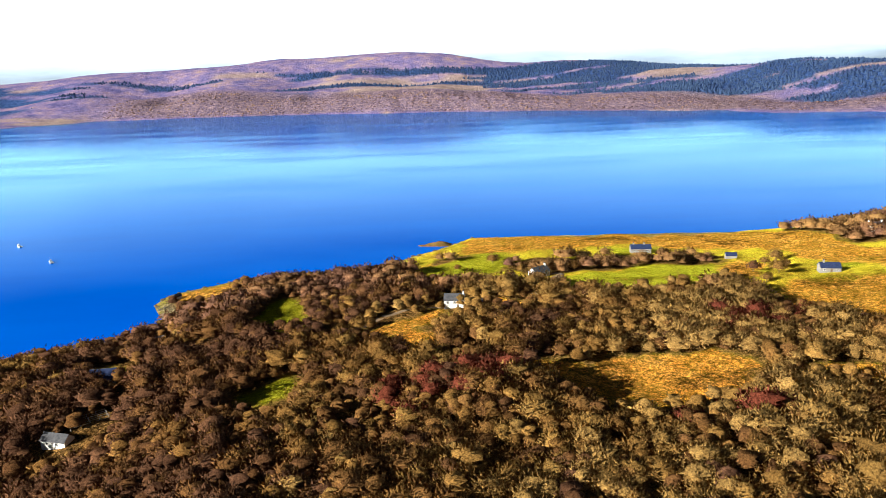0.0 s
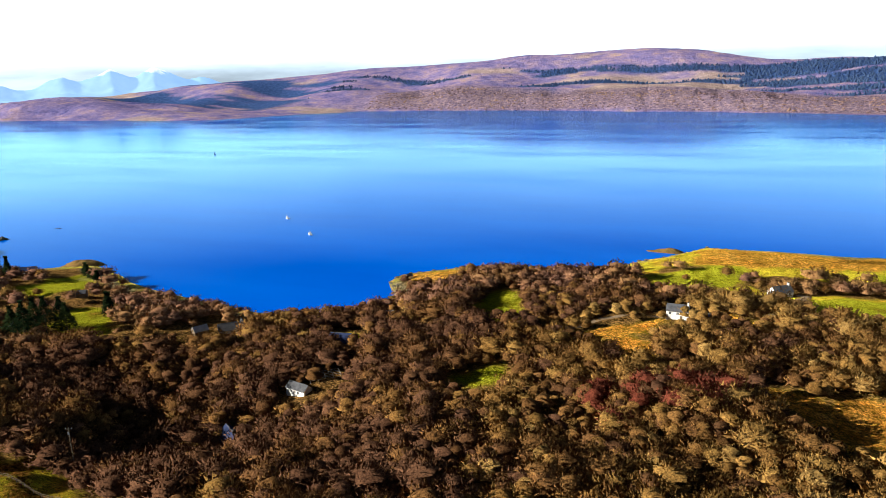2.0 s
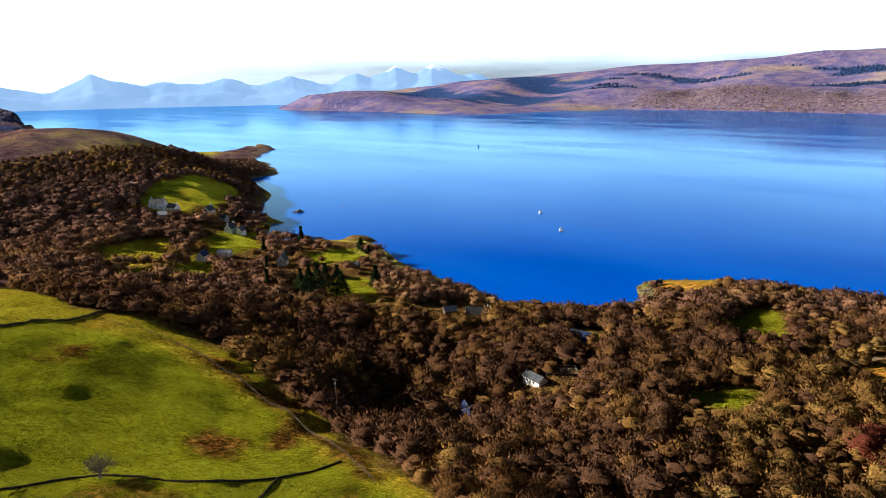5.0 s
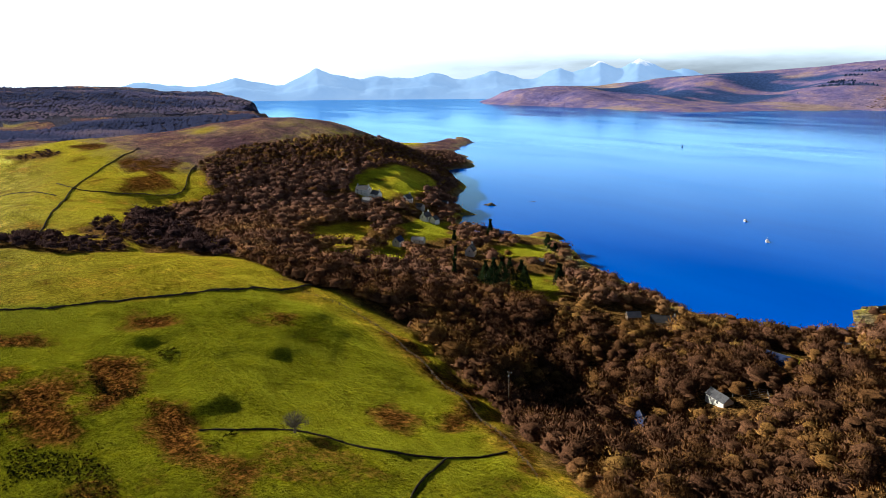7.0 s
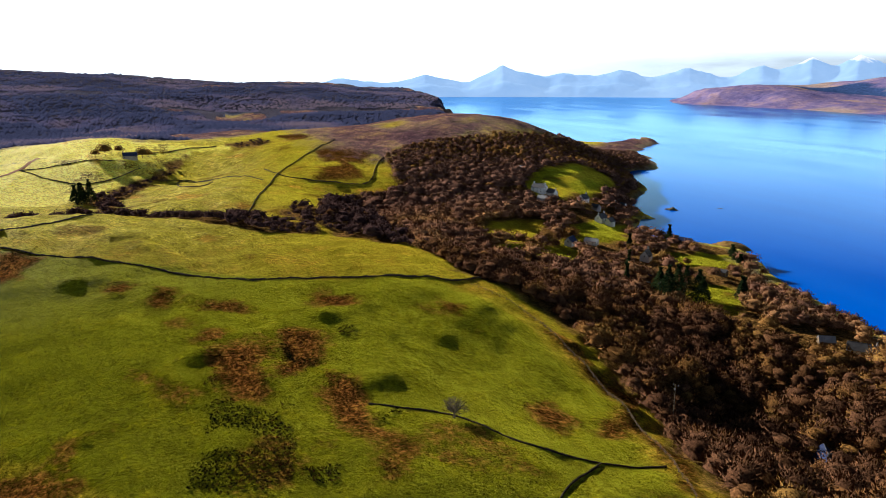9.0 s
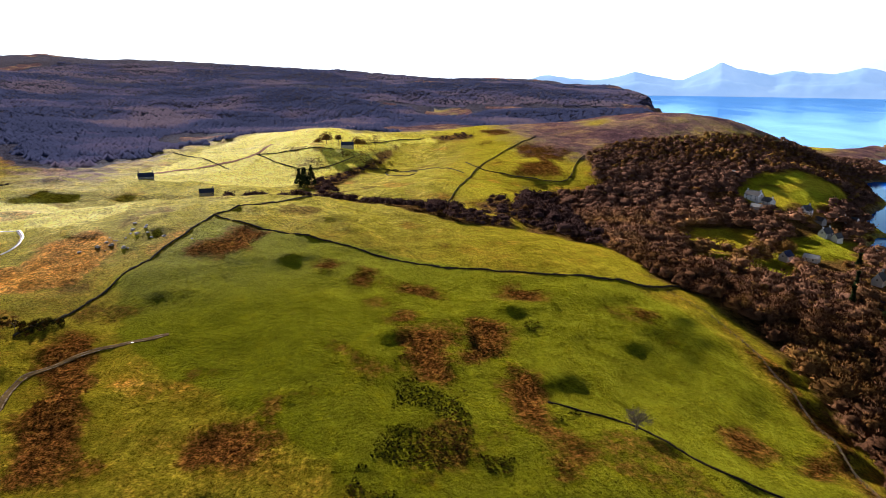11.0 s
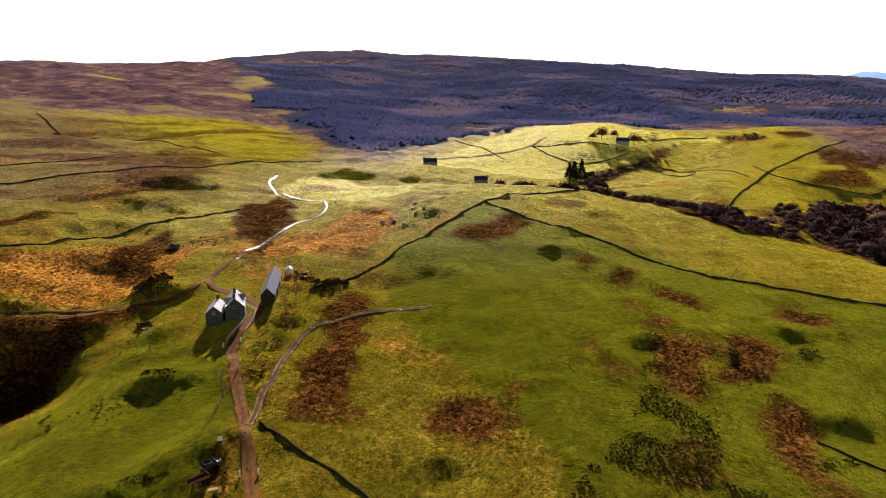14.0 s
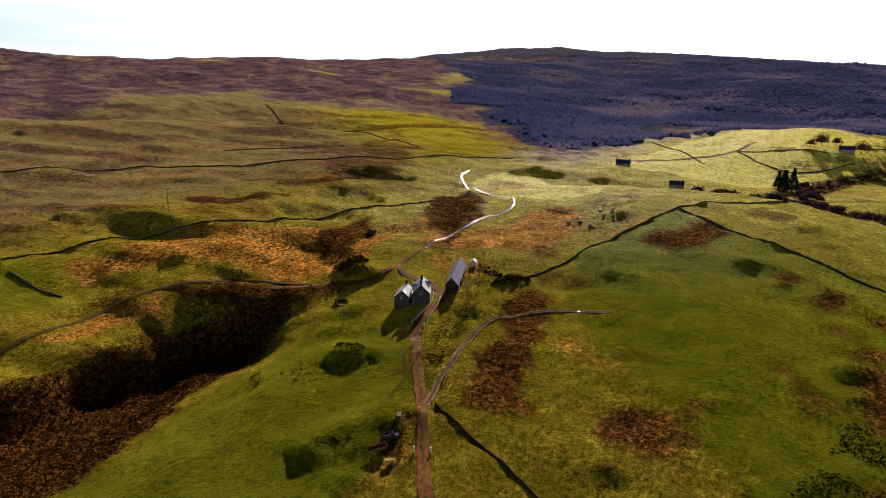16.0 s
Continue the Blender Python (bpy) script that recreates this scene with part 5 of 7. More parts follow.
WALLS = [
    [(-341, -122), (-329, -99), (-318, -80), (-314, -65), (-309, -50), (-301, -34), (-288, -19), (-277, -6), (-275, 6), (-272, 24), (-265, 46), (-258, 70), (-262, 96), (-275, 106)],
    [(-341, -122), (-320, -126), (-293, -132), (-268, -135), (-249, -138), (-234, -143), (-217, -147), (-209, -150)],
    [(-165, 28), (-161, 38), (-158, 47), (-151, 54), (-140, 60), (-132, 66), (-129, 74), (-126, 84), (-123, 99)], [(-127, 82), (-119, 71), (-114, 64), (-100, 52)],
    [(-135, -484), (-172, -468), (-204, -456), (-235, -438), (-277, -415), (-322, -382), (-378, -362), (-420, -343), (-449, -328), (-470, -309)],
    [(-341, -122), (-356, -118), (-378, -100), (-398, -80)],
    [(-121, -108), (-118, -100), (-114, -86), (-109, -74), (-104, -62)], [(-442, 0), (-531, 17), (-606, 31), (-652, 49), (-689, 68), (-727, 96), (-763, 108)], [(-643, 24), (-603, 35), (-593, 66), (-584, 97), (-585, 115), (-630, 127), (-656, 141)], [(-675, -74), (-687, -57), (-675, -24), (-585, 20)],
    [(-700, -280), (-660, -230), (-628, -200)], [(-690, -190), (-700, -150), (-705, -112)], [(-690, -190), (-650, -150), (-640, -120), (-700, -90)], [(-742, -98), (-790, -60), (-800, -20)],
    [(-543, -738), (-475, -606), (-482, -560), (-480, -500), (-470, -443), (-456, -403)], [(-300, -470), (-360, -450), (-400, -440)],
    [(-672, -56), (-699, -44), (-642, -23), (-581, -22), (-593, -39), (-615, -50), (-672, -56)],
    [(-70, -306), (-99, -302), (-126, -303), (-155, -303), (-177, -290), (-209, -286), (-244, -280), (-277, -268), (-306, -262)], [(-80, -292), (-83, -281), (-89, -268)],
]
for k, line in enumerate(WALLS):
    stone_wall(line, 0.38 if k in (2, 3) else 0.55 if k == 6 else 0.66, 0.45 if k in (2, 3, 6) else 0.55)


def rod(a, b, ra, rb=None, n=6):
    """A tapered round bar: verts and faces."""
    a, b, rb = np.array(a, float), np.array(b, float), ra if rb is None else rb
    d = (b - a) / np.linalg.norm(b - a)
    u = np.cross(d, (0.31, 0.87, 0.23))
    u /= np.linalg.norm(u)
    w = np.cross(d, u)
    vs = [p + r * (math.cos(2 * math.pi * k / n) * u + math.sin(2 * math.pi * k / n) * w) for p, r in ((a, ra), (b, rb)) for k in range(n)]
    fs = [(k, (k + 1) % n, n + (k + 1) % n, n + k) for k in range(n)] + [tuple(range(n))[::-1], tuple(range(n, 2 * n))]
    return vs, fs


def box(cx, cy, cz, sx, sy, sz):
    vs = [(cx + x * sx / 2, cy + y * sy / 2, cz + z * sz / 2) for z in (-1, 1) for y in (-1, 1) for x in (-1, 1)]
    return vs, [(0, 2, 3, 1), (4, 5, 7, 6), (0, 1, 5, 4), (2, 6, 7, 3), (0, 4, 6, 2), (1, 3, 7, 5)]


def joined(*pieces):
    vs, fs = [], []
    for v, f in pieces:
        n = len(vs)
        vs += list(v)
        fs += [tuple(i + n for i in q) for q in f]
    return vs, fs


def fence(line, gap, high, mat, label, group, rails=2, thick=0.09):
    """Posts in the ground with rails or wires between them."""
    p = drape(line, gap)
    z = ground_at(p[:, 0], p[:, 1])
    top = new("fence")
    top.location = (p[0, 0], p[0, 1], z[0])
    off = np.array([p[0, 0], p[0, 1], z[0]])
    for (x, y), h in zip(p, z):
        b = np.array((x, y, h)) - off
        part("post", *rod(b - (0, 0, 0.4), b + (0, 0, high), thick, thick * 0.8, 5), mat, top)
    for k in range(rails):
        up = high * (0.9 - 0.42 * k)
        part("rail", *joined(*[rod(np.array((*a, s + up)) - off, np.array((*b, e + up)) - off, thick * 0.45, None, 4) for a, b, s, e in zip(p, p[1:], z, z[1:])]), mat, top)
    return tagged(top, label, "fence", group)


fence([(-107, 96), (-132, 105), (-165, 111), (-202, 112), (-237, 107), (-256, 92)], 3.5, 1.3, MAT_WOOD, "weathered post-and-wire fence beside the wood", "field fences")
fence([(-164, -147), (-170, -150), (-178, -153), (-184, -157)], 1.6, 1.15, MAT_PAINT, "white painted paling fence of the farmhouse garden", "garden fences", 2, 0.1)
fence([(-184, -157), (-187, -163), (-189, -168)], 1.6, 1.15, MAT_PAINT, "white painted paling fence at the farm track", "garden fences", 2, 0.1)
fence([(-160, -146), (-158, -138), (-168, -128)], 2.5, 1.0, MAT_WOOD, "weathered post-and-wire fence below the farmhouse", "field fences")
fence([(-155, -160), (-145, -172), (-136, -182)], 2.5, 1.0, MAT_WOOD, "weathered post-and-wire fence on the bank", "field fences")
fence([(-112, -120), (-128, -126), (-150, -136)], 2.5, 1.0, MAT_WOOD, "weathered post-and-wire fence beside the track", "field fences")

# ---- buildings ----
def house(x, y, turn, long, wide, eaves, ridge, wall_mat, roof_mat, label, category="house", chimneys=(), front=(), back=(), door=None, gable_windows=False, group="", dormers=()):
    """A gabled building along its own x; front is its -y side. front, back: places of windows along x."""
    h = new(category.replace(" ", "_"))
    h.matrix_world = Matrix.Translation((x, y, ground_at(x, y)[0])) @ Matrix.Rotation(radians(turn), 4, "Z")
    a, b = long / 2, wide / 2
    v = [(-a, -b, -1.5), (a, -b, -1.5), (a, b, -1.5), (-a, b, -1.5), (-a, -b, eaves), (a, -b, eaves), (a, b, eaves), (-a, b, eaves), (-a, 0, ridge), (a, 0, ridge)]
    f = [(0, 1, 5, 4), (2, 3, 7, 6), (1, 2, 6, 9, 5), (3, 0, 4, 8, 7), (0, 3, 2, 1), (4, 5, 9, 8), (6, 7, 8, 9)]
    part("wall", v, f, wall_mat, h)
    over, thick, slope = 0.3, 0.16, (ridge - eaves) / b
    for s, name in ((-1, "roof_slope"), (1, "roof_slope")):
        low = (s * (b + over), eaves - over * slope)
        rv = [(sx * (a + 0.22), yy, zz + dz + 0.03) for dz in (0, thick) for yy, zz in (low, (0, ridge)) for sx in (-1, 1)]
        rf = [(0, 1, 3, 2), (4, 6, 7, 5), (0, 4, 5, 1), (2, 3, 7, 6), (0, 2, 6, 4), (1, 5, 7, 3)]
        part(name, rv, rf, roof_mat, h)
    part("ridge_cap", *rod((-a - 0.2, 0, ridge + 0.16), (a + 0.2, 0, ridge + 0.16), 0.13, None, 6), MAT_SLATE, h)
    for c in chimneys:
        stack = part("chimney", *box(c * a, 0, ridge + 0.35, 0.7, 1.0, 1.9), wall_mat, h)
        part("chimney_cap", *box(c * a, 0, ridge + 1.36, 0.86, 1.16, 0.14), MAT_SLATE, stack)
        part("chimney_pot", *joined(*[rod((c * a, o, ridge + 1.4), (c * a, o, ridge + 1.85), 0.14, 0.11) for o in (-0.25, 0.25)]), MAT_STONE, stack)
    rows = [(eaves - 1.0, 1.1)] if eaves < 4.2 else [(1.6, 1.3), (eaves - 1.0, 1.2)]
    for sign, spots in ((-1, front), (1, back)):
        for c in spots:
            for zc, hh in rows:
                w = part("window", *joined(box(c, sign * (b + 0.02), zc + hh / 2 + 0.04, 1.1, 0.12, 0.1), box(c, sign * (b + 0.05), zc - hh / 2 - 0.04, 1.2, 0.2, 0.1), box(c - 0.5, sign * (b + 0.02), zc, 0.1, 0.12, hh), box(c + 0.5, sign * (b + 0.02), zc, 0.1, 0.12, hh), box(c, sign * (b + 0.02), zc, 0.06, 0.1, hh)), MAT_PAINT, h)
                part("pane", *box(c, sign * (b + 0.005), zc, 0.9, 0.05, hh), MAT_GLASS, w)
    if gable_windows:
        for sx in (-1, 1):
            w = part("window", *joined(box(sx * (a + 0.02), 0, eaves + 0.55, 0.12, 1.0, 0.1), box(sx * (a + 0.02), 0, eaves - 0.55, 0.16, 1.1, 0.1), box(sx * (a + 0.02), -0.45, eaves, 0.12, 0.1, 1.1), box(sx * (a + 0.02), 0.45, eaves, 0.12, 0.1, 1.1)), MAT_PAINT, h)
            part("pane", *box(sx * (a + 0.005), 0, eaves, 0.05, 0.8, 1.0), MAT_GLASS, w)
    if door is not None:
        d = part("door", *box(door, -b - 0.03, 1.0, 1.0, 0.1, 2.05), MAT_WOOD, h)
        part("handle", *box(door + 0.36, -b - 0.1, 1.0, 0.12, 0.06, 0.05), MAT_TIN, d)
    for c, sign in dormers:
        yb, top = sign * b, eaves + 1.5
        dv = [(c - 0.9, yb * 1.02, eaves - 0.4), (c + 0.9, yb * 1.02, eaves - 0.4), (c + 0.9, yb * 1.02, top), (c, yb * 1.02, top + 0.9), (c - 0.9, yb * 1.02, top), (c - 0.9, yb * 0.2, top), (c, yb * 0.1, top + 0.9), (c + 0.9, yb * 0.2, top)]
        dm = part("dormer", dv, [(0, 1, 2, 3, 4), (0, 4, 5), (1, 7, 2)], MAT_WHITE, h)
        part("dormer_roof", [(c - 1.15, yb * 1.12, top - 0.15), (c, yb * 1.12, top + 1.0), (c + 1.15, yb * 1.12, top - 0.15), (c - 1.15, yb * 0.1, top - 0.15), (c, yb * 0.05, top + 1.0), (c + 1.15, yb * 0.1, top - 0.15)], [(0, 1, 4, 3), (1, 2, 5, 4)], MAT_TIN, dm)
        part("pane", *box(c, yb * 1.03, eaves + 0.7, 1.0, 0.06, 1.2), MAT_GLASS, dm)
    return tagged(h, label, category, group)


COAST = "houses along the bay"
house(4.5, 297.5, -5, 9.2, 6.2, 4.0, 6.2, MAT_WHITE, MAT_SLATE, "white rendered cottage with a grey slate roof", chimneys=(0.9,), front=(-3, 0.2, 3), door=1.7, gable_windows=True)
house(14.5, 299, -8, 6.5, 3.6, 2.2, 3.2, MAT_WOOD, MAT_SLATE, "low dark timber shed beside the white cottage", "shed")
house(53, 361, 35, 10.5, 6.0, 2.8, 5.4, MAT_WHITE, MAT_SLATE, "pale low cottage with a grey roof and gravel yard", chimneys=(0.8,), front=(-3, 3), door=0, gable_windows=True)
house(126, 417.5, -6, 12.5, 6, 2.6, 4.8, MAT_GREY_WALL, MAT_SLATE_BLUE, "long low bungalow with a dark blue roof", chimneys=(0.35, -0.7), front=(-4, -1.5, 3.5), door=1)
house(170, 385, -10, 6, 4, 2.2, 3.6, MAT_GREY_WALL, MAT_SLATE_BLUE, "small shed with a blue roof among trees", "shed")
house(197, 331, -12, 9.5, 6, 2.5, 4.6, MAT_GREY_WALL, MAT_SLATE_BLUE, "bungalow with a blue slate roof at the field's edge", chimneys=(-0.6,), front=(-3, 3), door=0.3)
house(275, 418, 5, 9.5, 6.5, 4.4, 6.8, MAT_WHITE, MAT_SLATE, "white two-storey house with two chimneys below a wooded hill", chimneys=(-0.9, 0.9), front=(-3, 0, 3), gable_windows=True)
house(-128.5, 200.5, -14, 9.4, 4.4, 2.0, 3.7, MAT_WHITE, MAT_SLATE, "white shed with a grey slate roof in a clearing", "shed", front=(-2, 1.5))
house(-134, 245, 8, 9.5, 7.5, 2.6, 5.6, MAT_GREY_WALL, MAT_SLATE_BLUE, "barn with a dark blue hipped roof", "barn")
house(-137, 170, -35, 10, 7, 3.0, 6.0, MAT_SHADED_WALL, MAT_SLATE_BLUE, "house with a shaded blue slate roof deep in the wood", chimneys=(0.7,))
house(-197, 252, 42, 12, 6.5, 3.4, 6.0, MAT_WHITE, MAT_SLATE, "long pale house with a grey slate roof by the sea", chimneys=(0.85,), front=(-4, 0, 3.5), gable_windows=True)
house(-207, 242, 60, 6.5, 4.4, 2.2, 4.2, MAT_WOOD, MAT_TIN, "small dark shed with a pale tin roof", "shed")
house(-133, 292, 28, 6.5, 4.4, 2.2, 3.8, MAT_WHITE, MAT_TIN, "small white boathouse with a tin roof", "boathouse")
house(-152, 367, 60, 4, 3, 2.1, 3.2, MAT_WHITE, MAT_SLATE, "tiny white hut on the point", "hut")
house(-535, 256, 30, 13, 7, 4.8, 8.0, MAT_WHITE, MAT_SLATE, "white two-storey house with a slate roof", chimneys=(-0.9, 0.9), front=(-4, 0, 4), gable_windows=True, group=COAST)
house(-526, 264, 20, 9, 6, 3.2, 6.0, MAT_WHITE, MAT_SLATE, "white cottage with a slate roof", chimneys=(0.9,), front=(-2, 2), group=COAST)
house(-516, 250, 35, 8, 5, 2.8, 5.0, MAT_WHITE, MAT_TIN, "low white outhouse with a pale roof", "outhouse", group=COAST)
house(-509, 286, 118, 9, 6.5, 4.2, 7.6, MAT_WHITE, MAT_SLATE, "white gabled house with a steep slate roof", chimneys=(0.9,), front=(-2, 2), gable_windows=True, group=COAST)
house(-498, 292, 20, 8, 5, 2.6, 5.0, MAT_GREY_WALL, MAT_SLATE, "grey stone outhouse with a slate roof", "outhouse", group=COAST)
house(-461, 276, 118, 9, 6.0, 4.2, 7.4, MAT_WHITE, MAT_SLATE, "white house with two gables and a dark roof", chimneys=(0.9, -0.9), front=(-2, 2), gable_windows=True, group=COAST)
house(-455, 281, 118, 7, 5, 3.6, 6.4, MAT_WHITE, MAT_SLATE, "white gabled wing with a dark roof", group=COAST)
house(-514, 326, 30, 11, 6.5, 3.6, 6.4, MAT_WHITE, MAT_SLATE, "white shore house with a slate roof", chimneys=(-0.9,), front=(-3, 0, 3), gable_windows=True, group=COAST)
house(-364, 254, 130, 8, 6, 3.6, 7.4, MAT_WHITE, MAT_SLATE, "white gabled cottage with a steep roof among trees", chimneys=(0.9,), gable_windows=True, group=COAST)
house(-404, 219, 125, 8, 5.5, 3.6, 6.6, MAT_WHITE, MAT_SLATE_BLUE, "white cottage with a dark slate roof at the lawn", gable_windows=True, group=COAST)
house(-405, 236, 40, 9, 5.5, 2.8, 4.8, MAT_WHITE, MAT_TIN, "low white cottage with a pale roof", front=(-2, 2), group=COAST)
house(-402, 313, 35, 9, 6, 2.4, 4.4, MAT_WOOD, MAT_SLATE_BLUE, "dark timber house at the water's edge", front=(-2, 2), group=COAST)
house(-438, 302, 30, 7, 5, 2.3, 4.0, MAT_WOOD, MAT_SLATE, "dark boat shed on the shore", "shed", group=COAST)
house(-319, 276, 30, 9, 4.5, 2.4, 3.8, MAT_WOOD, MAT_SLATE, "dark open-fronted shed by the lawn", "shed", group=COAST)
house(-596, 267, 30, 9, 6, 3.2, 6, MAT_GREY_WALL, MAT_TIN, "grey house with a pale roof in the hill's shade", group=COAST)
house(-317, 228, 20, 7, 5, 2.6, 4.6, MAT_WHITE, MAT_SLATE_BLUE, "small white house with a blue roof behind pines", front=(-1.5, 1.5), group=COAST)

# the farm
house(-180, -163.4, 38, 11.5, 6.8, 4.6, 8.0, MAT_SHADED_WALL, MAT_TIN, "farmhouse with walls coloured dark as in shade, shining wet slate roof", "farmhouse", chimneys=(-0.2, 0.92), front=(-3.6, 0, 3.6), back=(-3.6, 0, 3.6), door=1.6, gable_windows=True, dormers=((-2.2, 1), (1.6, -1)))
house(-176.3, -169.2, 30, 9.5, 6.0, 4.0, 6.6, MAT_SHADED_WALL, MAT_TIN, "gabled wing with walls coloured dark as in shade, shining roof", "farmhouse wing", chimneys=(-0.9,), gable_windows=True)
house(-202.5, -163.5, 30, 29, 5.0, 4.2, 7.0, MAT_STONE, MAT_SLATE_GREY, "long stone barn with a blue-grey slate roof", "barn", front=(-10, -3, 5, 11), back=(-9, 0, 9))
house(-225, -171, 31, 3, 2.4, 2.0, 2.8, MAT_WHITE, MAT_TIN, "small white lean-to beside the barn", "shed")


def ruin(x, y, turn, long, wide, high, label):
    """Four broken walls of a roofless hut, their tops fallen in steps."""
    hut = new("ruin")
    hut.matrix_world = Matrix.Translation((x, y, ground_at(x, y)[0])) @ Matrix.Rotation(radians(turn), 4, "Z")
    r = np.random.default_rng(int(abs(x * y)))
    for cx, cy, span, along_x in ((0, -wide / 2, long, True), (0, wide / 2, long, True), (-long / 2, 0, wide - 0.6, False), (long / 2, 0, wide - 0.6, False)):
        count = max(3, int(span / 0.8))
        blocks = []
        for k in range(count):
            o, h = (k + 0.5) / count * span - span / 2, high * r.uniform(0.35, 1.1)
            size = (span / count, 0.6) if along_x else (0.6, span / count)
            blocks.append(box(cx + (o if along_x else 0), cy + (0 if along_x else o), (h - 1.0) / 2, size[0] * 0.98, size[1] * r.uniform(0.85, 1.1), h + 1.0))
        part("wall", *joined(*blocks), MAT_STONE, hut)
    return tagged(hut, label, "ruin")


ruin(-163, -191, 60, 6.0, 4.0, 1.3, "roofless stone ruin behind the farmhouse")
ruin(-230, -240, 30, 6.0, 4.0, 1.2, "low ruined stone hut on the moor")
house(-718, -100, 100, 13, 6.8, 3.2, 6.2, MAT_GREY_WALL, MAT_SLATE_BLUE, "distant grey farmhouse with a blue slate roof", "farmhouse", chimneys=(-0.9, 0.9), front=(-5, 0, 5), gable_windows=True)
house(-532, -238, 120, 11.5, 6.4, 2.6, 5.2, MAT_GREY_WALL, MAT_SLATE_BLUE, "distant cottage with a shaded blue roof", chimneys=(-0.9, 0.9), front=(-4, 0, 4), gable_windows=True)
house(-502, -180, 110, 10.5, 6.0, 2.4, 4.8, MAT_GREY_WALL, MAT_SLATE_BLUE, "distant low cottage with a blue slate roof", chimneys=(0.9,), front=(-4, 4), gable_windows=True)

# ---- evergreens, scrub, rocks ----
def fir_blades(count, radius, tall, rng, wide=0.35, long=1.6):
    """Drooping sprays round a stem, in whorls."""
    h = rng.uniform(0.08, 1.0, count) ** 0.8
    a = rng.uniform(0, 2 * np.pi, count)
    reach = radius * (1 - h) ** 0.8 * rng.uniform(0.55, 1.1, count) + 0.2
    tip = np.stack([np.cos(a) * reach, np.sin(a) * reach, h * tall - 0.12 * reach], 1)
    root = tip - np.stack([np.cos(a) * long, np.sin(a) * long, -0.25 * np.ones(count)], 1) * rng.uniform(0.6, 1.2, count)[:, None]
    side = np.stack([-np.sin(a), np.cos(a), rng.normal(0, 0.4, count)], 1) * (wide * rng.uniform(0.6, 1.4, count))[:, None]
    out = np.empty((count, 3, 3))
    out[:, 0], out[:, 1], out[:, 2] = root - side, root + side, tip
    return out.reshape(-1, 3), np.arange(3 * count).reshape(-1, 3)


rngf = np.random.default_rng(23)


def fir_tree(x, y, radius, tall, label):
    tree = new("fir_tree")
    tree.location = (x, y, ground_at(x, y)[0] - 0.1)
    part("trunk", *rod((0, 0, -0.5), (0, 0, tall * 0.95), 0.3, 0.05), MAT_BARK, tree)
    crown = new("crown", mesh_of("crown", *fir_blades(1100, radius, tall, rngf), MAT_FIR))
    crown.parent = tree
    return tagged(tree, label, "fir tree", "evergreens along the bay")


for x, y, r, h in ((-288, 217, 7.6, 18), (-280, 222, 8.2, 20), (-292, 226, 7.4, 17), (-275, 229, 7.2, 15), (-283, 233, 7.6, 16), (-297, 218, 6.5, 14), (-404, 300, 4.6, 13), (-279, 258, 4.6, 13), (-283, 263, 4.2, 11), (-400, 264, 3.0, 8), (-367, 326, 4.0, 7), (-361, 322, 4.2, 7), (-354, 318, 3.8, 6), (-346, 315, 4.0, 6), (-310, 205, 3.0, 13), (-338, 224, 3.0, 14)):
    fir_tree(x, y, r, h, "tall dark green fir tree by the bay")
for x, y, r, h in ((-562, -118, 6, 17), (-566, -112, 6.5, 19), (-560, -110, 6, 18), (-570, -118, 6, 16), (-556, -116, 5.5, 14), (-566, -122, 6, 15), (-574, -124, 5.5, 13)):
    fir_tree(x, y, r, h, "tall dark fir tree in the burn's valley")

# plantation on the far hills
p = scatter([(-560, -640), (-480, -270), (-600, 60), (-1100, 60), (-1160, 440), (-1640, 560), (-2300, 670), (-2700, 500), (-2600, -1400), (-1500, -1500)], 6.2, rngf)
p = p[(mask(p[:, 0], p[:, 1], [FOREST], 25) > 0.4) & (inside(p[:, 0], p[:, 1], FOREST) + 170 * fbm(p[:, 0], p[:, 1], 190, 3, 63) > 0) & (fbm(p[:, 0], p[:, 1], 330, 3, 61) > -0.2) & (inside(p[:, 0], p[:, 1], NEAR_COAST) > 20)]
p = p[rngf.uniform(size=len(p)) < np.clip(1000 / np.hypot(p[:, 0], p[:, 1]), 0.25, 1) ** 1.5]


def cone_tris(radius, tall, n=5):
    """A ragged little spruce far away, as loose triangles."""
    out = []
    for k in range(n):
        a, e = 2 * math.pi * k / n, 2 * math.pi * (k + 1) / n
        ra, re = radius * (1 + 0.25 * math.sin(k * 5.1)), radius * (1 + 0.25 * math.sin((k + 1) % n * 5.1))
        out += [(math.cos(a) * ra, math.sin(a) * ra, 0.2), (math.cos(e) * re, math.sin(e) * re, 0.2), (0.1, 0, tall)]
    return np.array(out), np.arange(3 * n).reshape(-1, 3), n


cone = []
for r, h in ((4.4, 3.3), (4.9, 3.9), (5.3, 4.5)):
    v = np.array([(math.cos(a) * r, math.sin(a) * r, 0.0) for a in (0.2, 1.8, 3.3, 4.9)] + [(0, 0, h)])
    cone.append((v, np.array([(0, 1, 4), (1, 2, 4), (2, 3, 4), (3, 0, 4)]), 4))
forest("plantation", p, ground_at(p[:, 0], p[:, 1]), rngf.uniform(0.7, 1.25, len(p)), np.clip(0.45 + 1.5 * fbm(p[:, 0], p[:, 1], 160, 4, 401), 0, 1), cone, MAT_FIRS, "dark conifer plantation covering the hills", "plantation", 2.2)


# woods and plantation of the far shore
q = scatter([(-1700, 2480), (-900, 2690), (-300, 2600), (900, 1850), (2300, 1700), (2300, 3000), (500, 3600), (-1700, 3400)], 14, rngf)
e = inside(q[:, 0], q[:, 1], FAR_COAST)
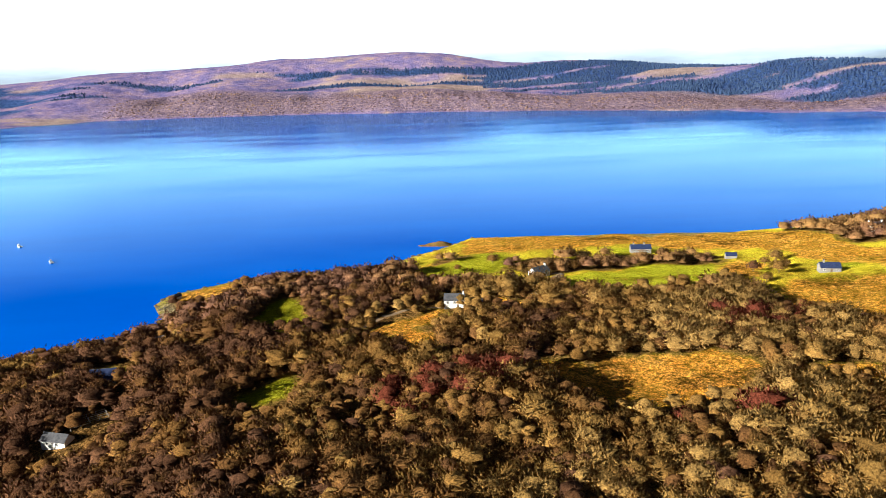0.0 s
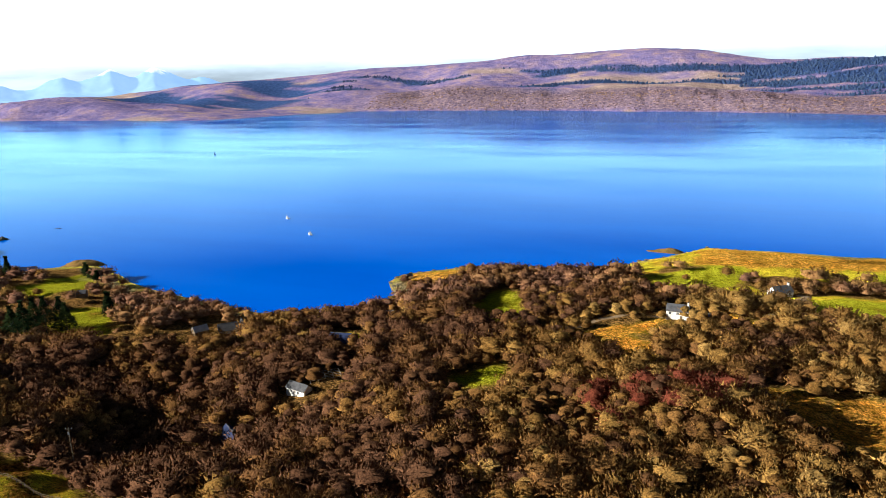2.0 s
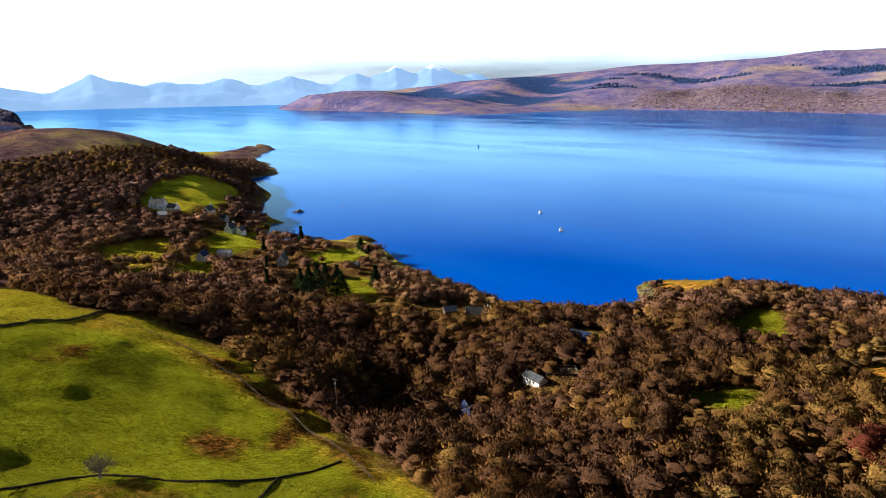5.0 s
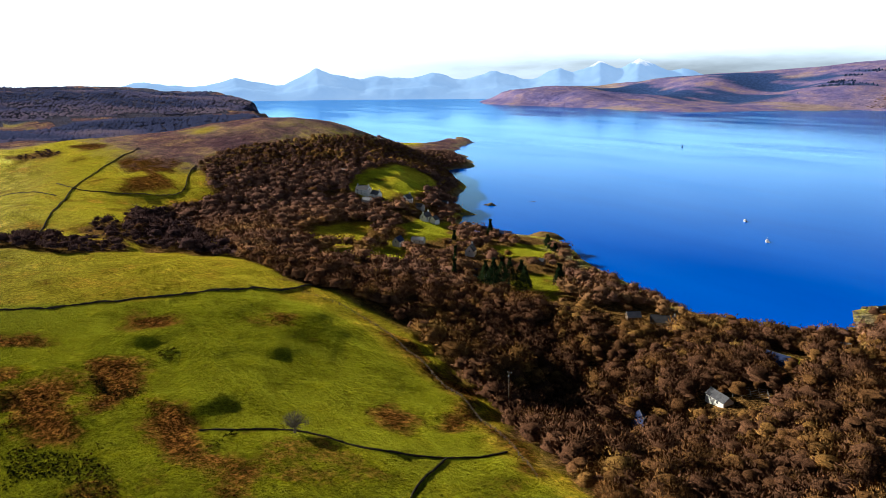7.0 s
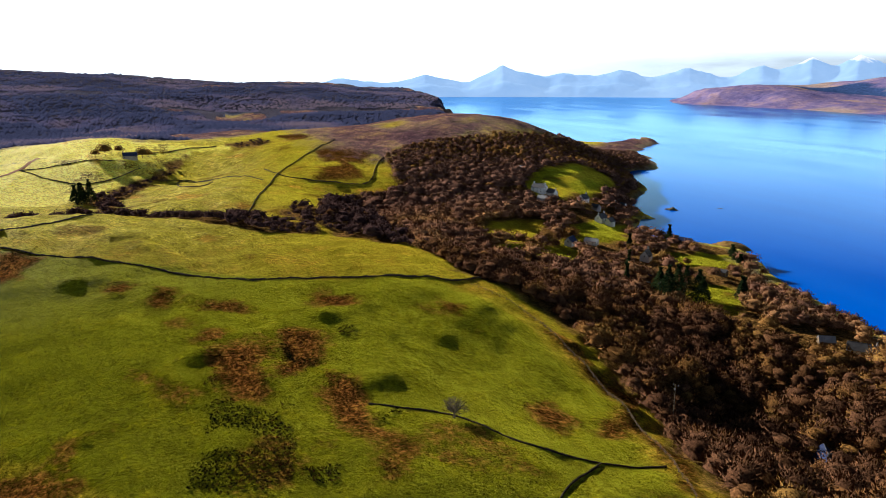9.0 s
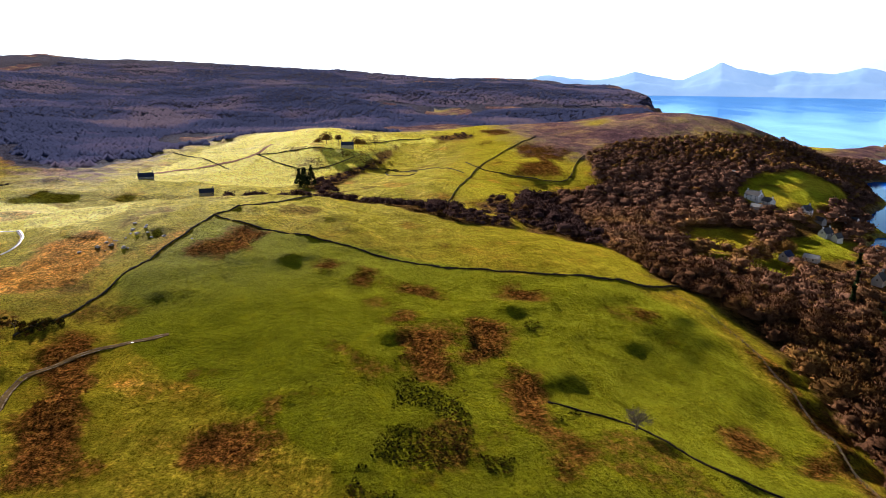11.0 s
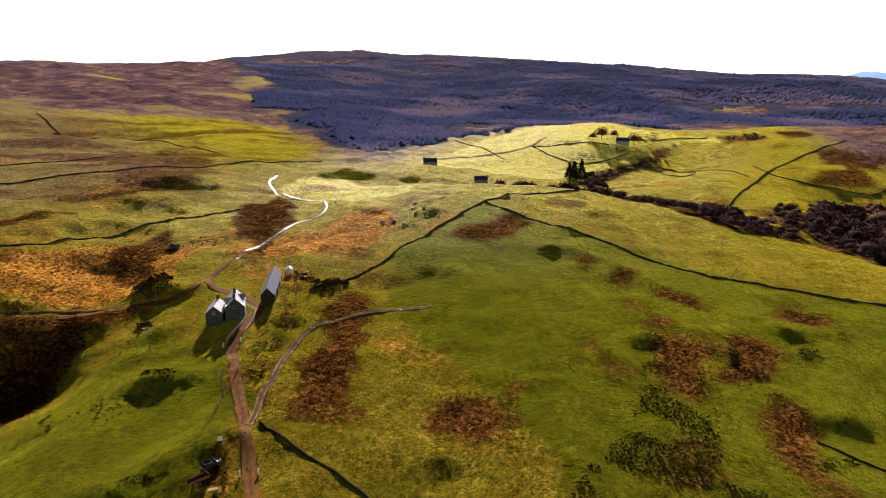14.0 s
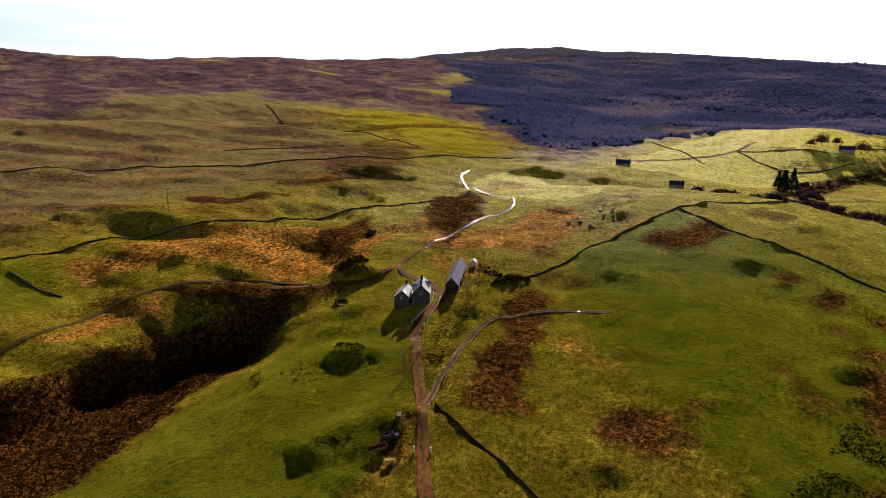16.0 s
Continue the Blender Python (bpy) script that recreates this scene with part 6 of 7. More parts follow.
zq = ground_at(q[:, 0], q[:, 1])
scarp = (rngf.uniform(size=len(q)) < 0.35) & (q[:, 0] > -1350) & (e > 12) & (e < 330 + 200 * fbm(q[:, 0], q[:, 1], 300, 3, 431)) & (zq > 3)
spruce = (e > 380) & (plantation_strips(q[:, 0], q[:, 1]) > 0.03) & (zq < 175)
bush = [(v * (1, 1, 0.55), f, 99) for v, f in (dome(np.array((0, 0, 0.5)), r, rngf, 6, 2) for r in (4.0, 5.0, 6.5))]
tall_cone = [cone_tris(r, h) for r, h in ((5, 8), (6, 10), (5.5, 9))]
# distance haze is put into the wood's mauve and the spruce's blue
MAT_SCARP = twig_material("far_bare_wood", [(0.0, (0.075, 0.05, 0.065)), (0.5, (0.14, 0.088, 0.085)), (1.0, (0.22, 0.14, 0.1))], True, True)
MAT_SPRUCE = twig_material("hazed_far_spruce", [(0.0, (0.025, 0.045, 0.11)), (1.0, (0.045, 0.075, 0.15))], True, True)
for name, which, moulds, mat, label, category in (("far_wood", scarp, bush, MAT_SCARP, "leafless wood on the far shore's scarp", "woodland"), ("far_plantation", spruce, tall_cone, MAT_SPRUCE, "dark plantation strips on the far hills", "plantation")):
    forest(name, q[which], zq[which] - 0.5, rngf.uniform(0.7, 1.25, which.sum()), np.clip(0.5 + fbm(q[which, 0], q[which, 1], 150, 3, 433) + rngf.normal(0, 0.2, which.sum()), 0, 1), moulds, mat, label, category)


def tufts(name, rings, step, high, mat, label, category, blades=16, keep=1.0, thin=0.0, spread=1.0):
    """Low scrub or tussocks within some outlines."""
    spots = np.concatenate([scatter(r, step, rngf) for r in rings])
    spots = spots[rngf.uniform(size=len(spots)) < keep]
    warp = [mask(spots[:, 0], spots[:, 1], rings, 2.0) > 0.35]
    spots = spots[warp[0]]
    if thin:
        spots = spots[fbm(spots[:, 0], spots[:, 1], 14, 3, 411) > thin - 0.25]
    mould = [(*twigs(blades, spread * high * 0.8, high, rngf, 0.09 * high + 0.03, 0.9 * high, 3), blades) for _ in range(4)]
    t = np.clip(0.5 + 0.8 * fbm(spots[:, 0], spots[:, 1], 20, 2, 421) + rngf.normal(0, 0.2, len(spots)), 0, 1)
    return forest(name, spots, ground_at(spots[:, 0], spots[:, 1]) - 0.15 * high, rngf.uniform(0.5, 1.3, len(spots)), t, mould, mat, label, category)


MAT_BRACKEN = twig_material("dead_bracken", [(0.0, (0.055, 0.02, 0.007)), (0.5, (0.115, 0.045, 0.011)), (1.0, (0.19, 0.09, 0.02))], True)
MAT_RUSH = twig_material("rushes", [(0.0, (0.03, 0.026, 0.007)), (0.6, (0.07, 0.06, 0.012)), (1.0, (0.15, 0.11, 0.02))], True)
tufts("dead_bracken", HEATHER, 1.3, 0.5, MAT_BRACKEN, "low patches of dead brown bracken", "bracken", 12, 0.85, 0.16)
MAT_HEATH = twig_material("dark_heather", [(0.0, (0.022, 0.011, 0.008)), (0.6, (0.05, 0.02, 0.01)), (1.0, (0.11, 0.04, 0.014))], True)
tufts("ravine_heather", [RAVINE_BANK], 1.15, 0.8, MAT_HEATH, "dark red-brown heather on the ravine's banks", "heather", 12, 1.0, 0.0)
# gorse near the barn, added partly to stand in for bank shadows
tufts("thicket", [[(-227, -171), (-222, -164), (-213, -153), (-218, -151), (-226, -162)], [(-207, -147), (-216, -140), (-226, -140), (-223, -149), (-212, -151)], [(-190, -207), (-200, -212), (-204, -222), (-186, -220), (-178, -210)]], 1.4, 1.5, MAT_GORSE, "dark gorse near the barn, partly in place of bank shadows", "gorse", 22, 0.9, 0.0)
# gorse outlines; two on the farm's knolls stand in for their shaded faces
GORSE = [[(-195, -18), (-193, -12), (-178, -11), (-169, 5), (-158, 5), (-146, 6), (-130, 3), (-104, -4), (-100, -28), (-137, -22), (-147, -17), (-168, -16)], [(-213, 5), (-206, 9), (-195, 10), (-202, 4)], [(-177, 20), (-174, 27), (-166, 31), (-169, 24)], [(-218, 26), (-219, 33), (-212, 32), (-198, 26), (-202, 23)], [(-137, 6), (-128, 6), (-124, 14), (-134, 16)], [(-200, 8), (-192, 10), (-188, 18), (-196, 18)], [(-154, 26), (-164, 40), (-158, 42), (-150, 30)],
         [(-134, -160), (-145, -160), (-143, -149), (-134, -150)], [(-180, -213), (-194, -206), (-190, -198), (-178, -204)], [(-212, -158), (-222, -152), (-218, -146), (-208, -148)], [(-85, -124), (-91, -121), (-95, -114), (-86, -117)],
         [(-214, -150), (-232, -145), (-220, -138), (-208, -144)], [(-185, -221), (-201, -218), (-187, -201), (-175, -205)], [(-133, -169), (-141, -169), (-135, -147), (-127, -149)], [(-103, -170), (-111, -173), (-98, -158)]]
tufts("gorse_scrub", GORSE, 0.9, 0.6, MAT_GORSE, "dark green gorse and scrub, partly standing in for knoll shadows", "gorse", 18, 0.9, 0.05)
tufts("dark_tussocks", [[(-101, -160), (-126, -170), (-134, -150), (-124, -134), (-108, -130)], [(-128, -112), (-141, -128), (-175, -146), (-196, -152), (-194, -147), (-162, -131), (-140, -122)]], 1.9, 0.75, MAT_GORSE, "small dark tussocks on the knoll's flank", "tussocks", 16, 0.6, 0.2)
ROUGH = [[(-100, -60), (-340, -125), (-420, -300), (-300, -420), (-100, -330), (60, -200), (60, -60)], [(-60, 20), (-105, 90), (-260, 80), (-310, -30), (-340, -120), (-200, -130), (-90, -50)], [(-270, 0), (-262, 90), (-340, 70), (-420, -60), (-345, -120)]]
tufts("rush_tussocks", ROUGH, 2.1, 0.45, MAT_RUSH, "scattered rush tussocks on the pasture", "tussocks", 6, 0.6, 0.15)
tufts("shrubs_on_the_moor", [[(-95, -294), (-134, -300), (-227, -270), (-330, -236), (-300, -215), (-232, -225), (-179, -224), (-122, -262)]], 3.4, 0.8, MAT_BRACKEN, "dark heather clumps on orange moor grass", "heather", 16, 0.6, 0.1)
tufts("bracken_slopes", GLADES + BRACKEN[:1], 2.2, 0.7, MAT_BRACKEN, "orange bracken and dead grass between the trees", "bracken", 8, 0.35, 0.2)


def rocks(name, cx, cy, rx, ry, high, label, turn=0.0, seed=1, low=-1.5):
    """A low rocky islet with a broken outline."""
    n, m = 40, 14
    a, q = (v.ravel() for v in np.meshgrid(np.linspace(0, 2 * np.pi, n, endpoint=False), np.linspace(0, 1, m)))
    edge = 1 + 0.45 * fbm(np.cos(a) * 2 + seed * 9, np.sin(a) * 2, 1.0, 4, 501 + seed)
    u, w = np.cos(a) * rx * edge * q, np.sin(a) * ry * edge * q
    x, y = cx + u * math.cos(turn) - w * math.sin(turn), cy + u * math.sin(turn) + w * math.cos(turn)
    z = (high - low) * (1 - q**2.2) * (0.75 + 0.9 * fbm(x, y, max(rx, ry) * 0.5, 4, 507)) + low
    i = np.arange(n * m).reshape(m, n)
    f = np.stack([i[:-1].ravel(), np.roll(i, -1, 1)[:-1].ravel(), np.roll(i, -1, 1)[1:].ravel(), i[1:].ravel()], 1)
    return x, y, z, f


MAT_SALTING = plain("salting_grass", (0.3, 0.24, 0.14), (0.5, 0.4, 0.24), 0.05, 0.95, 0)
MAT_ISLET = plain("islet_turf", (0.09, 0.06, 0.02), (0.3, 0.18, 0.05), 0.25, 0.95, 0.6, distance=0.2)
for cx, cy, rx, ry, high, mat, turn, label in (
    (-529, 393, 10, 4.5, 2.0, MAT_ROCK, 0.6, "dark seaweed-covered skerry in the bay"), (-523, 437, 9, 3.2, 1.1, MAT_ROCK, 0.8, "low awash skerry in the bay"),
    (-393, 346, 24, 13, 3.4, MAT_ISLET, -0.35, "grassy orange islet joined to the shore"), (-3, 487, 17, 7, 2.2, MAT_ISLET, 0.1, "low grassy islet with a rocky rim"),
    (-516, 352, 16, 3.2, 1.4, MAT_ROCK, -0.25, "dark rocky spit running into the bay"), (-1180, 800, 70, 14, 3.5, MAT_ISLET, -0.4, "low brown grassy promontory of the headland"), (24, 494, 12, 5, 1.8, MAT_ISLET, 0.2, "low grassy shore ledge"), (1090, 1935, 240, 36, 5, MAT_SALTING, -0.6, "low pale salting along the far shore")):
    x, y, z, f = rocks("islet", cx, cy, rx, ry, high, label, turn, int(abs(cx)) % 7 + 1)
    tagged(new("islet", mesh_of("islet", np.stack([x, y, z], 1), f, mat)), label, "islet")


def boulder(x, y, size, seed, mat=MAT_ROCK):
    bm = bmesh.new()
    bmesh.ops.create_icosphere(bm, subdivisions=2, radius=size)
    for v in bm.verts:
        v.co *= 1 + 0.5 * noise.noise(v.co / size * 1.3 + Vector((seed * 3.1, 0, 0)))
        v.co.z *= 0.6
    me = bpy.data.meshes.new("boulder")
    bm.to_mesh(me)
    bm.free()
    me.materials.append(mat)
    ob = new("boulder", me)
    ob.location = (x, y, max(ground_at(x, y)[0], -0.3) + size * 0.1)
    return tagged(ob, "weathered grey boulder on the ground", "boulder", "boulders on shore and pasture")


MAT_PALE_ROCK = plain("pale_rock", (0.25, 0.23, 0.2), (0.55, 0.52, 0.47), 0.8, 0.6, 0.5, distance=0.1)
for k in range(22):
    boulder(-312 + rngf.normal() * 11, -155 + rngf.normal() * 10, rngf.uniform(0.4, 1.3), k, MAT_PALE_ROCK)
shore_line = drape([(40, 500), (20, 500), (2, 482), (-36, 432), (-67, 414), (-103, 415), (-136, 405), (-163, 383), (-165, 366), (-150, 345), (-148, 327), (-160, 312), (-206, 292)], 5.0)
for k, (x, y) in enumerate(shore_line):
    boulder(x + rngf.normal() * 2.2, y + rngf.normal() * 2.2, rngf.uniform(0.5, 1.6), k + 40)

# the lone dead tree on the pasture
lone = new("dead_tree")
lone.location = (-153, 50, ground_at(-153, 50)[0])
v, f = limbs(4.6, 6.0, rngf, 16, 0.3)
dead_trunk = new("trunk", mesh_of("trunk", v, f, MAT_BARK))
dead_crown = new("crown", mesh_of("crown", *twigs(420, 4.6, 4.6, rngf, 0.05, 2.6, 6), MAT_BARK))
dead_trunk.parent = dead_crown.parent = lone
tagged(lone, "lone leafless tree with spreading bare branches on the pasture", "tree")

# slender bare trees by the barn
for k, (x, y, s) in enumerate(((-192, -150, 1.0), (-178, -139, 0.8), (-208, -155, 1.1), (-200, -150, 0.9), (-184, -144, 0.9), (-212, -151, 0.8))):
    slim = new("young_tree")
    slim.location = (x, y, ground_at(x, y)[0] - 0.1)
    v, f = limbs(2.2 * s, 7.5 * s, rngf, 6, 0.13)
    slim_trunk = new("trunk", mesh_of("trunk", v, f, MAT_BARK))
    v, f, _ = canopy(260, 2.4 * s, 8.0 * s, rngf, 0.035, 1.5, 0)
    slim_crown = new("crown", mesh_of("crown", v, f, MAT_TWIG))
    slim_trunk.parent = slim_crown.parent = slim
    tagged(slim, "slender leafless young tree beside the stone barn", "tree", "young trees by the barn")

# white fence in front of the farmhouse
picket = new("picket_fence")
p = drape([(-187, -163), (-181, -158), (-174, -155), (-168, -153), (-162, -153)], 1.5)
for i, (x, y) in enumerate(p):
    z = ground_at(x, y)[0]
    part("post", *rod((x, y, z - 0.4), (x, y, z + 1.1), 0.09, 0.08, 5), MAT_PAINT, picket)
    if i:
        a, za = p[i - 1], ground_at(*p[i - 1])[0]
        for h in (0.45, 0.9):
            part("rail", *rod((a[0], a[1], za + h), (x, y, z + h), 0.07, None, 4), MAT_PAINT, picket)
tagged(picket, "white painted timber fence before the farmhouse", "fence")

# garden and farm trees
for x, y, s, k in ((-712, -130, 1.2, 0), (-718, -122, 1.3, 1), (-735, -112, 1.1, 3), (-730, -90, 1.2, 1), (-742, -86, 1.0, 2),
                   (-356, 262, 0.9, 1), (-372, 246, 0.9, 0), (-390, 250, 0.8, 2), (-420, 228, 1.0, 1), (-412, 212, 1.0, 3), (-400, 205, 0.9, 0), (-395, 196, 1.1, 1), (-430, 285, 0.8, 2), (-345, 272, 0.8, 0), (-338, 262, 0.7, 3), (-325, 290, 0.7, 4), (-375, 300, 0.7, 1), (-480, 290, 0.9, 0), (-490, 278, 0.9, 1), (-478, 320, 0.8, 2),
                   (-20, 412, 0.7, 2), (8, 380, 0.6, 0), (30, 395, 0.7, 1), (60, 372, 0.7, 3), (45, 375, 0.7, 2), (36, 350, 0.7, 4), (75, 372, 0.6, 1), (160, 320, 0.8, 0), (172, 332, 0.8, 1), (182, 345, 0.7, 2), (165, 345, 0.9, 3), (178, 360, 0.8, 0), (190, 372, 0.8, 1)):
    copy_thing(kinds[k], Matrix.Translation((x, y, ground_at(x, y)[0] - 0.1)) @ Matrix.Rotation(x, 4, "Z") @ Matrix.Diagonal((s * 0.9, s * 0.9, s * 1.05, 1)))


# ---- poles, boats, vehicles ----
def utility_pole(x, y, tall, label, turn=0.4, arm=1.8):
    pole = new("utility_pole")
    pole.matrix_world = Matrix.Translation((x, y, ground_at(x, y)[0])) @ Matrix.Rotation(turn, 4, "Z")
    part("shaft", *rod((0, 0, -1), (0, 0, tall), 0.17, 0.12, 8), MAT_WOOD, pole)
    part("crossarm", *box(0, 0.14, tall - 0.5, arm, 0.14, 0.16), MAT_WOOD, pole)
    for c in (-0.45, 0.0, 0.45):
        part("insulator", *rod((c * arm, 0.14, tall - 0.42), (c * arm, 0.14, tall - 0.12), 0.06, 0.05, 6), MAT_PAINT, pole)
    part("transformer", *rod((0.0, -0.32, tall - 1.9), (0.0, -0.32, tall - 1.2), 0.2, None, 8), MAT_TIN, pole)
    return tagged(pole, label, "utility pole", "wooden power poles")


utility_pole(-129.5, -127.5, 8.8, "wooden power pole with a crossarm beside the farm track")
utility_pole(-157, 126, 15.5, "wooden power pole with a crossarm above the trees")
utility_pole(-153, -299, 23.0, "tall slender wooden mast with a small crossarm", arm=2.2)
utility_pole(-150, -176, 8.0, "wooden power pole behind the farmhouse")

MAT_HULL = plain("white_gelcoat", (0.72, 0.72, 0.72), (0.85, 0.85, 0.85), 0.8, 0.3, 0)
MAT_DARK = plain("dark_rubber", (0.012, 0.012, 0.013), (0.03, 0.03, 0.032), 2.0, 0.7, 0.1)
MAT_BUOY = plain("dark_green_paint", (0.02, 0.05, 0.03), (0.04, 0.08, 0.05), 1.0, 0.5, 0)


def motor_boat(x, y, turn, s, label):
    boat = new("motor_boat")
    boat.matrix_world = Matrix.Translation((x, y, 0)) @ Matrix.Rotation(turn, 4, "Z") @ Matrix.Scale(s, 4)
    n, rows = 9, []
    for k in range(n):
        u = k / (n - 1)
        w = 1.25 * math.sqrt(max(0.0, 1 - (u * 1.02 - 0.12) ** 4)) * (1 - 0.97 * smooth(u, 0.6, 1.0))
        up = 0.8 + 0.45 * u * u
        rows.append([(-3.6 + 7.2 * u, -w, up), (-3.6 + 7.2 * u, -w * 0.75, -0.2), (-3.6 + 7.2 * u, 0, -0.45 + 0.4 * u**4), (-3.6 + 7.2 * u, w * 0.75, -0.2), (-3.6 + 7.2 * u, w, up)])
    v = [p for r in rows for p in r]
    f = [(5 * k + j, 5 * k + j + 1, 5 * k + j + 6, 5 * k + j + 5) for k in range(n - 1) for j in range(4)] + [tuple(range(5))[::-1]]
    part("hull", v, f, MAT_HULL, boat)
    part("deck", [(r[0][0], r[0][1] * 0.96, r[0][2] - 0.06) for r in rows] + [(r[4][0], r[4][1] * 0.96, r[4][2] - 0.06) for r in rows], [(k, k + 1, n + k + 1, n + k) for k in range(n - 1)], MAT_PAINT, boat)
    cab = part("cabin", [(-1.2, -0.85, 0.8), (1.7, -0.7, 0.95), (1.7, 0.7, 0.95), (-1.2, 0.85, 0.8), (-0.9, -0.7, 2.1), (0.7, -0.6, 2.1), (0.7, 0.6, 2.1), (-0.9, 0.7, 2.1)], [(0, 1, 5, 4), (1, 2, 6, 5), (2, 3, 7, 6), (3, 0, 4, 7), (4, 5, 6, 7)], MAT_HULL, boat)
    part("windscreen", [(1.6, -0.6, 1.15), (1.6, 0.6, 1.15), (0.84, 0.52, 2.0), (0.84, -0.52, 2.0)], [(0, 1, 2, 3)], MAT_GLASS, cab)
    part("mast", *rod((-0.2, 0, 2.0), (-0.4, 0, 4.0), 0.05, 0.03), MAT_PAINT, boat)
    part("outboard", *box(-3.8, 0, 0.5, 0.5, 0.4, 0.9), MAT_DARK, boat)
    return tagged(boat, label, "boat", "boats moored in the bay")


motor_boat(-284, 474, 2.3, 1.0, "small white motor cruiser moored in the bay")
motor_boat(-340, 529, 2.5, 0.95, "small white cabin boat moored in the bay")
buoy = new("channel_buoy")
buoy.location = (-800, 1022, 0)
part("float", *rod((0, 0, -0.8), (0, 0, 0.9), 1.5, 1.5, 12), MAT_BUOY, buoy)
part("tower", *rod((0, 0, 0.9), (0, 0, 4.8), 0.9, 0.25, 6), MAT_BUOY, buoy)
part("lantern", *rod((0, 0, 4.8), (0, 0, 5.4), 0.25, 0.2, 8), MAT_GLASS, buoy)
tagged(buoy, "dark channel buoy floating in the inlet", "buoy")


def wheel_at(name, x, y, r, parent):
    w = part(name, *rod((x, y - 0.11, r), (x, y + 0.11, r), r, None, 14), MAT_DARK, parent)
    part("rim", *rod((x, y - 0.125, r), (x, y + 0.125, r), r * 0.55, None, 10), MAT_TIN, w)


def vehicle(x, y, turn, paint, label, category, bed=False):
    car = new(category.replace(" ", "_"))
    car.matrix_world = Matrix.Translation((x, y, ground_at(x, y)[0] + 0.08)) @ Matrix.Rotation(turn, 4, "Z")
    part("body", [(-2.1, -0.85, 0.35), (2.1, -0.85, 0.35), (2.1, 0.85, 0.35), (-2.1, 0.85, 0.35), (-2.1, -0.85, 0.95), (2.05, -0.8, 0.9), (2.05, 0.8, 0.9), (-2.1, 0.85, 0.95)], [(0, 3, 2, 1), (4, 5, 6, 7), (0, 1, 5, 4), (1, 2, 6, 5), (2, 3, 7, 6), (3, 0, 4, 7)], paint, car)
    a = 0.1 if bed else -1.9
    cab = part("cabin", [(a, -0.8, 0.94), (1.2, -0.8, 0.9), (1.2, 0.8, 0.9), (a, 0.8, 0.94), (a + 0.3, -0.65, 1.6), (0.6, -0.65, 1.6), (0.6, 0.65, 1.6), (a + 0.3, 0.65, 1.6)], [(4, 5, 6, 7), (0, 1, 5, 4), (1, 2, 6, 5), (2, 3, 7, 6), (3, 0, 4, 7)], paint, car)
    part("windscreen", [(1.16, -0.7, 0.98), (1.16, 0.7, 0.98), (0.68, 0.6, 1.54), (0.68, -0.6, 1.54)], [(0, 1, 2, 3)], MAT_GLASS, cab)
    for s in (-1, 1):
        part("side_window", [(a + 0.35, s * 0.8, 1.02), (0.95, s * 0.8, 1.0), (0.6, s * 0.69, 1.5), (a + 0.45, s * 0.69, 1.5)], [(0, 1, 2, 3)], MAT_GLASS, cab)
        part("headlight", *box(2.06, s * 0.6, 0.75, 0.08, 0.3, 0.16), MAT_HULL, car)
        for c in (-1.3, 1.35):
            wheel_at("wheel", c, s * 0.82, 0.34, car)
    if bed:
        part("cargo_bed", *joined(box(-1.05, -0.82, 1.1, 2.0, 0.06, 0.35), box(-1.05, 0.82, 1.1, 2.0, 0.06, 0.35), box(-2.07, 0, 1.1, 0.06, 1.6, 0.35)), paint, car)
    return tagged(car, label, category)


MAT_CAR_PALE = plain("pale_blue_car_paint", (0.42, 0.5, 0.6), (0.5, 0.58, 0.68), 0.5, 0.25, 0)
MAT_CAR_DARK = plain("dark_car_paint", (0.03, 0.032, 0.035), (0.06, 0.062, 0.066), 0.5, 0.3, 0)
MAT_RUST = plain("rusty_steel", (0.1, 0.045, 0.02), (0.26, 0.12, 0.05), 1.5, 0.8, 0.3)
MAT_YELLOW = plain("faded_yellow_paint", (0.3, 0.2, 0.03), (0.5, 0.36, 0.07), 1.0, 0.6, 0.1)
vehicle(44, 313.5, 0.6, MAT_CAR_PALE, "pale blue car parked among the trees", "car")
vehicle(-101.5, -107, 2.55, MAT_CAR_DARK, "dark pickup with a white roof parked beside the track", "pickup truck", True)
trailer = new("trailer")
trailer.matrix_world = Matrix.Translation((-95.5, -106, ground_at(-95.5, -106)[0])) @ Matrix.Rotation(2.75, 4, "Z")
part("bed", *box(0, 0, 0.75, 4.6, 2.0, 0.18), MAT_RUST, trailer)
for s in (-1, 1):
    part("side_board", *box(0, s * 0.98, 1.15, 4.6, 0.06, 0.6), MAT_RUST, trailer)
    wheel_at("wheel", -0.2, s * 1.1, 0.4, trailer)
part("headboard", *box(2.3, 0, 1.25, 0.08, 2.0, 0.9), MAT_RUST, trailer)
part("drawbar", *rod((2.3, 0, 0.6), (3.8, 0, 0.5), 0.07), MAT_RUST, trailer)
tagged(trailer, "rusty brown flatbed trailer on the grass", "trailer")
roller = new("farm_implement")
roller.matrix_world = Matrix.Translation((-94, -100.5, ground_at(-94, -100.5)[0])) @ Matrix.Rotation(2.4, 4, "Z")
part("frame", *joined(box(0, 0.6, 0.6, 2.8, 0.12, 0.12), box(0, -0.6, 0.6, 2.8, 0.12, 0.12), box(-1.3, 0, 0.6, 0.12, 1.3, 0.12), box(1.3, 0, 0.6, 0.12, 1.3, 0.12)), MAT_YELLOW, roller)
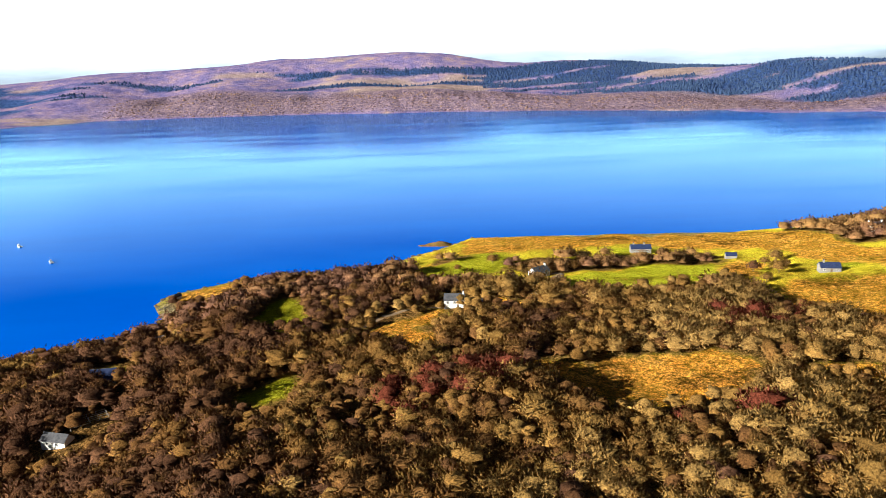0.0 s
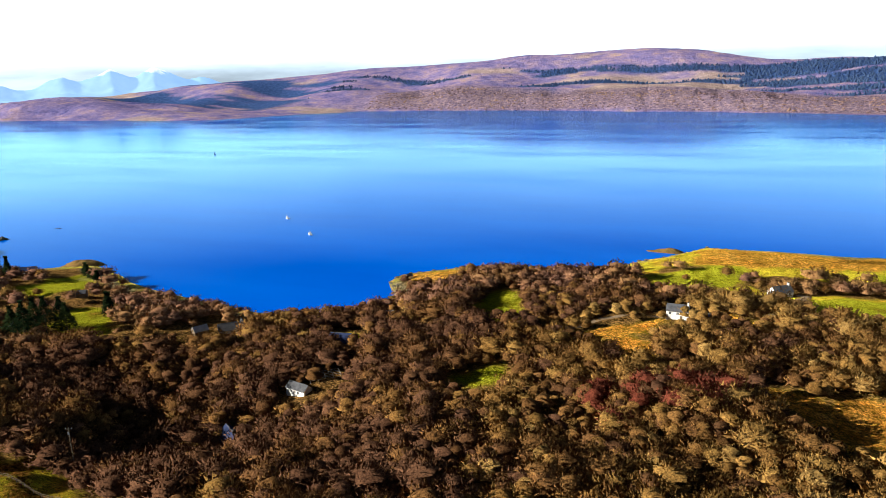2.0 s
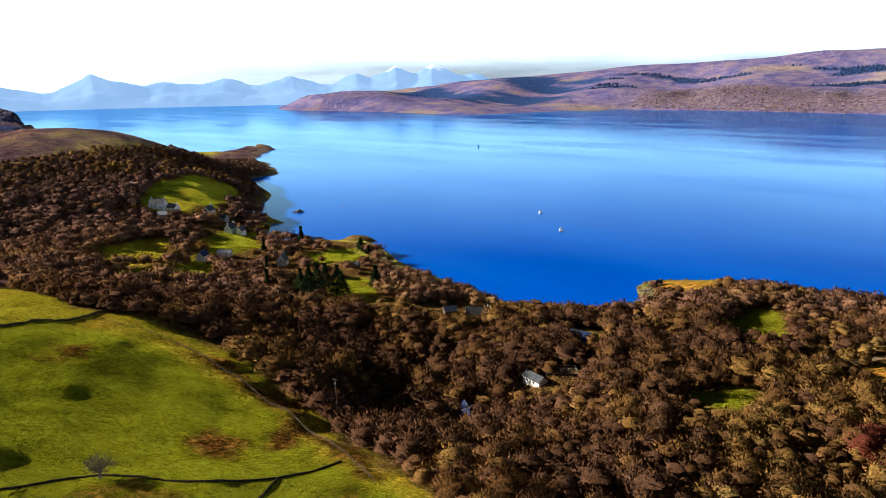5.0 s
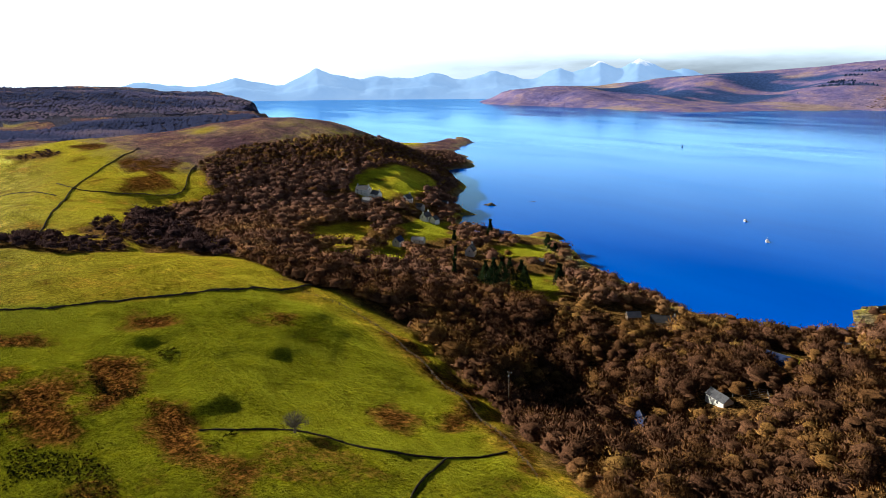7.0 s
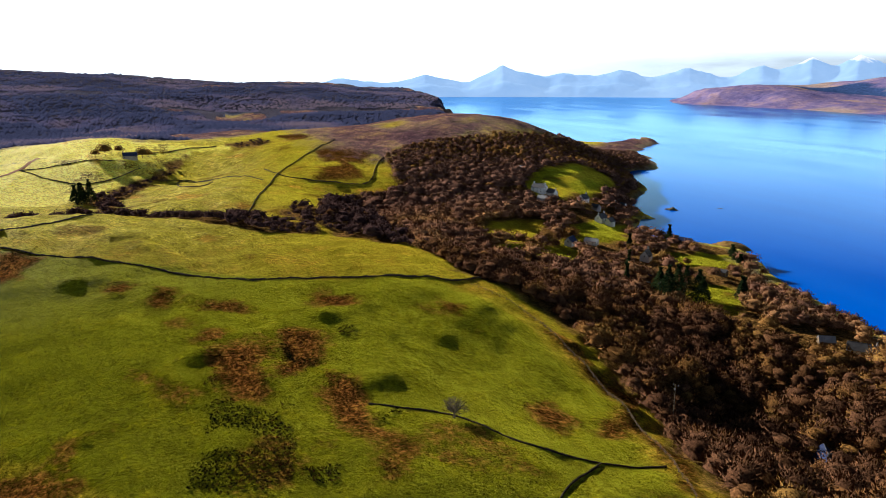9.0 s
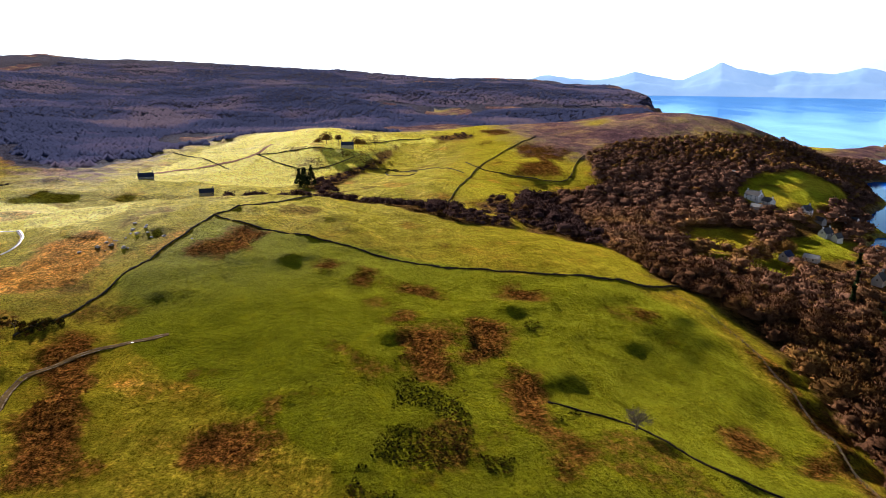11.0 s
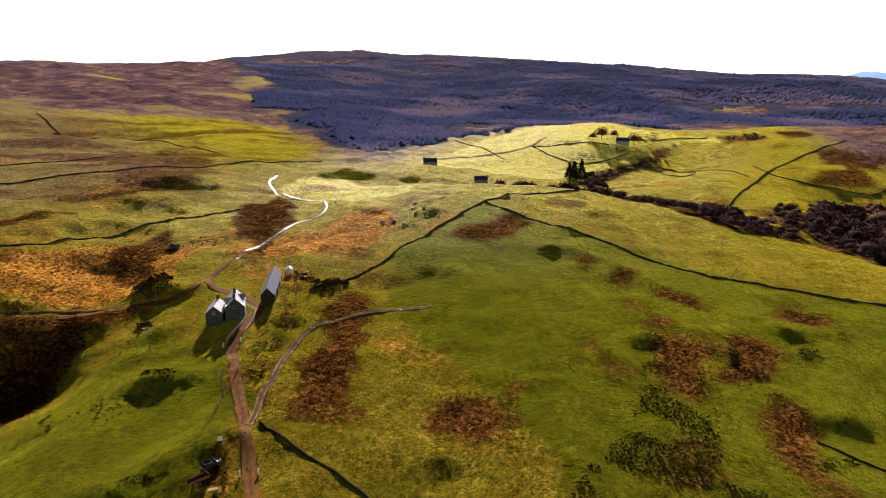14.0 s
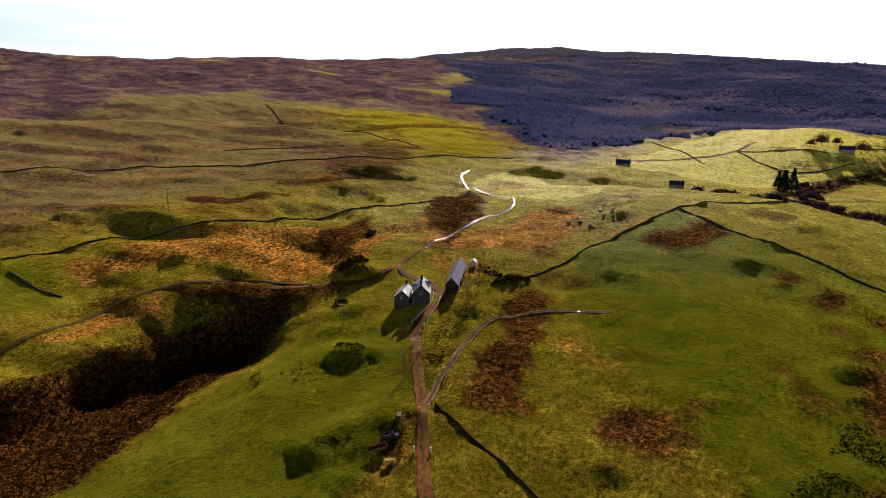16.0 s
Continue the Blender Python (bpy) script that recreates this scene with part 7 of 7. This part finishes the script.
part("hopper", *box(0, 0, 0.95, 2.2, 1.1, 0.6), MAT_YELLOW, roller)
for s in (-1, 1):
    wheel_at("wheel", 0.6, s * 0.85, 0.35, roller)
tagged(roller, "faded yellow farm spreader on the grass", "farm implement")
stack = new("pallet_stack")
stack.matrix_world = Matrix.Translation((-108, -110, ground_at(-108, -110)[0])) @ Matrix.Rotation(0.7, 4, "Z")
for k in range(5):
    part("pallet", *joined(box(0.05 * (k % 2), 0, 0.1 + 0.2 * k, 2.4, 1.2, 0.05), box(0, -0.5, 0.02 + 0.2 * k, 2.4, 0.1, 0.12), box(0, 0.5, 0.02 + 0.2 * k, 2.4, 0.1, 0.12)), MAT_WOOD, stack)
tagged(stack, "stack of pale grey timber pallets", "pallet stack")

# white gateposts and gate on the farm track
for x, y in ((-161.5, -146.5), (-157.5, -150.5), (-103.8, -95.4), (-101, -98.6)):
    post = new("gatepost")
    post.location = (x, y, ground_at(x, y)[0])
    part("shaft", *box(0, 0, 0.55, 0.3, 0.3, 1.9), MAT_PAINT, post)
    part("cap", *box(0, 0, 1.56, 0.4, 0.4, 0.12), MAT_PAINT, post)
    tagged(post, "white painted gatepost beside the track", "gatepost", "gateposts of the farm track")

# timber pens beside the white shed
pens = new("livestock_pen")
pz = ground_at(-124, 212)[0]
pens.matrix_world = Matrix.Translation((-124, 212, pz)) @ Matrix.Rotation(radians(38), 4, "Z")
for i in range(5):
    for j in range(3):
        if rngf.uniform() < 0.9:
            part("post", *rod((-6 + 3 * i, -3 + 3 * j, -0.6), (-6 + 3 * i, -3 + 3 * j, 1.6), 0.12, 0.1, 5), MAT_PALE_ROCK, pens)
for j in range(3):
    part("rail", *joined(*[box(0, -3 + 3 * j, h, 12, 0.07, 0.1) for h in (0.6, 1.35)]), MAT_PALE_ROCK, pens)
for i in (0, 2, 4):
    part("cross_rail", *joined(*[box(-6 + 3 * i, 0, h, 0.07, 6, 0.1) for h in (0.6, 1.35)]), MAT_PALE_ROCK, pens)
tagged(pens, "pale weathered timber livestock pens in a clearing", "livestock pen")
